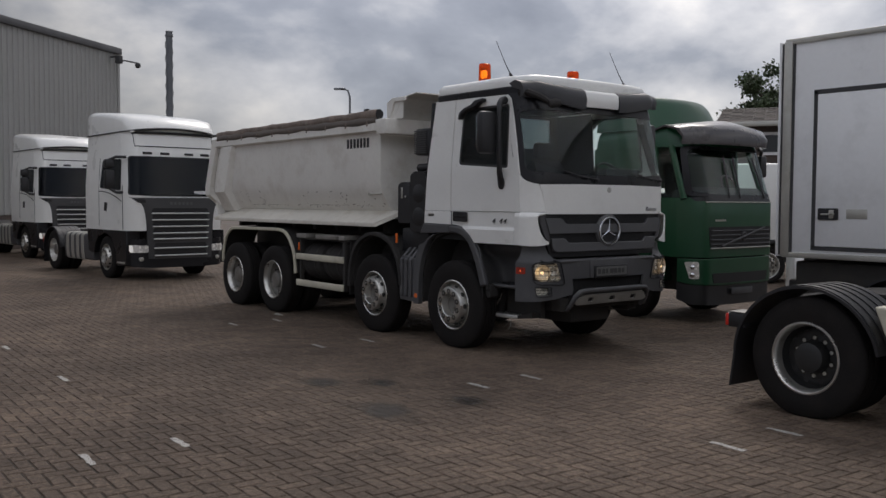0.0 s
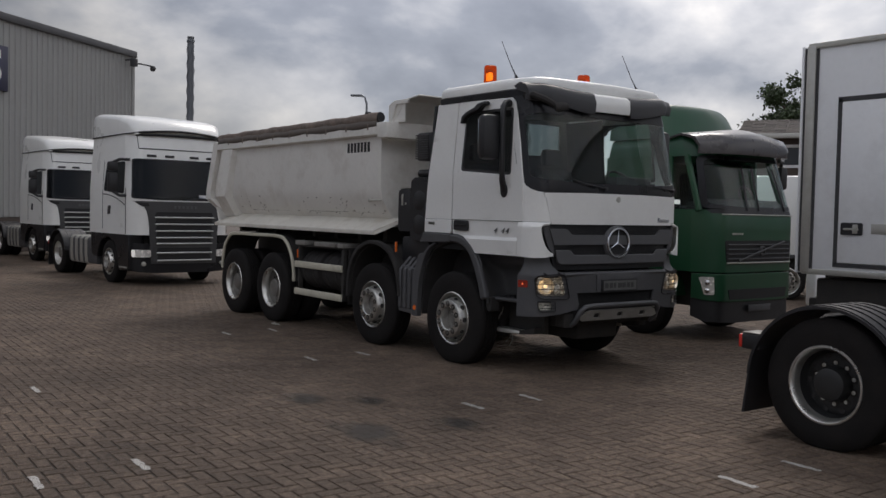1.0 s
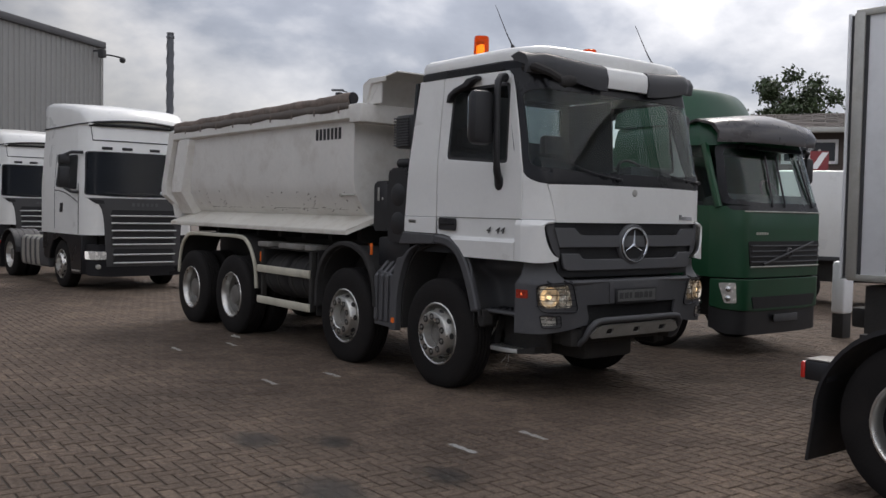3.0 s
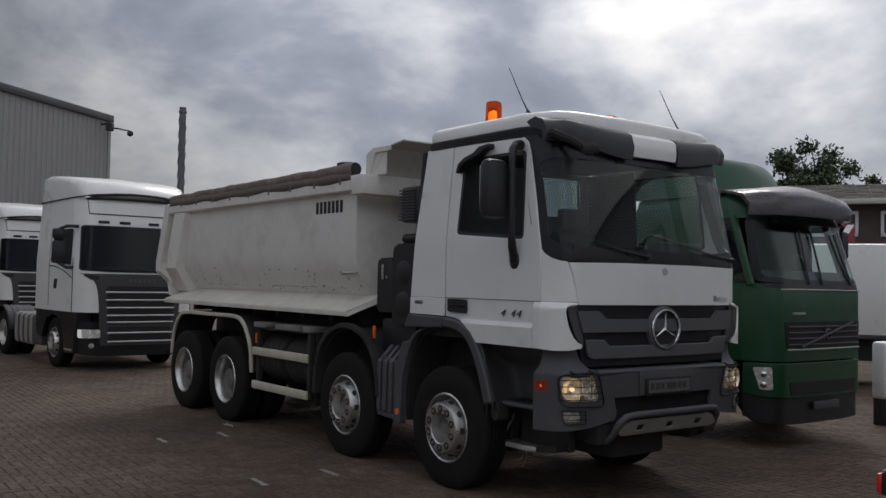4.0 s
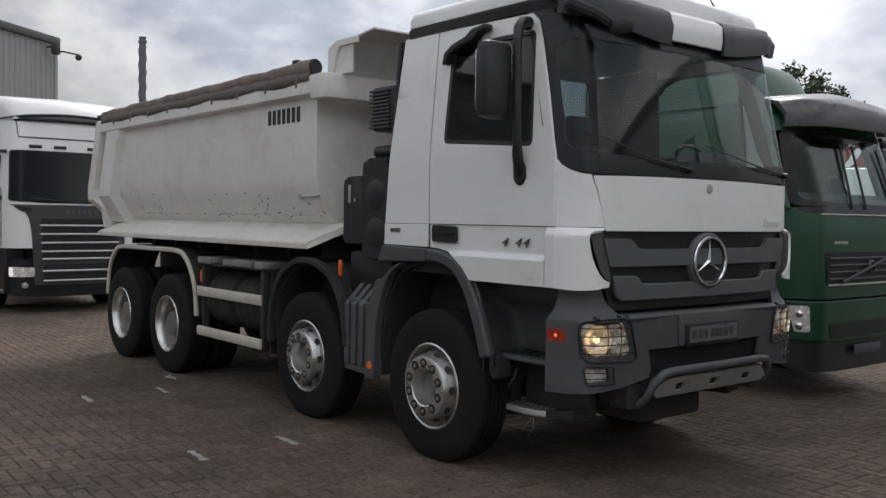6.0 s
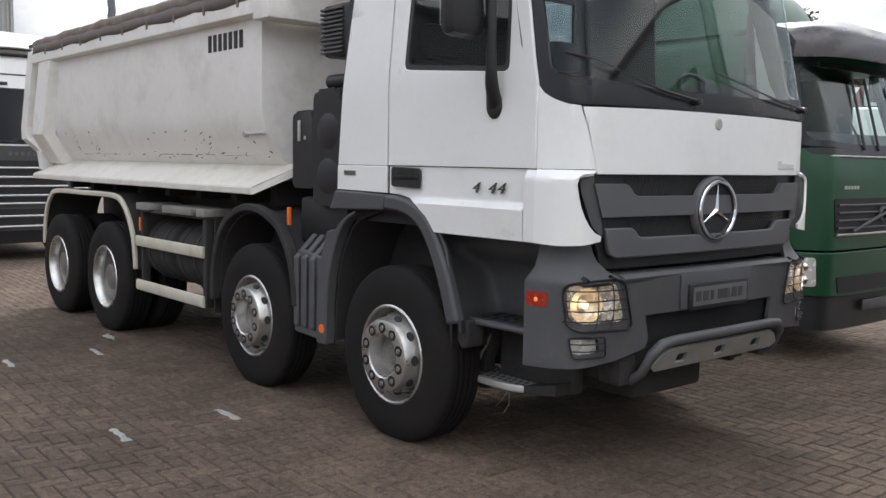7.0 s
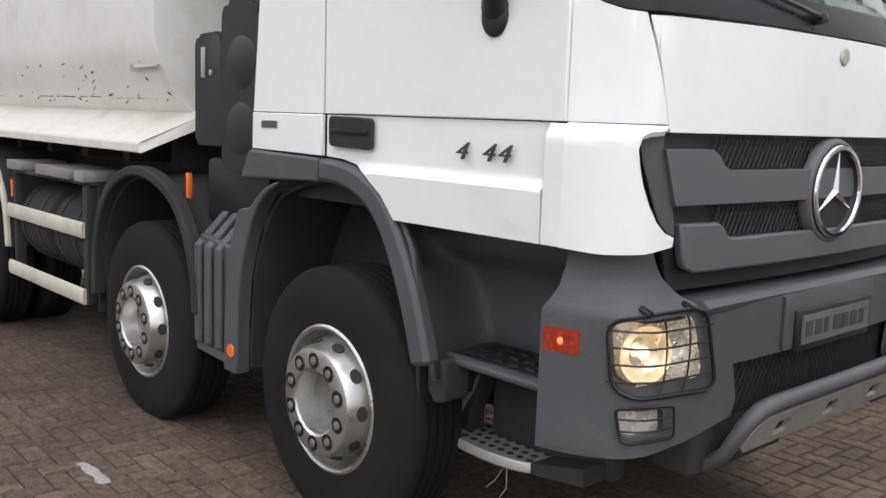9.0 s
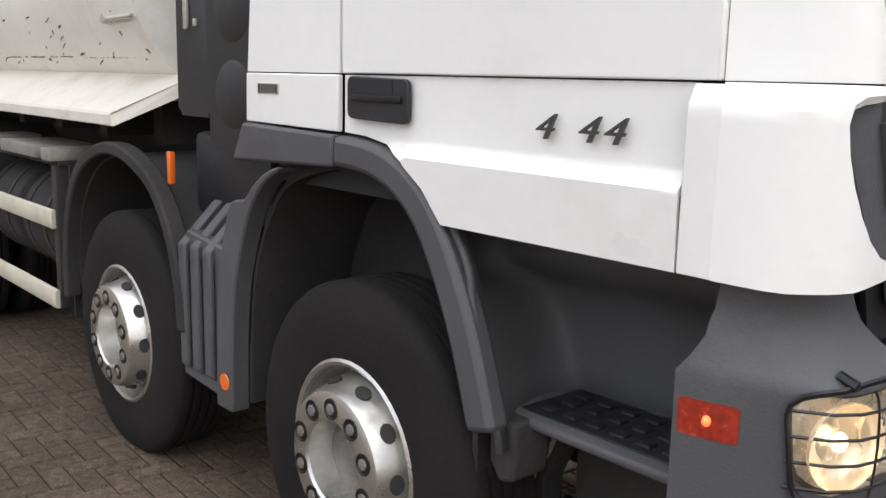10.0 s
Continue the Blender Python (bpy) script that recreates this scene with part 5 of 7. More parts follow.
    tube(i, [(-0.98, -1.02, 2.42), (-0.72, -1.02, 2.42)], 0.055, 12)
    tube(i, [(-0.80, -0.98, 2.4), (-0.76, -0.98, 2.62)], 0.055, 12)
    box(i, -0.98, -0.66, -1.10, -0.80, 2.59, 2.97, 0.03)
    snorkel = part("air_intake", i, M["black"], t, "black louvred air intake")
    for k in range(11):
        i = B()
        box(i, -0.985, -0.72, -1.118, -1.10, 2.615 + k * 0.031, 2.630 + k * 0.031, 0.003)
        box(i, -1.0, -0.98, -1.10, -0.82, 2.615 + k * 0.031, 2.630 + k * 0.031, 0.003)
        part("louvre", i, M["grey"], snorkel)


def build_tipper_body(t):
    X0, X1 = -7.02, -1.58

    def rear_x(z):
        """The slanting rear edge: furthest back at the fold."""
        return -7.36 + 0.37 * (z - 2.15) if z > 2.15 else -7.36 + 0.5 * (2.15 - z)

    XF = -1.69      # the front wall
    sec = [(1.16, 3.0), (1.16, 2.225), (1.125, 2.08), (1.09, 1.99), (1.04, 1.90), (0.975, 1.82), (0.84, 1.70), (0.5, 1.60)]
    b = B()
    full = [(-y, z) for y, z in sec] + [(y, z) for y, z in sec[::-1]]
    inner = [(y * 0.965, z if abs(y) > 1.15 and z > 2.9 else z + 0.03) for y, z in full]
    for pts, end in ((full, XF), (inner, XF - 0.06)):
        ra = [b.verts.new((rear_x(z), y, z)) for y, z in pts]
        rb = [b.verts.new((end, y, z)) for y, z in pts]
        for i in range(len(pts) - 1):
            b.faces.new((ra[i], rb[i], rb[i + 1], ra[i + 1]))
        b.faces.new(rb)
    body = part("tipper_body", b, M["white_tip"], t, "worn white steel tipping body", angle=15)
    # top rails
    for s in (-1, 1):
        r = B()
        prism(r, [(s * 1.17, 2.965), (s * 1.27, 2.985), (s * 1.27, 3.13), (s * 1.24, 3.15), (s * 1.14, 3.15), (s * 1.14, 2.99)], "x", X0 - 0.12, X1 + 0.0)
        part("top_rail", r, M["white_tip"], body, bevel=0.008)
        # rolled tarpaulin on the rail
        pts, rad = [], []
        random.seed(5 + s)
        for k in range(40):
            x = X0 - 0.02 + (X1 - 0.10 - X0) * k / 39
            pts.append((x, s * (1.215 + 0.005 * math.sin(k * 1.7)), 3.21 + 0.005 * math.sin(k * 0.9) + 0.02 * k / 39 + 0.004 * random.uniform(-1, 1)))
            rad.append(0.056 + 0.014 * k / 39 + random.uniform(-0.005, 0.005))
        tp = B()
        tube(tp, pts, rad, 14)
        tarp = part("tarpaulin", tp, M["tarp"], body, "rolled brown tarpaulin along the top rail", angle=60)
        tb = B()
        hi_, mid_, lo_ = [], [], []
        for k in range(61):
            x = X0 + (X1 - 0.12 - X0) * k / 60
            hi_.append(tb.verts.new((x, s * 1.262, 3.225)))
            mid_.append(tb.verts.new((x, s * (1.276 + 0.003 * random.uniform(-1, 1)), 3.15 + 0.01 * random.uniform(-1, 1))))
            lo_.append(tb.verts.new((x, s * (1.275 + 0.003 * random.uniform(-1, 1)), 3.09 + 0.018 * math.sin(k * 0.55) * random.uniform(0.3, 1))))
        for p, q in ((hi_, mid_), (mid_, lo_)):
            for k in range(60):
                tb.faces.new((p[k], p[k + 1], q[k + 1], q[k]))
        hem = part("hem", tb, M["tarp_skirt"], tarp, "creased dark grey-brown hem", angle=60)
        hem.modifiers.new("skin", "SOLIDIFY").thickness = 0.004
        for k in range(9):
            tb = B()
            x = X0 + 0.45 + k * 0.58
            box(tb, x, x + 0.03, min(s * 1.271, s * 1.286), max(s * 1.271, s * 1.286), 3.06, 3.15)
            part("tarp_strap", tb, M["tarp"], tarp)
        tb = B()
        tube(tb, [(X1 - 0.115, s * 1.2, 3.23), (X1 - 0.09, s * 1.2, 3.23)], 0.075, 16)
        part("roll_end", tb, M["black"], tarp)
        tb = B()
        box(tb, X1 - 0.45, X1 - 0.36, min(s * 1.17, s * 1.24), max(s * 1.17, s * 1.24), 3.29, 3.33, 0.012)
        part("clamp", tb, M["black"], tarp)
        tb = B()
        tube(tb, [(X0 - 0.02, s * 1.2, 3.21), (X0 - 0.24, s * 1.2, 3.21)], 0.025, 8)
        part("roll_axle", tb, M["black"], tarp)
        # rear posts
        p = B()
        rows = []
        for z, y, a, c in ((2.97, 1.285, -6.79, -6.40), (2.10, 1.32, -7.04, -6.62), (1.74, 1.06, -7.10, -6.66)):
            rows.append([p.verts.new((a, s * y, z)), p.verts.new((c, s * y, z)), p.verts.new((c + 0.07, s * (y - 0.17), z)), p.verts.new((a - 0.05, s * (y - 0.14), z))])
        for q0, q1 in zip(rows, rows[1:]):
            for i in range(4):
                p.faces.new((q0[i], q0[(i + 1) % 4], q1[(i + 1) % 4], q1[i]))
        p.faces.new(rows[0])
        p.faces.new(rows[-1][::-1])
        part("rear_rib", p, M["white_tip"], body, angle=20, bevel=0.008)
        p = B()
        rows = []
        for z, y, a, c in ((3.14, 1.26, -7.24, -7.04), (2.2, 1.29, -7.54, -7.34), (2.05, 1.28, -7.54, -7.33), (1.74, 1.0, -7.32, -7.14)):
            rows.append([p.verts.new((a, s * y, z)), p.verts.new((c, s * y, z)), p.verts.new((c, s * (y - 0.14), z)), p.verts.new((a, s * (y - 0.14), z))])
        for q0, q1 in zip(rows, rows[1:]):
            for i in range(4):
                p.faces.new((q0[i], q0[(i + 1) % 4], q1[(i + 1) % 4], q1[i]))
        p.faces.new(rows[0])
        p.faces.new(rows[-1][::-1])
        part("rear_post", p, M["white_tip"], body, angle=20, bevel=0.01)
        # sloping apron over the wheels
        a = B()
        rows = []
        for y, z, xr, xf in ((0.93, 1.80, -6.72, -1.50), (1.235, 1.615, -7.15, -1.73), (1.25, 1.60, -7.17, -1.75), (1.25, 1.555, -7.17, -1.75), (1.235, 1.55, -7.15, -1.73), (0.93, 1.73, -6.72, -1.50)):
            rows.append([a.verts.new((xr, s * y, z)), a.verts.new((xf, s * y, z))])
        for i in range(len(rows)):
            q0, q1 = rows[i], rows[(i + 1) % len(rows)]
            a.faces.new((q0[0], q0[1], q1[1], q1[0]))
        a.faces.new([r[0] for r in rows])
        a.faces.new([r[1] for r in rows][::-1])
        part("apron", a, M["apron"], body, "cream sloping steel apron with scrapes", angle=25)
        # locking pin and scrapes of bare metal
        h = B()
        tube(h, [(-2.02, s * 1.125, 2.045), (-1.72, s * 1.125, 2.05)], 0.012, 8)
        lathe(h, [(0.024, s * 1.14), (0.024, s * 1.10)], 12, "y", (-2.02, 0, 2.045), cap=True)
        part("pin", h, M["alu"], body)
        sc = B()
        random.seed(11)
        for k in range(46):
            x = random.uniform(-6.4, -1.75) if k < 26 else random.gauss(-2.75, 0.5)
            z = random.uniform(1.85, 2.12) if k % 3 else random.uniform(1.83, 1.9)
            y = 1.065 + (z - 1.945) * 0.407 if z > 1.945 else 0.985 + (z - 1.83) * 0.696
            l, w = random.uniform(0.02, 0.09), random.uniform(0.003, 0.008)
            d = Vector((random.uniform(0.4, 1), 0, random.uniform(-0.5, 0.5))).normalized()
            e = Vector((-d.z, 0, d.x))
            n = Vector((0, s * 0.006, 0))
            c0 = Vector((x, s * (y + 0.004), z))
            vs = [sc.verts.new(c0 + d * a_ + e * b_ + n) for a_, b_ in ((-l / 2, 0), (-l / 5, w), (l / 3, w * 0.7), (l / 2, 0), (l / 4, -w * 0.8), (-l / 4, -w))]
            sc.faces.new(vs)
        for x0, x1, z, w in ((-3.9, -2.7, 1.872, 0.004), (-6.0, -4.6, 1.868, 0.003), (-2.6, -1.9, 1.866, 0.002)):
            y = 0.985 + (z - 1.83) * 0.696 + 0.004
            up_, dn_ = [], []
            for k in range(25):
                x = x0 + (x1 - x0) * k / 24
                up_.append(sc.verts.new((x, s * (y + 0.0045), z + random.uniform(0.2, 1.0) * w)))
                dn_.append(sc.verts.new((x, s * (y + 0.0015), z - random.uniform(0.2, 1.0) * w)))
            for k in range(24):
                if random.random() < 0.45:
                    continue
                sc.faces.new((up_[k], up_[k + 1], dn_[k + 1], dn_[k]))
        tagged(part("paint_scrape", sc, M["rust"], body), kind="stuff")
        # lettering of the maker, left as bars
        for k in range(7):
            lt = B()
            x = -2.58 + k * 0.09 if s < 0 else -2.04 - k * 0.09
            box(lt, x, x + 0.058, min(s * 1.158, s * 1.164), max(s * 1.158, s * 1.164), 2.755, 2.90)
            part("maker_mark", lt, M["letter"], body)
    # front beam and spill guard
    f = B()
    box(f, -1.66, -1.44, -1.30, 1.30, 2.93, 3.15, 0.012)
    part("front_beam", f, M["white_tip"], body)
    f = B()
    top = [(-1.56, 3.15), (-1.30, 3.46), (-0.98, 3.50), (-0.98, 3.48), (-1.29, 3.44), (-1.54, 3.14)]
    prism(f, top, "y", -1.08, 1.08)
    box(f, -1.64, -1.60, -1.09, 1.09, 3.12, 3.40)
    for s in (-1, 1):
        prism(f, [(-1.62, 3.15), (-1.60, 3.40), (-1.48, 3.45), (-1.29, 3.45), (-1.29, 3.15)], "y", s * 1.055, s * 1.075)
    prism(f, [(-1.56, 3.15), (-1.46, 3.40), (-1.20, 3.40), (-1.2, 3.46), (-1.5, 3.46), (-1.62, 3.40), (-1.62, 3.15)], "y", -1.10, -1.07)
    prism(f, [(-1.56, 3.15), (-1.46, 3.40), (-1.20, 3.40), (-1.2, 3.46), (-1.5, 3.46), (-1.62, 3.40), (-1.62, 3.15)], "y", 1.07, 1.10)
    part("spill_guard", f, M["white_tip"], body, bevel=0.004)
    f = B()
    prism(f, [(-7.04, 3.05), (-7.12, 3.05), (-7.44, 2.12), (-7.24, 1.66), (-7.16, 1.66), (-7.36, 2.12)], "y", -1.13, 1.13)
    part("tailgate", f, M["white_tip"], body)
    for s in (-1, 1):
        f = B()
        box(f, -6.9, -1.5, min(s * 0.36, s * 0.5), max(s * 0.36, s * 0.5), 1.1, 1.62)
        part("subframe_beam", f, M["chassis"], body)
    for k in range(8):
        f = B()
        box(f, -6.7 + k * 0.68, -6.6 + k * 0.68, -0.95, 0.95, 1.45, 1.66)
        part("cross_beam", f, M["chassis"], body)
    f = B()
    lathe(f, [(0.12, 1.2), (0.12, 3.0)], 16, "z", (-1.42, 0, 0), cap=True)
    part("tipping_ram", f, M["chassis"], body)


M["rust"] = mat("bare_rusty_scrape", (0.10, 0.07, 0.05), 0.7, var=0.4, scale=20, fine=80, bump=0.1)


LENGTHS = ((-7.6, -1.75, -0.79, -0.036, 1.19, 1.30, 1.45, 1.62, 2.0), (-7.1, -1.645, -0.70, -0.03, 1.172, 1.25, 1.345, 1.462, 1.83))


def build_tipper():
    def drawn(p):
        """Heights to scale; what stands out beyond the cab's side is shallow."""
        a = abs(p.y)
        if a > 1.205:
            a = 1.205 + (a - 1.205) * 0.5 if a < 1.3 else a - 0.0475
        return Vector((float(np.interp(p.x, LENGTHS[0], LENGTHS[1])), 0.965 * math.copysign(a, p.y), 0.89 * p.z + 0.033))

    PROFILE[0] = drawn
    t = thing("tipper_truck", Matrix(), "white four-axle tipper truck parked on herringbone pavers", "truck", "parked trucks")
    build_tipper_body(t)
    build_cab(t)
    build_bumper(t)
    build_undercab(t)
    for s in (-1, 1):
        w = wheel(t, 0.0, s * 1.155, s, 0.515, True, K=0.95)
        copy_wheel(w, -1.70, t)
        w = wheel(t, -4.50, s * 1.205, s, 0.515, False, True, "rear_disc", K=0.95)
        copy_wheel(w, -1.35, t)
    PROFILE[0] = None
    return t


tipper = build_tipper()


# ---- the white tractor units ----
def plan_ring(bm, z, front, half, back, n=12):
    """A closed ring of a cab at height z: back edge, sides and a curved front."""
    h = half(z)
    pts = [(back(z), -h + 0.05), (back(z) + 0.04, -h)]
    ys = [-h + 0.3 * h * (k / n) ** 2 for k in range(n + 1)] + [-0.5 * h, -0.25 * h, 0.0]
    pts += [(front(y, z), y) for y in ys]
    pts += [(x, -y) for x, y in pts[-2::-1]]
    return [bm.verts.new((x, y, z)) for x, y in pts]


def hull(levels, front, half, back, shrink=None):
    bm = B()
    rows = [plan_ring(bm, z, front, half, back) for z in levels]
    if shrink:
        for row, f in zip(rows, shrink):
            if f != 1:
                cx = sum(v.co.x for v in row) / len(row)
                for v in row:
                    v.co.x, v.co.y = cx + (v.co.x - cx) * f, v.co.y * f
    for p, q in zip(rows, rows[1:]):
        for i in range(len(p)):
            bm.faces.new((p[i], p[(i + 1) % len(p)], q[(i + 1) % len(p)], q[i]))
    bm.faces.new(rows[0][::-1])
    bm.faces.new(rows[-1])
    return bm


def tractor_fx(z):
    if z < 2.0:
        return 1.52
    if z < 3.0:
        return 1.52 - 0.16 * (z - 2.0)
    if z < 3.6:
        return 1.36 - 0.22 * (z - 3.0)
    return 1.228 - 0.75 * (z - 3.6)


def tractor_half(z):
    return 1.24 if z < 2.3 else 1.24 - 0.07 * (z - 2.3)


def tractor_front(y, z):
    a = min(abs(y) / tractor_half(z), 1.0)
    return tractor_fx(z) - 0.07 * a ** 2 - (0.34 * ((a - 0.74) / 0.26) ** 2.2 if a > 0.74 else 0)


def build_tractor(m, label, ahead=False):
    PROFILE[0] = lambda p: Vector((p.x, p.y, 0.96 * p.z + 0.01))
    t = thing("tractor_unit", m, label, "truck", "parked trucks")
    fr = lambda off=0.0: (lambda u, v: Vector((tractor_front(u, v) + off, u, v)))
    sd = lambda s, off=0.0: (lambda u, v: Vector((u, s * (tractor_half(v) + off), v)))
    back = lambda z: -1.2
    levels = [1.2, 1.5, 1.8, 2.0, 2.3, 2.6, 2.98, 3.2, 3.4, 3.58]
    part("cab", hull(levels, tractor_front, tractor_half, back), M["white"], t, "white sleeper cab", angle=40)
    r = B()
    rows = []
    for x, z, h in ((1.30, 3.66, 1.0), (1.25, 3.75, 1.06), (1.12, 3.87, 1.10), (0.85, 3.97, 1.14), (0.4, 4.06, 1.155), (-0.3, 4.14, 1.16), (-0.9, 4.19, 1.16), (-1.16, 4.18, 1.15), (-1.22, 4.12, 1.12)):
        sect = [(-h, 3.57), (-h, z - 0.14), (-h + 0.03, z - 0.07), (-h + 0.10, z - 0.02), (-h + 0.3, z), (0.0, z + 0.025)]
        sect = sect + [(-y, q) for y, q in sect[-2::-1]]
        rows.append([r.verts.new((x - (0.12 * abs(y) ** 3 if x > 1.0 else 0), y, max(q, 3.57 + 0.004 * k))) for k, (y, q) in enumerate(sect)])
    for p, q in zip(rows, rows[1:]):
        for i in range(len(p)):
            r.faces.new((p[i], p[(i + 1) % len(p)], q[(i + 1) % len(p)], q[i]))
    r.faces.new(rows[0])
    r.faces.new(rows[-1][::-1])
    roof = part("roof", r, M["white"], t, "white raised roof with air deflector", angle=40)
    b = B()
    tube(b, [(tractor_front(y, 3.6) + 0.06, y, 3.60 + 0.09 * math.cos(y * 1.4)) for y in [-1.05 + 2.1 * k / 12 for k in range(13)]], 0.026, 8)
    part("lamp_bar", b, M["black"], roof)
    # shadow groove along the deflector's sides, drawn as thin dark tubes
    edge = [(-1.18, -1.165), (-0.4, -1.168), (0.4, -1.163), (0.85, -1.148), (1.0, -1.11), (1.13, -1.04)]
    for s in (-1, 1):
        b = B()
        tube(b, [(x, -s * y, 3.575 + 0.03 * k / 5) for k, (x, y) in enumerate(edge)], 0.016, 6)
        part("deflector_gap", b, M["seal"], roof)
    # the groove's shadow across the front, a near-black tube
    b = B()
    tube(b, [(tractor_front(y, 3.5) + 0.02, y, 3.56 + 0.02 * math.cos(y * 1.4)) for y in [-1.02 + 2.04 * k / 12 for k in range(13)]], 0.03, 6)
    part("front_gap", b, M["near_black"], roof)
    for y in (-0.75, 0.75):
        b = B()
        box(b, tractor_front(y, 3.6) + 0.0, tractor_front(y, 3.6) + 0.07, y - 0.22, y + 0.22, 3.58, 3.63, 0.02)
        part("roof_lamp", b, M["glass_clear"], roof)
    b = B()
    tube(b, [(tractor_front(y, 3.24) + 0.004, y, 3.24) for y in [-0.98 + 1.96 * k / 16 for k in range(17)]], 0.014, 6)
    for s in (-1, 1):
        tube(b, [(tractor_front(s * 0.98, 3.24 + q) + 0.003, s * (0.98 + 0.04 * q), 3.24 + q) for q in (0, 0.1, 0.2, 0.3)] , 0.008, 6)
    part("roof_seam", b, M["seal"], t)
    for y in (-0.72, -0.30, 0.30, 0.72):
        b = B()
        x = tractor_front(y, 3.08)
        box(b, x - 0.01, x + 0.025, y - 0.11, y + 0.11, 3.045, 3.105, 0.01)
        part("marker_lamp", b, M["black"], t)
    # windscreen: a near-black sheet paints the unlit cab behind a glass pane
    ws = rounded([(-1.17, 2.06), (-0.6, 2.03), (0.6, 2.03), (1.17, 2.06), (1.11, 3.0), (-1.11, 3.0)], 0.06)
    shade_sheet = part("windscreen_lining", sheet(B(), ws, fr(0.014), (), 0.03, 0.15, 0.0), M["near_black"], t)
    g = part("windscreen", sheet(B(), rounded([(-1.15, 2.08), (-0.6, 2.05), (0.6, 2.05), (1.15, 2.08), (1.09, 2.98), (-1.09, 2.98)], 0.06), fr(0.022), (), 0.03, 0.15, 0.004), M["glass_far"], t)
    for y0, y1 in ((-0.1, -0.85), (0.55, -0.2)):
        b = B()
        tube(b, [(tractor_front(y0 + (y1 - y0) * k / 5, 2.1) + 0.03, y0 + (y1 - y0) * k / 5, 2.06 + 0.012 * k) for k in range(6)], 0.01, 6)
        part("wiper", b, M["black"], t)
    b = B()
    x = tractor_front(0.5, 2.12) + 0.02
    box(b, x, x + 0.006, 0.35, 0.75, 2.09, 2.17)
    part("windscreen_card", b, M["plain_white"], t)
    # grille
    gp = both([(-1.16, 2.0), (-1.06, 1.955), (-0.96, 1.875), (-0.895, 1.76), (-0.86, 1.60), (-0.838, 1.40), (-0.82, 1.02), (-0.79, 0.52)])
    grille = part("grille", sheet(B(), gp, fr(0.012), (), 0.1, 0.15, 0.02), M["silver"], t, "silver grille with dark slots", bevel=0.01)
    for z0, z1, w in ((1.63, 1.745, 0.72), (1.47, 1.585, 0.71), (1.31, 1.425, 0.70), (1.15, 1.265, 0.69), (1.01, 1.105, 0.68), (0.79, 0.90, 0.67), (0.61, 0.74, 0.66)):
        sl = rounded([(-w, z0), (-w + 0.04, z1), (w - 0.04, z1), (w, z0)], 0.02, 2)
        part("slot", sheet(B(), sl, fr(0.017), (), 0.15, 0.2, 0.02), M["near_black"], grille)
        b = B()
        tube(b, [(tractor_front(y, z0) + 0.05, y, z0 - 0.008) for y in [-w + 2 * w * k / 8 for k in range(9)]], 0.018, 6)
        part("blade", b, M["blade"], grille)
    for k in range(6):
        b = B()
        y = -0.27 + k * 0.1
        x = tractor_front(y, 1.86) + 0.012
        box(b, x, x + 0.012, y, y + 0.06, 1.83, 1.90)
        part("maker_mark", b, M["slat"], grille)
    for s in (-1, 1):
        c = [(s * u, v) for u, v in ((-1.12, 1.97), (-0.86, 1.955), (-0.84, 1.88), (-1.0, 1.87))]
        part("air_slot", sheet(B(), c, fr(0.02), (), 0.05, 0.2, 0.01), M["near_black"], grille)
        # headlight
        c = rounded([(s * -1.19, 0.855), (s * -0.80, 0.85), (s * -0.80, 0.68), (s * -1.16, 0.675)], 0.03)
        hl = part("headlight", sheet(B(), c, fr(0.03), (), 0.04, 0.1, 0.02), M["lamp_bowl"], t, "narrow clear headlight")
        c2 = rounded([(s * -1.185, 0.85), (s * -1.12, 0.85), (s * -1.12, 0.68), (s * -1.16, 0.68)], 0.02)
        part("indicator", sheet(B(), c2, fr(0.036), (), 0.04, 0.1, 0.01), M["bulb_white"], hl)
        # side: window, door lines, handle, corner swoosh
        win = rounded([(-0.22, 2.24), (1.05, 2.17), (1.0, 2.93), (-0.12, 2.93)], 0.08)
        # near-black sheet in place of the cab's inner shade, under the side pane
        part("window_lining", sheet(B(), win, sd(s, 0.004), (), 0.3, 0.2, 0.0), M["near_black"], t)
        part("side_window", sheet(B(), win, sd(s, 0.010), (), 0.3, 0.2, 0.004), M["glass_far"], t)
        b = B()
        ys = lambda z: s * (tractor_half(z) + 0.002)
        tube(b, [(-0.30, ys(z), z) for z in (1.3, 1.8, 2.2, 2.6, 2.98)], 0.007, 5)
        tube(b, [(1.13, ys(z), z) for z in (1.22, 1.6, 2.0, 2.3)], 0.007, 5)
        tube(b, [(-0.28 + 0.17 * k, ys(2.08), 2.16 - 0.004 * k * k) for k in range(9)], 0.012, 5)
        part("door_line", b, M["seal"], t)
        b = B()
        prism(b, rounded([(0.02, 1.67), (0.18, 1.67), (0.22, 1.88), (0.06, 1.88)], 0.03), "y", s * 1.235, s * 1.252)
        part("door_handle", b, M["black"], t)
        # lower dark body, arch and steps
        c = B()
        prism(c, [(-1.19, 1.56), (-0.62, 1.54), (-0.38, 1.44), (-0.12, 1.27), (0.4, 1.225), (1.30, 1.2), (1.30, 0.36), (0.72, 0.34), (0.62, 0.75), (0.42, 1.02), (0.0, 1.12), (-0.42, 1.02), (-0.6, 0.8), (-0.66, 0.6), (-1.05, 0.62)], "y", s * 1.235, s * 0.9)
        part("side_skirt", c, M["gloss_black"], t, "black lower cab side with wheel arch", bevel=0.02)
        c = B()
        box(c, 0.75, 1.2, min(s * 0.95, s * 1.245), max(s * 0.95, s * 1.245), 0.40, 0.44, 0.01)
        part("step", c, M["alu"], t)
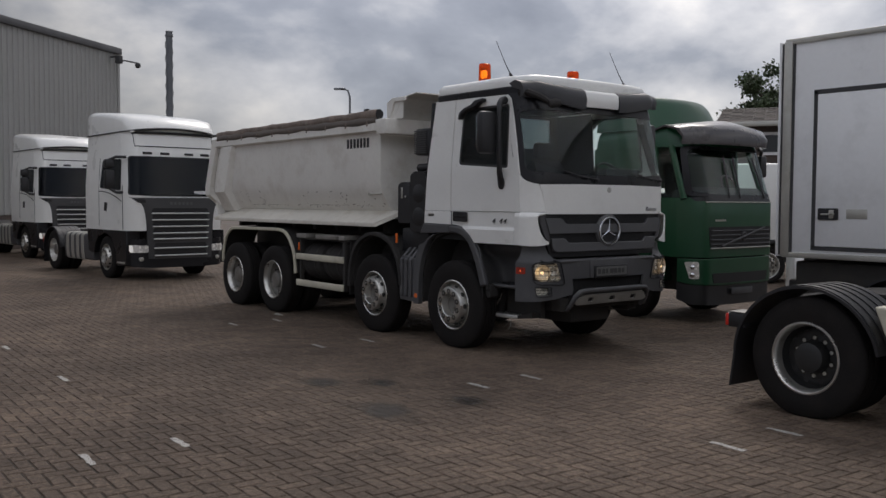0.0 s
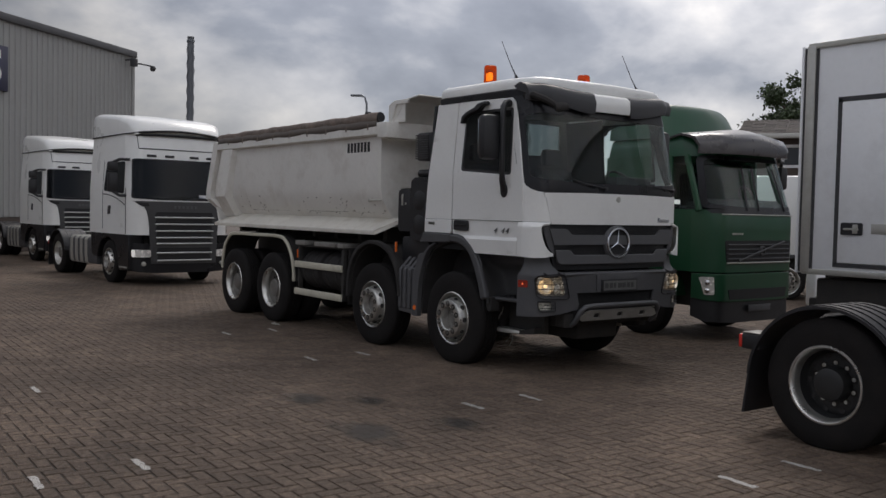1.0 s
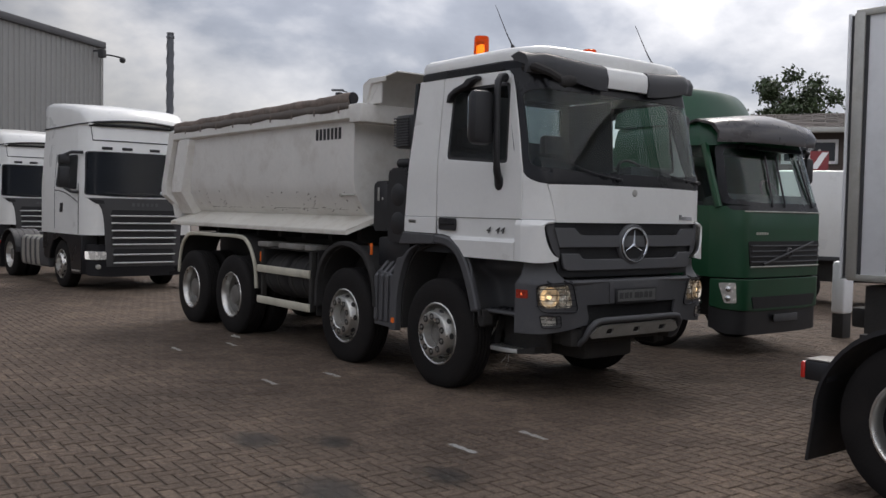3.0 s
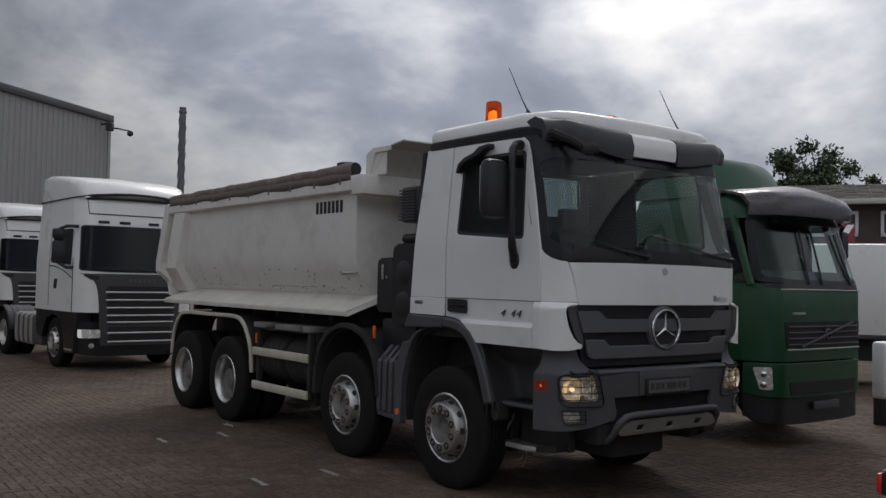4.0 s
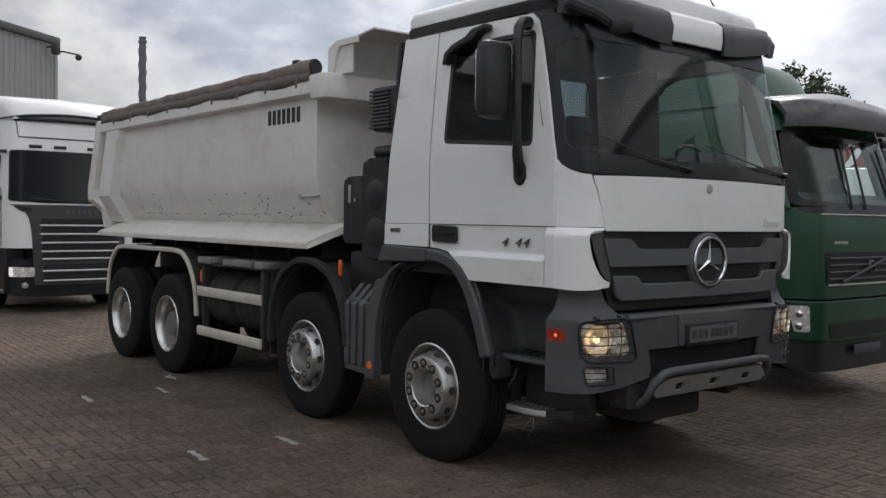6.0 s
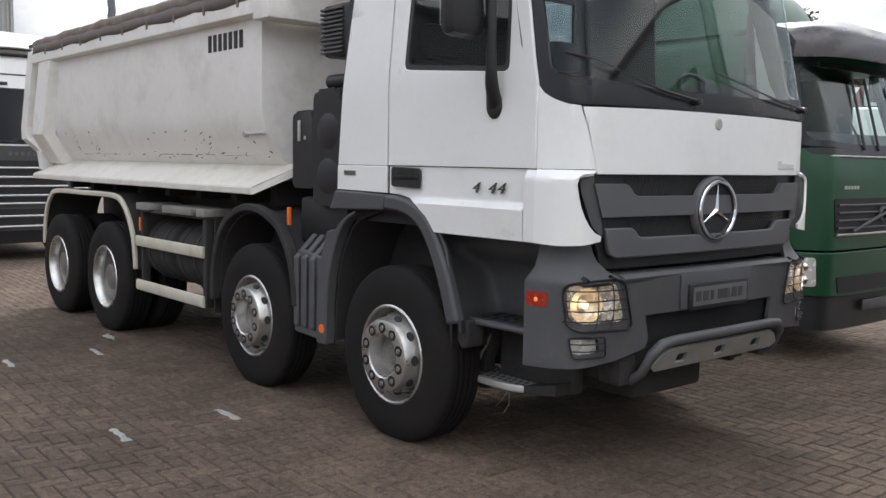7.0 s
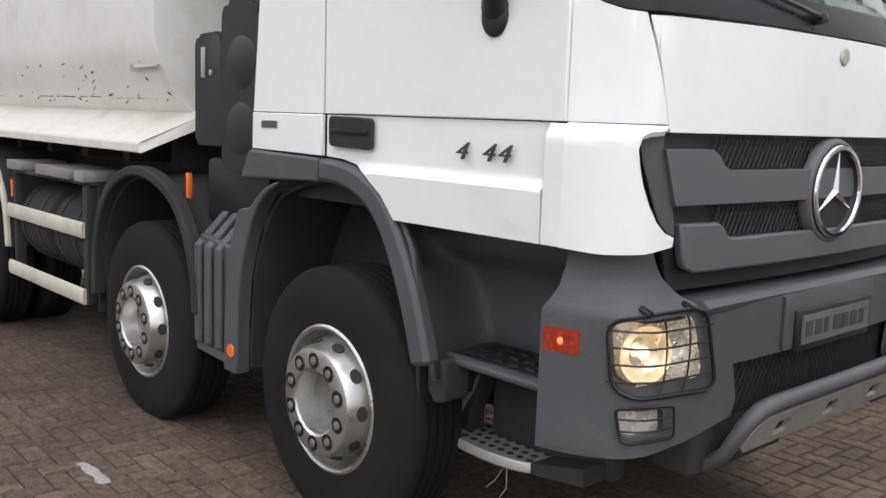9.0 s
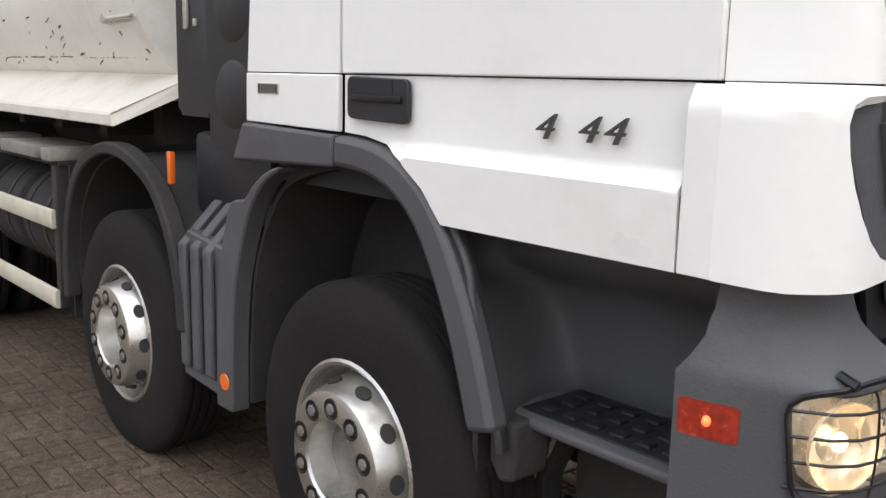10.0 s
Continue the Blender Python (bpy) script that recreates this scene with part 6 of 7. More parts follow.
        # mirrors
        c = B()
        yy = s * 1.47
        box(c, 0.84, 1.02, min(yy - 0.11, yy + 0.11), max(yy - 0.11, yy + 0.11), 2.20, 2.66, 0.05)
        box(c, 0.84, 1.02, min(yy - 0.11, yy + 0.11), max(yy - 0.11, yy + 0.11), 2.70, 2.92, 0.05)
        tube(c, [(0.95, yy, 2.9), (1.05, s * 1.35, 2.97), (1.15, s * 1.15, 2.97)], 0.035, 8)
        tube(c, [(0.95, yy, 2.22), (1.05, s * 1.35, 2.12), (1.12, s * 1.22, 2.12)], 0.035, 8)
        part("mirror", c, M["black"], t)
    # bumper
    bo = both([(-1.235, 1.0), (-1.235, 0.42), (-1.1, 0.33), (-0.7, 0.30)])
    part("bumper", sheet(B(), bo, fr(0.0), (), 0.06, 0.2, 0.04), M["gloss_black"], t, "black lower bumper")
    for s in (-1, 1):
        b = B()
        lathe(b, [(0.0, 0.03), (0.05, 0.02), (0.055, -0.02)], 14, "x", (tractor_front(0.95, 0.52), s * 0.95, 0.52))
        part("fog_lamp", b, M["alu"], t)
    # chassis, tank, rear mudguards, lamps
    b = B()
    for s in (-1, 1):
        box(b, -4.5, 1.2, min(s * 0.36, s * 0.44), max(s * 0.36, s * 0.44), 0.72, 1.0)
    box(b, -0.9, 1.2, -0.85, 0.85, 0.35, 1.25, 0.03)
    for x in (-0.0, -3.7):
        tube(b, [(x, -0.9, 0.5), (x, 0.9, 0.5)], 0.09, 12)
    for x in (-4.4, -2.5, -1.4):
        box(b, x - 0.06, x + 0.06, -0.4, 0.4, 0.74, 0.98)
    part("chassis", b, M["chassis"], t)
    b = B()
    lathe(b, [(0.0, 0.0), (0.42, 0.0), (0.45, 0.03), (0.45, 0.06), (0.1, 0.07), (0.0, 0.07)], 28, "z", (-3.4, 0, 1.03))
    box(b, -3.7, -3.1, -0.45, 0.45, 0.98, 1.04, 0.02)
    part("fifth_wheel", b, M["chassis"], t, "greasy dark coupling plate")
    for s in (-1, 1):
        b = B()
        prism(b, rounded([(s * 0.55, 0.40), (s * 1.2, 0.38), (s * 1.22, 0.60), (s * 1.22, 1.0), (s * 1.16, 1.06), (s * 0.55, 1.06)], 0.06), "x", -2.75, -0.78)
        if ahead:
            # its rear end slants along the mudguard
            prism(b, [(-3.10, 1.06), (-2.76, 1.06), (-2.76, 0.42), (-2.85, 0.42)], "y", s * 1.20, s * 0.60)
        tank = part("fuel_tank", b, M["cream"] if ahead else M["grey"], t, "large fuel tank with pale straps", bevel=0.02)
        for x in (-2.6, -2.25, -1.9, -1.55):
            b = B()
            prism(b, rounded([(s * 0.55, 0.39), (s * 1.21, 0.365), (s * 1.235, 0.60), (s * 1.235, 1.01), (s * 1.17, 1.075), (s * 0.55, 1.075)], 0.06), "x", x, x + 0.16)
            part("strap", b, M["alu"], tank)
        b = B()
        arc_band(b, -3.7, 0.50, 0.665, 0.69, 12, 178, s * 1.24 if s > 0 else -1.24, s * 0.60 if s > 0 else -0.60, 24)
        mg = part("mudguard", b, M["black"], t, "black rounded mudguard with ridges")
        for k in range(5):
            b = B()
            yy = s * (0.68 + 0.125 * k)
            arc_band(b, -3.7, 0.50, 0.688, 0.70, 20, 165, yy - 0.035, yy + 0.035, 20)
            part("ridge", b, M["black"], mg)
        b = B()
        prism(b, [(-4.385, 0.60), (-4.365, 0.60), (-4.42, 0.17), (-4.44, 0.17)], "y", s * 1.22, s * 0.62)
        part("mud_flap", b, M["black"], mg)
        b = B()
        box(b, -4.48, -4.30, min(s * 0.85, s * 1.2), max(s * 0.85, s * 1.2), 0.735, 0.875, 0.015)
        lampx = part("tail_lamp", b, M["black"], t)
        b = B()
        box(b, -4.505, -4.47, min(s * 0.87, s * 1.205), max(s * 0.87, s * 1.205), 0.745, 0.865, 0.012)
        part("lens", b, M["red_lens"], lampx, "red tail lamp lens")
        b = B()
        box(b, -4.47, -4.28, min(s * 0.98, s * 1.2), max(s * 0.98, s * 1.2), 0.877, 0.889, 0.004)
        part("tail_plate", b, M["skid"], lampx)
        wheel(t, 0.0, s * 1.2, s, 0.50, True, metal="steel", n=32)
        wheel(t, -3.7, s * 1.2, s, 0.52, False, True, metal="disc" if ahead else "steel", n=40)
    PROFILE[0] = None
    return t


M["bulb_white"] = mat("lit_day_lamp", (0.9, 0.9, 0.88), 0.3, var=0.0, bump=0.0, emit=(1, 0.97, 0.9), emit_strength=0.25)
build_tractor(SIZE @ pose(-13.35, -0.08, 0, 0, 0, 3.2), "white tractor unit with silver grille behind the tipper")
build_tractor(SIZE @ pose(-22.6, 0.34, 0, 0, 0, 3.6), "white tractor unit parked last in the row by the hall")
build_tractor(SIZE @ pose(8.565, 0.0, 0), "tractor unit with black rear mudguards ahead of the tipper", True)


# ---- the green truck ----
def green_front(y, z):
    a = min(abs(y) / 1.2, 1.0)
    x = 1.42 if z < 1.85 else 1.42 - 0.34 * (z - 1.85)
    return x - 0.06 * a ** 2 - (0.38 * ((a - 0.70) / 0.30) ** 2.2 if a > 0.70 else 0)


def build_green(m):
    PROFILE[0] = lambda p: Vector((p.x, p.y * 0.92, p.z + 0.08 * max(0, min(1, (1.9 - p.z) / 0.5))))
    t = thing("green_truck", m, "dark green truck with smoked sun visor beside the tipper", "truck", "parked trucks")
    fr = lambda off=0.0: (lambda u, v: Vector((green_front(u, v) + off, u, v)))
    half = lambda z: 1.2 if z < 2 else 1.2 - 0.06 * (z - 2)
    back = lambda z: -0.75
    part("lower_cab", hull([0.95, 1.3, 1.6, 1.85, 1.95], green_front, half, back), M["green"], t, "green lower cab", angle=40)
    part("cab_top", hull([2.74, 2.85, 3.0, 3.08], green_front, half, back, [1, 1, 0.98, 0.93]), M["green"], t, "green cab roof", angle=45)
    for s in (-1, 1):
        p = B()
        pts = [(green_front(1.13, z), s * (half(z) - 0.05), z) for z in (1.93, 2.2, 2.5, 2.76)]
        tube(p, [(x - 0.02, y, z) for x, y, z in pts], 0.05, 8)
        part("pillar", p, M["green"], t)
        p = B()
        prism(p, [(-0.75, 1.93), (0.60, 1.93), (0.56, 2.76), (-0.75, 2.76)], "y", s * 1.17, s * 1.12)
        part("side_panel", p, M["green"], t)
        win = [(0.61, 1.96), (1.02, 1.96), (0.80, 2.73), (0.57, 2.73)]
        g = part("side_window", sheet(B(), win, lambda u, v: Vector((u, s * (half(v) - 0.02), v)), (), 0.4, 0.3, 0.004), M["glass"], t)
        g.visible_shadow = False
        if s > 0:
            p = B()
            box(p, 0.84, 0.98, 1.26, 1.46, 2.30, 2.68, 0.05)
            tube(p, [(0.9, 1.34, 2.66), (0.98, 1.26, 2.74), (1.0, 1.12, 2.76)], 0.03, 8)
            tube(p, [(0.9, 1.36, 2.32), (0.96, 1.30, 2.16), (1.02, 1.16, 2.06)], 0.025, 8)
            part("mirror", p, M["black"], t)
        hlp = rounded([(s * -1.15, 0.88), (s * -1.03, 0.885), (s * -1.02, 0.62), (s * -1.11, 0.62)], 0.025)
        hl = part("headlight", sheet(B(), hlp, fr(0.02), (), 0.03, 0.1, 0.02), M["lamp_bowl"], t, "upright clear headlight")
        for z in (0.80, 0.68):
            p = B()
            bmesh.ops.create_uvsphere(p, u_segments=12, v_segments=8, radius=0.045, matrix=Matrix.Translation(fr(0.005)(s * -1.08, z)))
            part("reflector_bowl", p, M["chrome"], hl)
        wheel(t, 0.0, s * 1.08, s, 0.48, True, metal="steel", n=28)
        wheel(t, -4.2, s * 1.08, s, 0.48, False, True, metal="steel", n=28)
        p = B()
        arc_band(p, 0.0, 0.5, 0.58, 0.64, 5, 175, s * 1.19 if s > 0 else -1.19, s * 0.7 if s > 0 else -0.7, 18)
        part("wheel_arch", p, M["green"], t)
    back_wall = B()
    prism(back_wall, [(-0.75, 1.93), (-0.70, 1.93), (-0.70, 2.76), (-0.75, 2.76)], "y", -1.14, -0.2)
    prism(back_wall, [(-0.75, 1.93), (-0.70, 1.93), (-0.70, 2.76), (-0.75, 2.76)], "y", 0.9, 1.14)
    prism(back_wall, [(-0.75, 1.93), (-0.70, 1.93), (-0.70, 2.05), (-0.75, 2.05)], "y", -0.2, 0.9)
    prism(back_wall, [(-0.75, 2.13), (-0.70, 2.13), (-0.70, 2.76), (-0.75, 2.76)], "y", -0.2, 0.9)
    part("rear_wall", back_wall, M["green"], t)
    ws = rounded([(-1.12, 1.99), (-0.5, 1.955), (0.5, 1.955), (1.12, 1.99), (1.06, 2.74), (-1.06, 2.74)], 0.08)
    g = part("windscreen", sheet(B(), ws, fr(0.0), (), 0.06, 0.15, 0.005), M["glass"], t, "clear curved windscreen")
    g.visible_shadow = False
    inner = rounded([(-1.07, 2.03), (-0.5, 1.995), (0.5, 1.995), (1.07, 2.03), (1.01, 2.70), (-1.01, 2.70)], 0.08)
    part("windscreen_seal", sheet(B(), rounded([(-1.135, 1.975), (-0.5, 1.94), (0.5, 1.94), (1.135, 1.975), (1.07, 2.755), (-1.07, 2.755)], 0.08), fr(0.006), [inner], 0.06, 0.15, 0.008), M["gloss_black"], t)
    for y0, y1, z1 in ((-0.35, -0.25, 2.62), (-0.05, 0.02, 2.62), (0.70, 0.62, 2.6)):
        p = B()
        tube(p, [(green_front(y0, 1.96) + 0.02, y0, 1.95), (green_front(y1, z1) + 0.03, y1, z1)], 0.014, 6)
        part("wiper", p, M["black"], t)
    cowl = rounded([(-1.10, 1.955), (1.10, 1.955), (1.06, 1.895), (-1.06, 1.895)], 0.02)
    part("wiper_cowl", sheet(B(), cowl, fr(0.005), (), 0.05, 0.1, 0.01), M["gloss_black"], t)
    # smoked visor
    v = B()
    rows = []
    for k in range(21):
        y = -1.17 + 2.27 * k / 20
        a = abs(y) / 1.17
        x = green_front(min(abs(y), 1.05), 2.8) + 0.28 - 0.16 * a ** 4
        lift = 0.05 * math.cos(y * 2.2)
        sec = [(-0.62, 3.06 + lift), (-0.35, 3.13 + lift), (-0.08, 3.05 + lift * 0.5), (0.02, 2.90), (0.0, 2.77), (-0.02, 2.77), (-0.01, 2.88), (-0.12, 3.0), (-0.36, 3.06), (-0.6, 3.0)]
        rows.append([v.verts.new((x + p0, y, z)) for p0, z in sec])
    for p0, q0 in zip(rows, rows[1:]):
        for i in range(len(p0)):
            v.faces.new((p0[i], p0[(i + 1) % len(p0)], q0[(i + 1) % len(p0)], q0[i]))
    v.faces.new(rows[0])
    v.faces.new(rows[-1][::-1])
    part("sun_visor", v, M["smoke"], t, "shiny smoked plastic sun visor", angle=50)
    dome = [(3.04, 1.0), (3.14, 1.0), (3.26, 0.998), (3.36, 0.99), (3.44, 0.975), (3.50, 0.95), (3.545, 0.91), (3.575, 0.86), (3.595, 0.79), (3.605, 0.70), (3.61, 0.5)]
    part("roof_deflector", hull([z for z, f in dome], lambda y, z: 0.46 - 0.5 * (z - 3.04) - 0.16 * abs(y) ** 3, lambda z: 1.13 - 0.10 * (z - 3.04), lambda z: -0.78,
                                [f for z, f in dome]), M["green"], t, "green domed roof air deflector", angle=60)
    gp = rounded([(-0.90, 1.425), (0.90, 1.425), (0.86, 1.10), (-0.86, 1.10)], 0.04)
    gr = part("grille", sheet(B(), gp, fr(0.008), (), 0.1, 0.2, 0.02), M["near_black"], t, "dark grille with a slanting bar")
    for z in (1.36, 1.29, 1.22, 1.15):
        p = B()
        tube(p, [(green_front(y, z) + 0.02, y, z) for y in (-0.85, -0.4, 0, 0.4, 0.85)], 0.012, 6)
        part("grille_bar", p, M["grey"], gr)
    p = B()
    tube(p, [(green_front(0, 1.2) + 0.03, -0.62, 1.12), (green_front(0, 1.2) + 0.04, 0, 1.27), (green_front(0, 1.2) + 0.03, 0.62, 1.41)], 0.016, 6)
    lathe(p, [(0.05, 0.0), (0.075, 0.01), (0.075, 0.03), (0.05, 0.04)], 20, "x", (green_front(0, 1.27) + 0.01, 0, 1.27))
    part("emblem_bar", p, M["grey"], gr)
    p = B()
    tube(p, [(green_front(y, 1.09) + 0.02, y, 1.09) for y in (-0.86, -0.4, 0, 0.4, 0.86)], 0.012, 6)
    tube(p, [(green_front(y, 1.87) + 0.012, y, 1.88 - 0.0 * y) for y in [-0.95 + 1.9 * k / 10 for k in range(11)]], 0.012, 6)
    part("chrome_strip", p, M["alu"], t)
    for k in range(5):
        p = B()
        y = -0.74 + 0.055 * k
        x = green_front(y, 1.54)
        box(p, x, x + 0.012, y, y + 0.04, 1.525, 1.56)
        part("maker_mark", p, M["alu"], t)
    bo = both([(-1.19, 0.93), (-1.19, 0.57), (-1.1, 0.53), (-0.6, 0.51)])
    bump = part("bumper", sheet(B(), bo, fr(0.0), (), 0.05, 0.2, 0.05), M["green"], t, "green bumper", bevel=0.01)
    bo = both([(-1.18, 0.565), (-1.18, 0.30), (-1.08, 0.22), (-0.6, 0.20)])
    part("bumper_skirt", sheet(B(), bo, fr(-0.03), (), 0.05, 0.2, 0.05), M["black"], bump, "black lower bumper skirt")
    lo = rounded([(-0.80, 0.70), (0.80, 0.70), (0.76, 0.55), (-0.76, 0.55)], 0.03)
    part("intake", sheet(B(), lo, fr(0.008), (), 0.1, 0.2, 0.02), M["near_black"], bump)
    p = B()
    box(p, green_front(0, 0.5) + 0.004, green_front(0, 0.5) + 0.02, -0.3, 0.3, 0.36, 0.46, 0.005)
    part("plate_holder", p, M["grey"], bump)
    p = B()
    for s in (-1, 1):
        box(p, -5.5, 1.1, min(s * 0.36, s * 0.44), max(s * 0.36, s * 0.44), 0.7, 0.95)
    box(p, -0.6, 1.15, -0.8, 0.8, 0.4, 0.95, 0.03)
    box(p, 1.0, 1.3, -0.85, 0.85, 0.93, 1.08)
    for x in (0, -4.2):
        tube(p, [(x, -0.9, 0.48), (x, 0.9, 0.48)], 0.08, 10)
    part("chassis", p, M["chassis"], t)
    p = B()
    prism(p, [(0.75, 1.9), (1.2, 1.9), (1.22, 2.0), (1.02, 2.12), (0.78, 2.05)], "y", -1.05, 1.05, 0.02)
    part("dashboard", p, M["interior"], t)
    for y in (-0.55, 0.55):
        p = B()
        prism(p, rounded([(-0.2, 1.9), (0.3, 1.9), (0.3, 2.02), (-0.1, 2.0), (-0.25, 2.55), (-0.38, 2.55), (-0.34, 1.95)], 0.05), "y", y - 0.24, y + 0.24, 0.03)
        part("seat", p, M["seat"], t)
    p = B()
    ring = [(0.80 - 0.08 * math.sin(a), 0.55 + 0.2 * math.cos(a), 2.16 + 0.17 * math.sin(a)) for a in [2 * math.pi * j / 20 for j in range(21)]]
    tube(p, ring, 0.014, 6)
    part("steering_wheel", p, M["black"], t)
    PROFILE[0] = None
    return t


build_green(SIZE @ pose(-0.82, 4.17, 0))


# ---- the box truck ----
def build_box_truck(m):
    """x ahead from the box's rear end, y to its left from its right face."""
    PROFILE[0] = lambda p: Vector((p.x, p.y, 0.95 * p.z + 0.108))
    t = thing("box_truck", m, "box truck with plain pale grey insulated body", "truck", "parked trucks")
    b = B()
    box(b, 0.05, 6.2, 0.0, 2.5, 1.17, 3.98, 0.02)
    body = part("box_body", b, M["box"], t, "pale grey panelled box")
    b = B()
    box(b, 0.0, 6.25, -0.025, 0.06, 3.96, 4.03, 0.008)
    part("edge_rail", b, M["alu"], body)
    b = B()
    box(b, 0.0, 6.25, -0.02, 0.05, 1.13, 1.20, 0.008)
    part("edge_rail", b, M["alu"], body)
    b = B()
    box(b, -0.015, 0.10, -0.03, 0.10, 1.15, 4.0, 0.012)
    post = part("corner_post", b, M["alu"], body, "pale corner post with hinges")
    b = B()
    box(b, 0.10, 0.135, -0.012, 0.02, 1.2, 3.97)
    part("post_groove", b, M["seal"], post)
    # side door: seal frame, panel, latch, plate
    b = B()
    prism(b, [(0.40, 1.27), (0.45, 1.27), (0.45, 3.31), (0.40, 3.31)], "y", -0.012, 0.02)
    prism(b, [(0.40, 3.27), (1.60, 3.27), (1.60, 3.33), (0.40, 3.33)], "y", -0.012, 0.02)
    prism(b, [(0.40, 1.24), (1.60, 1.24), (1.60, 1.29), (0.40, 1.29)], "y", -0.012, 0.02)
    prism(b, [(1.55, 1.27), (1.60, 1.27), (1.60, 3.31), (1.55, 3.31)], "y", -0.012, 0.02)
    part("door_seal", b, M["seal"], body)
    b = B()
    box(b, 0.455, 1.545, -0.022, 0.02, 1.295, 3.265, 0.008)
    door = part("side_door", b, M["box"], body)
    b = B()
    prism(b, rounded([(0.50, 1.64), (0.76, 1.64), (0.76, 1.79), (0.50, 1.79)], 0.02), "y", -0.04, -0.01)
    latch = part("latch", b, M["black"], door, "black recessed door latch")
    b = B()
    box(b, 0.54, 0.72, -0.055, -0.04, 1.70, 1.725, 0.005)
    box(b, 0.65, 0.71, -0.055, -0.04, 1.66, 1.77, 0.005)
    part("lever", b, M["alu"], latch)
    b = B()
    box(b, 0.86, 1.12, -0.028, -0.02, 1.66, 1.78, 0.003)
    part("plate", b, M["alu"], door)
    b = B()
    box(b, -0.055, -0.02, 0.0, 2.4, 1.16, 3.98)
    part("rear_seal", b, M["seal"], body)
    b = B()
    box(b, -0.085, -0.055, -0.02, 2.42, 1.14, 4.0, 0.006)
    part("rear_door", b, M["box"], body)
    b = B()
    box(b, -0.28, -0.10, 0.62, 2.4, 0.55, 0.78, 0.03)
    part("underrun_bar", b, M["chassis"], t)
    b = B()
    for y in (0.85, 1.65):
        box(b, 0.0, 8.2, y - 0.05, y + 0.05, 0.8, 1.14)
    # the first, large block is added to darken the underside and stop light
    box(b, 0.12, 3.4, 0.12, 2.35, 0.36, 1.08, 0.03)
    box(b, 6.4, 7.8, 0.2, 2.3, 0.5, 1.2, 0.05)
    part("chassis", b, M["chassis"], t)
    c = B()
    box(c, 6.45, 8.3, 0.05, 2.45, 1.0, 2.9, 0.12)
    part("cab", c, M["white"], t)
    for x in (1.9, 7.2):
        wheel(t, x, 0.06, -1, 0.5, False, True, n=28)
        wheel(t, x, 2.44, 1, 0.5, False, True, n=28)
    b = B()
    box(b, -0.06, -0.02, 0.66, 0.95, 0.62, 0.72, 0.01)
    part("tail_lamp", b, M["red_lens"], t)
    PROFILE[0] = None
    return t


build_box_truck(SIZE @ pose(2.55, 2.15, 0))


def build_block(m):
    t = thing("barrier_block", m, "rounded white upright block beyond the green truck", "block")
    b = B()
    box(b, -0.09, 0.12, -0.14, 0.14, 0.34, 1.10, 0.05)
    part("shell", b, M["box"], t, bevel=0.01)
    # dark base added to carry the block, coloured as the shadow below it
    b = B()
    box(b, -0.07, 0.10, -0.11, 0.11, 0.0, 0.35, 0.01)
    part("foot", b, M["chassis"], t)


build_block(pose(0.10, 6.1, 0))


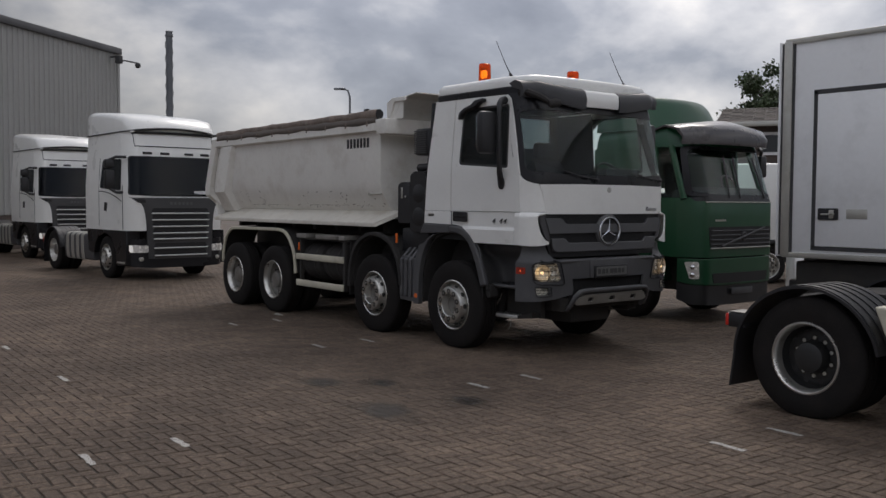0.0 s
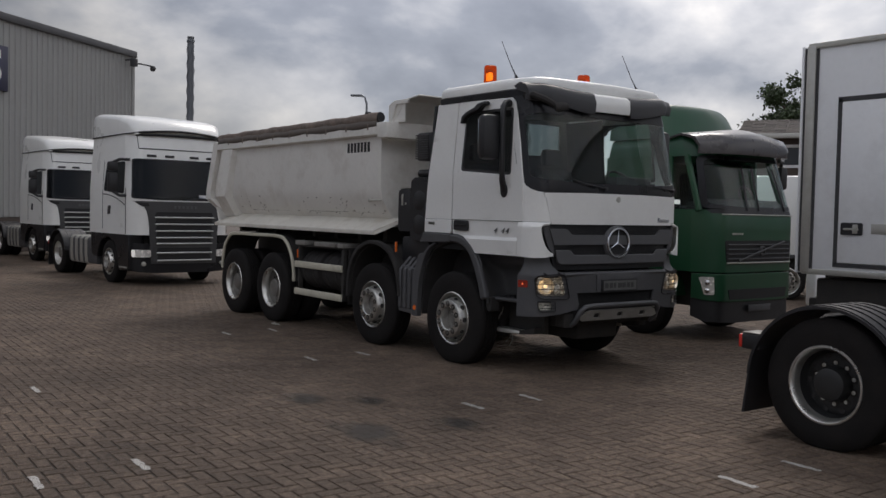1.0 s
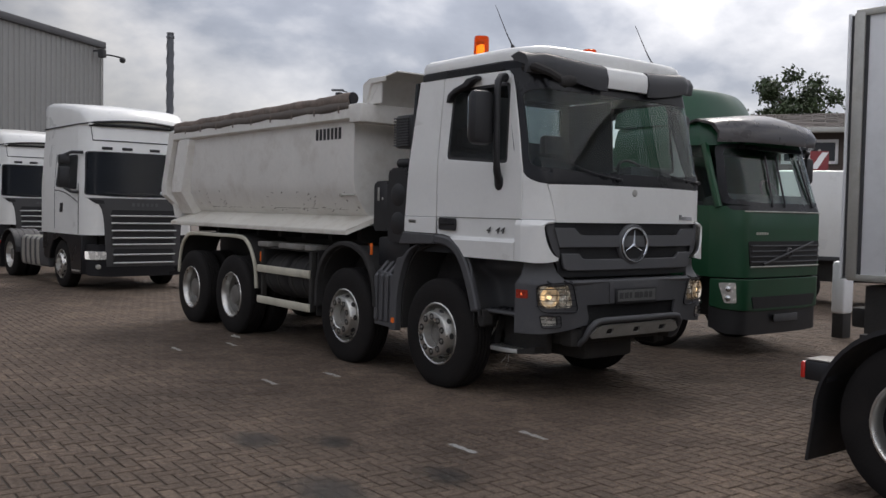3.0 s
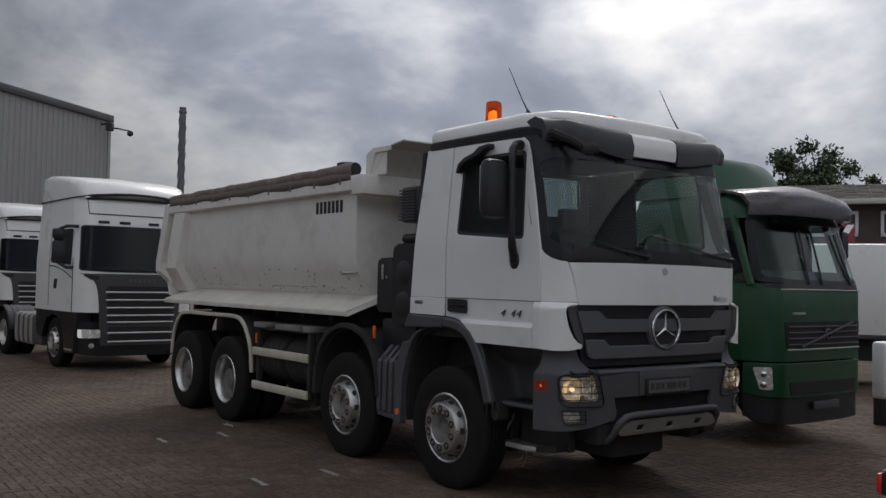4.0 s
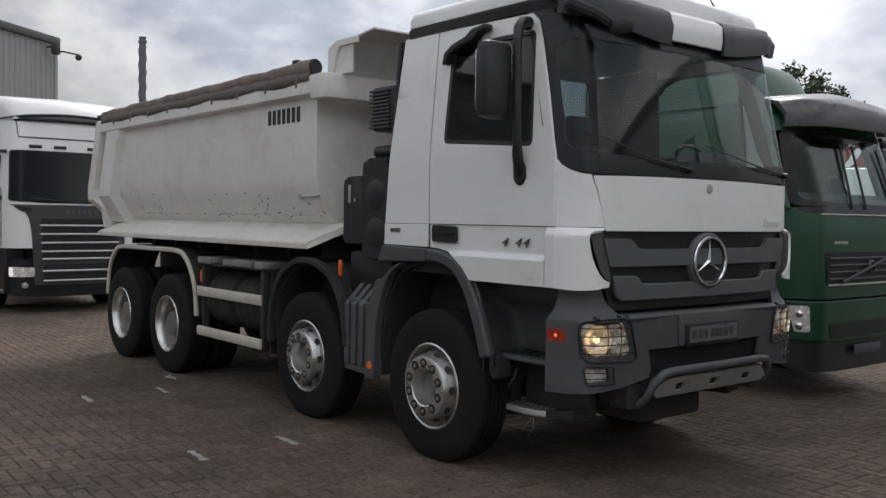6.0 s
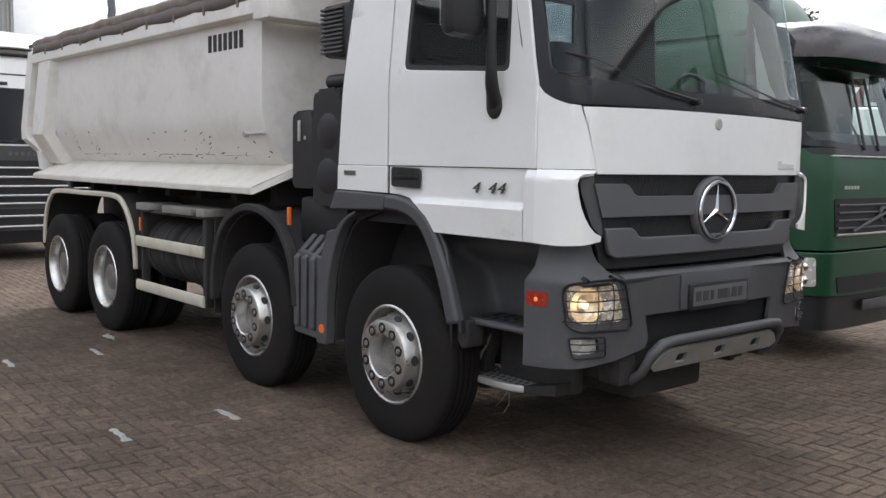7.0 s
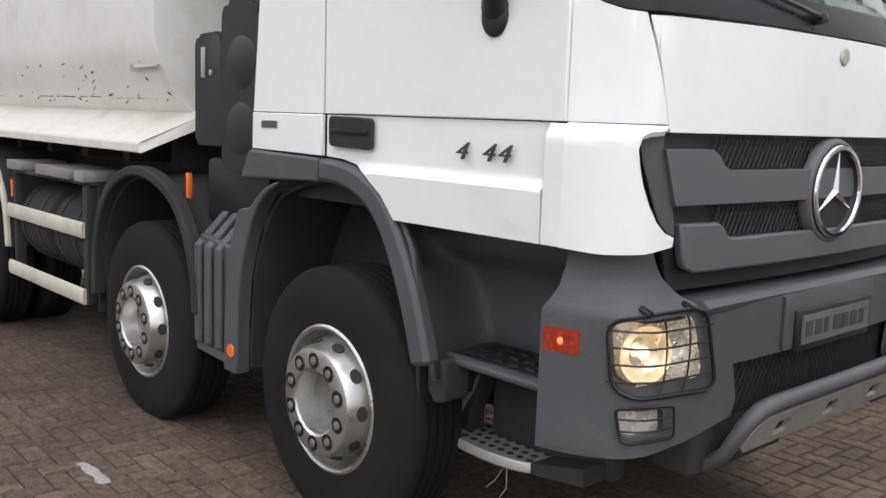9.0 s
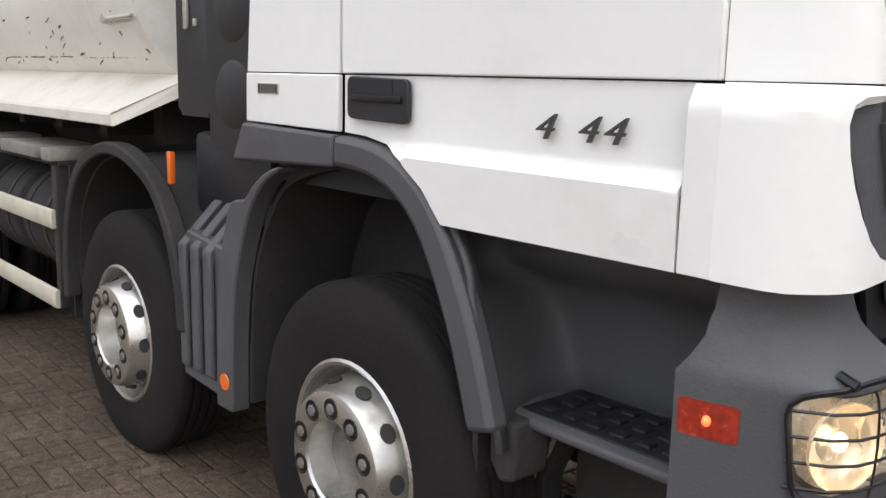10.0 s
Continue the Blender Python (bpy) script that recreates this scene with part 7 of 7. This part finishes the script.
# ---- background ----
def build_hall():
    m = SIZE @ pose(-32.8, 5.68, 0, 0, 0, math.degrees(math.atan2(-0.785, 0.62)))        # x along the wall from its corner towards the camera, y into the yard
    t = thing("hall", m, "tall warehouse hall with pale profiled cladding", "building")
    n, L, H = 120, 36.0, 8.42
    b = B()
    pitch = L / n
    xs = []
    for k in range(n):
        x = k * pitch
        xs += [(x, 0.0), (x + pitch * 0.42, 0.0), (x + pitch * 0.52, 0.045), (x + pitch * 0.90, 0.045)]
    xs.append((L, 0.0))
    lo = [b.verts.new((x, y, 1.3)) for x, y in xs]
    hi = [b.verts.new((x, y, H)) for x, y in xs]
    for i in range(len(xs) - 1):
        b.faces.new((lo[i], lo[i + 1], hi[i + 1], hi[i]))
    wall = part("cladding", b, M["clad"], t, "pale ribbed steel cladding", angle=20)
    b = B()
    box(b, 0.0, L, -20.0, -0.05, 0.0, H - 0.1)
    part("hall_core", b, M["clad"], t)
    b = B()
    box(b, -0.02, L, -0.04, 0.03, 0.0, 1.28)
    part("plinth", b, M["brick_dark"], t)
    b = B()
    box(b, -0.15, L, -0.3, 0.14, H - 0.03, H + 0.26, 0.02)
    part("fascia", b, M["fascia"], t, "dark roof edge flashing")
    b = B()
    box(b, -0.05, 0.12, -0.1, 0.08, 1.3, H)
    part("corner_trim", b, M["clad"], t)
    b = B()
    box(b, -0.1, L, -20, -0.1, H, H + 0.15)
    part("roof", b, M["fascia"], t)
    # camera brackets and a small aerial at the corner
    b = B()
    tube(b, [(0.1, 0.05, 8.1), (0.1, 0.45, 8.1), (-0.35, 0.75, 8.05)], 0.035, 6)
    tube(b, [(0.6, 0.05, 8.2), (0.6, 0.5, 8.2)], 0.04, 6)
    bmesh.ops.create_uvsphere(b, u_segments=12, v_segments=8, radius=0.13, matrix=Matrix.Translation((-0.38, 0.78, 7.95)))
    box(b, 0.5, 0.75, 0.35, 0.6, 7.9, 8.25, 0.03)
    part("security_camera", b, M["seal"], t, "wall bracket with dome camera")
    # sign
    b = B()
    box(b, 7.98, 11.4, 0.045, 0.13, 5.85, 7.47, 0.01)
    sign = part("sign_board", b, M["blue_sign"], t, "dark blue sign board with white shapes")
    for x0, x1, z0, z1 in ((8.35, 11.0, 7.0, 7.3), (9.2, 9.5, 6.15, 6.85), (9.9, 10.9, 6.15, 6.3), (9.9, 10.9, 6.6, 6.75)):
        b = B()
        box(b, x0, x1, 0.13, 0.14, z0, z1)
        part("sign_shape", b, M["plain_white"], sign)
    b = B()
    lathe(b, [(0.0, 0.14), (0.28, 0.14), (0.28, 0.12)], 24, "y", (8.6, 0, 6.45))
    part("sign_shape", b, M["plain_white"], sign)
    return t


build_hall()


def build_stack(x, y, h, r):
    t = thing("flue_stack", SIZE @ pose(x, y, 0), "tall grey steel flue with spiral strakes", "chimney")
    b = B()
    lathe(b, [(0.0, 0.0), (r, 0.0), (r, h - 0.8), (r * 1.2, h - 0.75), (r * 1.2, h - 0.45), (r, h - 0.4), (r, h - 0.15), (r * 1.1, h), (0.0, h)], 20, "z")
    shaft = part("shaft", b, M["pole"], t)
    for k in range(3):
        b = B()
        pts = []
        for i in range(46):
            f = i / 45
            a = 2 * math.pi * (k / 3 + f * 1.8)
            pts.append((r * 1.12 * math.cos(a), r * 1.12 * math.sin(a), h * 0.55 + f * h * 0.40))
        tube(b, pts, r * 0.09, 5)
        part("strake", b, M["pole"], shaft)


build_stack(-117.3, 41.6, 25.5, 0.46)


def build_street_lamp(x, y, h, yaw):
    t = thing("street_lamp", SIZE @ pose(x, y, 0, 0, 0, yaw), "slim grey street lamp with flat head", "street lamp")
    b = B()
    tube(b, [(0, 0, 0), (0, 0, h - 0.4), (0.12, 0, h), (0.35, 0, h + 0.05)], [0.09, 0.06, 0.05, 0.04], 8)
    part("mast", b, M["pole"], t)
    b = B()
    box(b, 0.25, 0.95, -0.13, 0.13, h + 0.02, h + 0.14, 0.04)
    part("lamp_head", b, M["pole"], t)


build_street_lamp(-37.3, 20.8, 8.4, 228)


def build_shed():
    PROFILE[0] = lambda p: Vector((p.x, p.y, p.z * 1.1 if p.z < 4.55 else 5.0 + (p.z - 4.55) * 0.58))
    t = thing("low_building", SIZE @ pose(-12.6, 22.6, 0, 0, 0, 31), "low brown building with dark tiled roof", "building")
    L = 26.0
    b = B()
    box(b, 0, L, 0, 0.3, 0, 4.45)
    box(b, 0, 0.3, 0, 7, 0, 4.45)
    box(b, L - 0.3, L, 0, 7, 0, 4.45)
    box(b, 0, L, 6.7, 7, 0, 4.45)
    part("wall", b, M["brick_dark"], t)
    r = B()
    prism(r, [(-0.5, 4.42), (3.5, 5.95), (7.5, 4.42), (7.5, 4.55), (3.5, 6.1), (-0.5, 4.55)], "x", -0.4, L + 0.4)
    roof = part("roof", r, M["roof"], t, "weathered dark tiled roof")
    random.seed(4)
    r = B()
    for j in range(11):
        for i in range(60):
            x, f = -0.4 + i * 0.44 + random.uniform(-0.01, 0.01), j / 11
            y, z = -0.5 + 4.0 * f, 4.55 + 1.55 * f
            dz = random.uniform(0.0, 0.02)
            vs = [r.verts.new(p) for p in ((x, y, z + 0.05 + dz), (x + 0.42, y, z + 0.05 + dz), (x + 0.42, y + 0.38, z + 0.16), (x, y + 0.38, z + 0.16))]
            r.faces.new(vs)
            lo = [r.verts.new(p) for p in ((x, y, z), (x + 0.42, y, z))]
            r.faces.new((vs[0], vs[1], lo[1], lo[0]))
    tagged(part("roof_tiles", r, M["roof_tile"], roof), kind="stuff")
    e = B()
    box(e, -0.45, L + 0.45, -0.62, -0.45, 4.38, 4.56, 0.02)
    part("gutter", e, M["alu"], t)
    for k in range(9):
        x = 1.2 + k * 2.6
        e = B()
        for a, c, d, f in ((x, x + 1.9, 3.40, 3.50), (x, x + 1.9, 4.10, 4.20), (x, x + 0.1, 3.4, 4.2), (x + 1.8, x + 1.9, 3.4, 4.2), (x + 0.9, x + 1.0, 3.4, 4.2)):
            box(e, a, c, -0.06, 0.05, d, f)
        w = part("window", e, M["plain_white"], t)
        e = B()
        box(e, x + 0.1, x + 1.8, -0.02, 0.0, 3.5, 4.1)
        part("pane", e, M["dark_glass"], w)
    PROFILE[0] = None
    return t


M["roof_tile"] = mat("mossy_dark_tile", (0.11, 0.095, 0.085), 0.85, var=0.3, scale=1.0, fine=12, bump=0.2, rand=0.3)
M["dark_glass"] = mat("dark_far_pane", (0.02, 0.022, 0.026), 0.08, var=0.05, bump=0.0, specular=0.6)
build_shed()


def build_van(m):
    t = thing("white_van", m, "white high-sided van body standing behind the green truck", "van")
    b = B()
    box(b, 0, 5.6, 0, 2.2, 0.98, 2.80, 0.06)
    body = part("body", b, M["white"], t)
    b = B()
    box(b, 0.0, 5.6, -0.015, 0.02, 0.95, 1.03, 0.006)
    part("sill", b, M["seal"], body)
    b = B()
    box(b, 0.2, 5.4, 0.3, 1.9, 0.5, 1.0, 0.02)
    part("chassis", b, M["chassis"], t)
    for x in (0.9, 4.4):
        wheel(t, x, 0.06, -1, 0.42, False, False, n=24)
        wheel(t, x, 2.14, 1, 0.42, False, False, n=24)


build_van(SIZE @ pose(-3.85, 10.1, 0, 0, 0, 33))


def build_board(m):
    t = thing("striped_board", m, "small dull red board with a slanting white stripe on a post", "sign")
    b = B()
    prism(b, rounded([(-0.2, 2.88), (0.2, 2.88), (0.2, 3.36), (-0.2, 3.36)], 0.02, 2), "y", -0.012, 0.012)
    panel = part("panel", b, M["red"], t, "dull red panel")
    b = B()
    prism(b, [(-0.19, 2.95), (-0.04, 2.95), (0.19, 3.33), (0.05, 3.33)], "y", -0.018, -0.008)
    part("stripe", b, M["plain_white"], panel, "slanting white stripe")
    b = B()
    tube(b, [(0, 0.05, 0), (0, 0.05, 3.4)], 0.03, 8)
    part("post", b, M["alu"], t)


build_board(SIZE @ pose(-4.1, 12.95, 0, 0, 0, 37))


def build_tree(x, y, h, spread, seed):
    t = thing("tree", SIZE @ pose(x, y, 0), "broad leafy tree with an uneven dark crown", "tree")
    rnd = random.Random(seed)
    b = B()
    tube(b, [(0, 0, 0), (0.05, 0.02, h * 0.25), (0.0, 0.1, h * 0.5), (0.1, 0.0, h * 0.75)], [0.30, 0.24, 0.17, 0.08], 10)
    tips = []
    for k in range(16):
        a = 2.4 * k
        z0 = h * (0.35 + 0.4 * (k / 16))
        r = spread * rnd.uniform(0.55, 1.0) * (1.0 if k < 9 else 0.65)
        tip = Vector((r * math.cos(a), r * math.sin(a), z0 + h * rnd.uniform(0.12, 0.30)))
        midp = Vector((0.4 * r * math.cos(a), 0.4 * r * math.sin(a), z0 + h * 0.08))
        tube(b, [(0, 0, z0), midp, tip], [0.09, 0.06, 0.02], 6)
        tips.append(tip)
        for j in range(2):
            a2 = a + rnd.uniform(-0.8, 0.8)
            tip2 = midp + Vector((math.cos(a2), math.sin(a2), rnd.uniform(0.2, 0.9))) * r * 0.45
            tube(b, [midp, tip2], [0.04, 0.015], 5)
            tips.append(tip2)
    tips.append(Vector((0.1, 0, h * 0.95)))
    part("trunk", b, M["bark"], t)
    verts, faces = [], []
    for tip in tips:
        cl = rnd.uniform(0.5, 0.95) * spread / 2.6
        for k in range(260):
            d = Vector((rnd.gauss(0, 1), rnd.gauss(0, 1), rnd.gauss(0, 0.8)))
            p = tip + d * cl * 0.36
            u = Vector((rnd.uniform(-1, 1), rnd.uniform(-1, 1), rnd.uniform(-1, 1))).normalized()
            w = u.cross(Vector((rnd.uniform(-1, 1), rnd.uniform(-1, 1), rnd.uniform(-1, 1)))).normalized()
            s = rnd.uniform(0.06, 0.13)
            i = len(verts)
            verts += [p - u * s, p + w * s * 0.55, p + u * s, p - w * s * 0.55]
            faces.append((i, i + 1, i + 2, i + 3))
    me = bpy.data.meshes.new("crown")
    me.from_pydata(verts, [], faces)
    me.materials.append(M["leaf"])
    ob = new("crown", me)
    ob.parent = t
    tagged(ob, "dark green leaves with gaps", kind="stuff")


build_tree(-17.0, 32.3, 8.8, 2.4, 3)
build_tree(-16.5, 37.3, 7.6, 1.6, 8)


# ---- marks on the paving, litter ----
STAINS = ((0.94, -3.55, 0.30, 0.17), (1.32, -3.08, 0.25, 0.13), (2.30, -3.74, 0.40, 0.21), (2.44, -2.94, 0.26, 0.14))
for x, y in ((1.98, -2.41), (1.97, -1.71), (-1.03, -2.40), (-1.05, -1.68), (-3.46, -2.37), (-3.50, -1.65), (4.75, -1.68), (4.74, -2.40), (2.34, -6.16), (2.28, -5.49), (-0.70, -5.46), (-3.07, -5.44)):
    b = B()
    rnd = random.Random(int(x * 100 + y * 10))
    up, dn = [], []
    for k in range(9):
        u = -0.15 + 0.30 * k / 8
        up.append((u, 0.024 + rnd.uniform(-0.01, 0.01)))
        dn.append((u, -0.024 + rnd.uniform(-0.01, 0.01)))
    prism(b, up + dn[::-1], "z", 0.003, 0.0055)
    ob = part("paint_mark", b, M["mark"], ground, "worn white paint mark")
    ob.matrix_basis = pose(x, y, 0, 0, 0, rnd.uniform(-5, 1))

for x, y, w, h in STAINS:
    rnd = random.Random(int(x * 100 + y * 10))
    b = B()
    n = 40
    ring = []
    for k in range(n):
        a = 2 * math.pi * k / n
        ring.append((1.2 * math.cos(a), 1.2 * math.sin(a)))
    prism(b, ring, "z", 0.0022, 0.0032)
    ob = part("oil_stain", b, M["stain"], ground, "dark oily stain on the pavers")
    ob.matrix_basis = pose(x, y, 0, 0, 0, rnd.uniform(-20, 20)) @ Matrix.Diagonal((w * 1.15, h * 1.2, 1, 1))

lit = thing("wire_scrap", SIZE @ pose(0.76, -0.92, 0), "thin loose wires hanging under the step", "wire")
b = B()
tube(b, [(0.02, 0.0, 0.44), (0.05, -0.03, 0.35), (0.02, -0.05, 0.29)], 0.0015, 5)
tube(b, [(0.02, 0.0, 0.44), (0.0, -0.04, 0.37), (-0.04, -0.05, 0.33)], 0.0015, 5)
part("wire", b, M["alu"], lit)
lit = thing("litter", pose(-4.05, -1.33, 0.004), "small scrap of torn pale plastic by a tyre", "litter")
b = B()
box(b, -0.10, 0.05, -0.03, 0.03, 0.0, 0.012, 0.004)
tube(b, [(-0.15, 0.05, 0.01), (0.0, -0.03, 0.03), (0.16, -0.02, 0.01)], 0.006, 5)
part("scrap", b, M["alu"], lit)


# ---- herringbone pavers, last ----
def build_pavers():
    cell, joint = 0.1, 0.0085
    turn = radians(-2)
    ca, sa = math.cos(turn), math.sin(turn)
    n = 330
    ii, jj = np.meshgrid(np.arange(-n, n), np.arange(-n, n), indexing="ij")
    k = (ii - jj) % 4
    rng = np.random.default_rng(7)
    rows = []
    for kind, (w, h) in ((0, (2, 1)), (3, (1, 2))):
        sel = k == kind
        cx, cy = (ii[sel] + w / 2) * cell, (jj[sel] + h / 2) * cell
        rows.append(np.stack([cx, cy, np.full(cx.shape, w * cell - joint), np.full(cx.shape, h * cell - joint)], 1))
    q = np.concatenate(rows)
    wx, wy = q[:, 0] * ca - q[:, 1] * sa, q[:, 0] * sa + q[:, 1] * ca
    # the field that the walk crosses: u across it, v along it
    u, v = (wx - 8.13) * 0.672 + (wy + 8.66) * 0.741, (8.13 - wx) * 0.741 + (wy + 8.66) * 0.672
    keep = (v > -3.0) & (v < 30.0) & (np.abs(u - 0.3) < np.maximum(0.56 * (v + 1.0) + 0.6, 7.0))
    q, wx, wy = q[keep], wx[keep], wy[keep]
    # near pieces, as objects of their own
    lx, ly = wx, wy
    near = ((lx > -2.55) & (lx < -0.35) & (ly > -2.65) & (ly < -1.33)) | ((lx > 1.85) & (lx < 3.5) & (ly > -0.9) & (ly < 0.75))

    def brick(w, h):
        a, b2, t = w / 2, h / 2, 0.005
        v = [(sx * (a - e), sy * (b2 - e), z) for z, e in ((-0.05, 0), (-0.006, 0), (0.0, t)) for sx, sy in ((-1, -1), (1, -1), (1, 1), (-1, 1))]
        f = [(8, 9, 10, 11)] + [(r + i, r + (i + 1) % 4, r + 4 + (i + 1) % 4, r + 4 + i) for r in (0, 4) for i in range(4)]
        return np.array(v), f

    shared = {}
    for w, h in ((2, 1), (1, 2)):
        v, f = brick(w * cell - joint, h * cell - joint)
        me = bpy.data.meshes.new("paver")
        me.from_pydata(v.tolist(), [], f)
        me.shade_flat()
        me.materials.append(M["paver"])
        shared[w] = me
    for i in np.nonzero(near)[0]:
        ob = new("paver", shared[2 if q[i, 2] > q[i, 3] else 1])
        ob.parent = ground
        ob.matrix_basis = Matrix.LocRotScale((wx[i], wy[i], rng.uniform(-0.0025, 0.0015)), Euler((rng.uniform(-0.008, 0.008), rng.uniform(-0.008, 0.008), turn + rng.uniform(-0.012, 0.012))), None)
    rest = np.nonzero(~near)[0]
    m = len(rest)
    base = {}
    allv = np.zeros((m, 12, 3))
    tilt = rng.uniform(-0.008, 0.008, (m, 2))
    dz = rng.uniform(-0.0025, 0.0015, m)
    spin = turn + rng.uniform(-0.012, 0.012, m)
    f = None
    for w, h in ((2, 1), (1, 2)):
        v, f = brick(w * cell - joint, h * cell - joint)
        mask = (q[rest, 2] > q[rest, 3]) == (w == 2)
        idx = np.nonzero(mask)[0]
        cs, sn = np.cos(spin[idx])[:, None], np.sin(spin[idx])[:, None]
        allv[idx, :, 0] = wx[rest[idx]][:, None] + v[None, :, 0] * cs - v[None, :, 1] * sn
        allv[idx, :, 1] = wy[rest[idx]][:, None] + v[None, :, 0] * sn + v[None, :, 1] * cs
        allv[idx, :, 2] = v[None, :, 2] + dz[idx][:, None] + v[None, :, 0] * tilt[idx, 0:1] + v[None, :, 1] * tilt[idx, 1:2]
    faces = (np.array(f)[None] + 12 * np.arange(m)[:, None, None]).reshape(-1, 4)
    me = bpy.data.meshes.new("pavers")
    me.vertices.add(m * 12)
    me.vertices.foreach_set("co", allv.ravel())
    nf = len(faces)
    me.loops.add(nf * 4)
    me.loops.foreach_set("vertex_index", faces.ravel().astype(np.int32))
    me.polygons.add(nf)
    me.polygons.foreach_set("loop_start", np.arange(0, nf * 4, 4, dtype=np.int32))
    me.update(calc_edges=True)
    me.shade_flat()
    me.materials.append(M["paver"])
    ob = new("pavers", me)
    ob.parent = ground
    tagged(ob, "brown herringbone pavers with dark joints", kind="stuff")
    # sand in the joints under the laid field
    bm = B()
    vs = [bm.verts.new(p) for u, v in ((-6.7, -3.0), (7.3, -3.0), (7.3, 10.4), (18.2, 30.0), (-17.6, 30.0), (-6.7, 10.4))
          for p in ((8.13 + u * 0.672 - v * 0.741, -8.66 + u * 0.741 + v * 0.672, -0.0085),)]
    bm.faces.new(vs)
    part("joint_sand", bm, M["sand"], ground)


build_pavers()
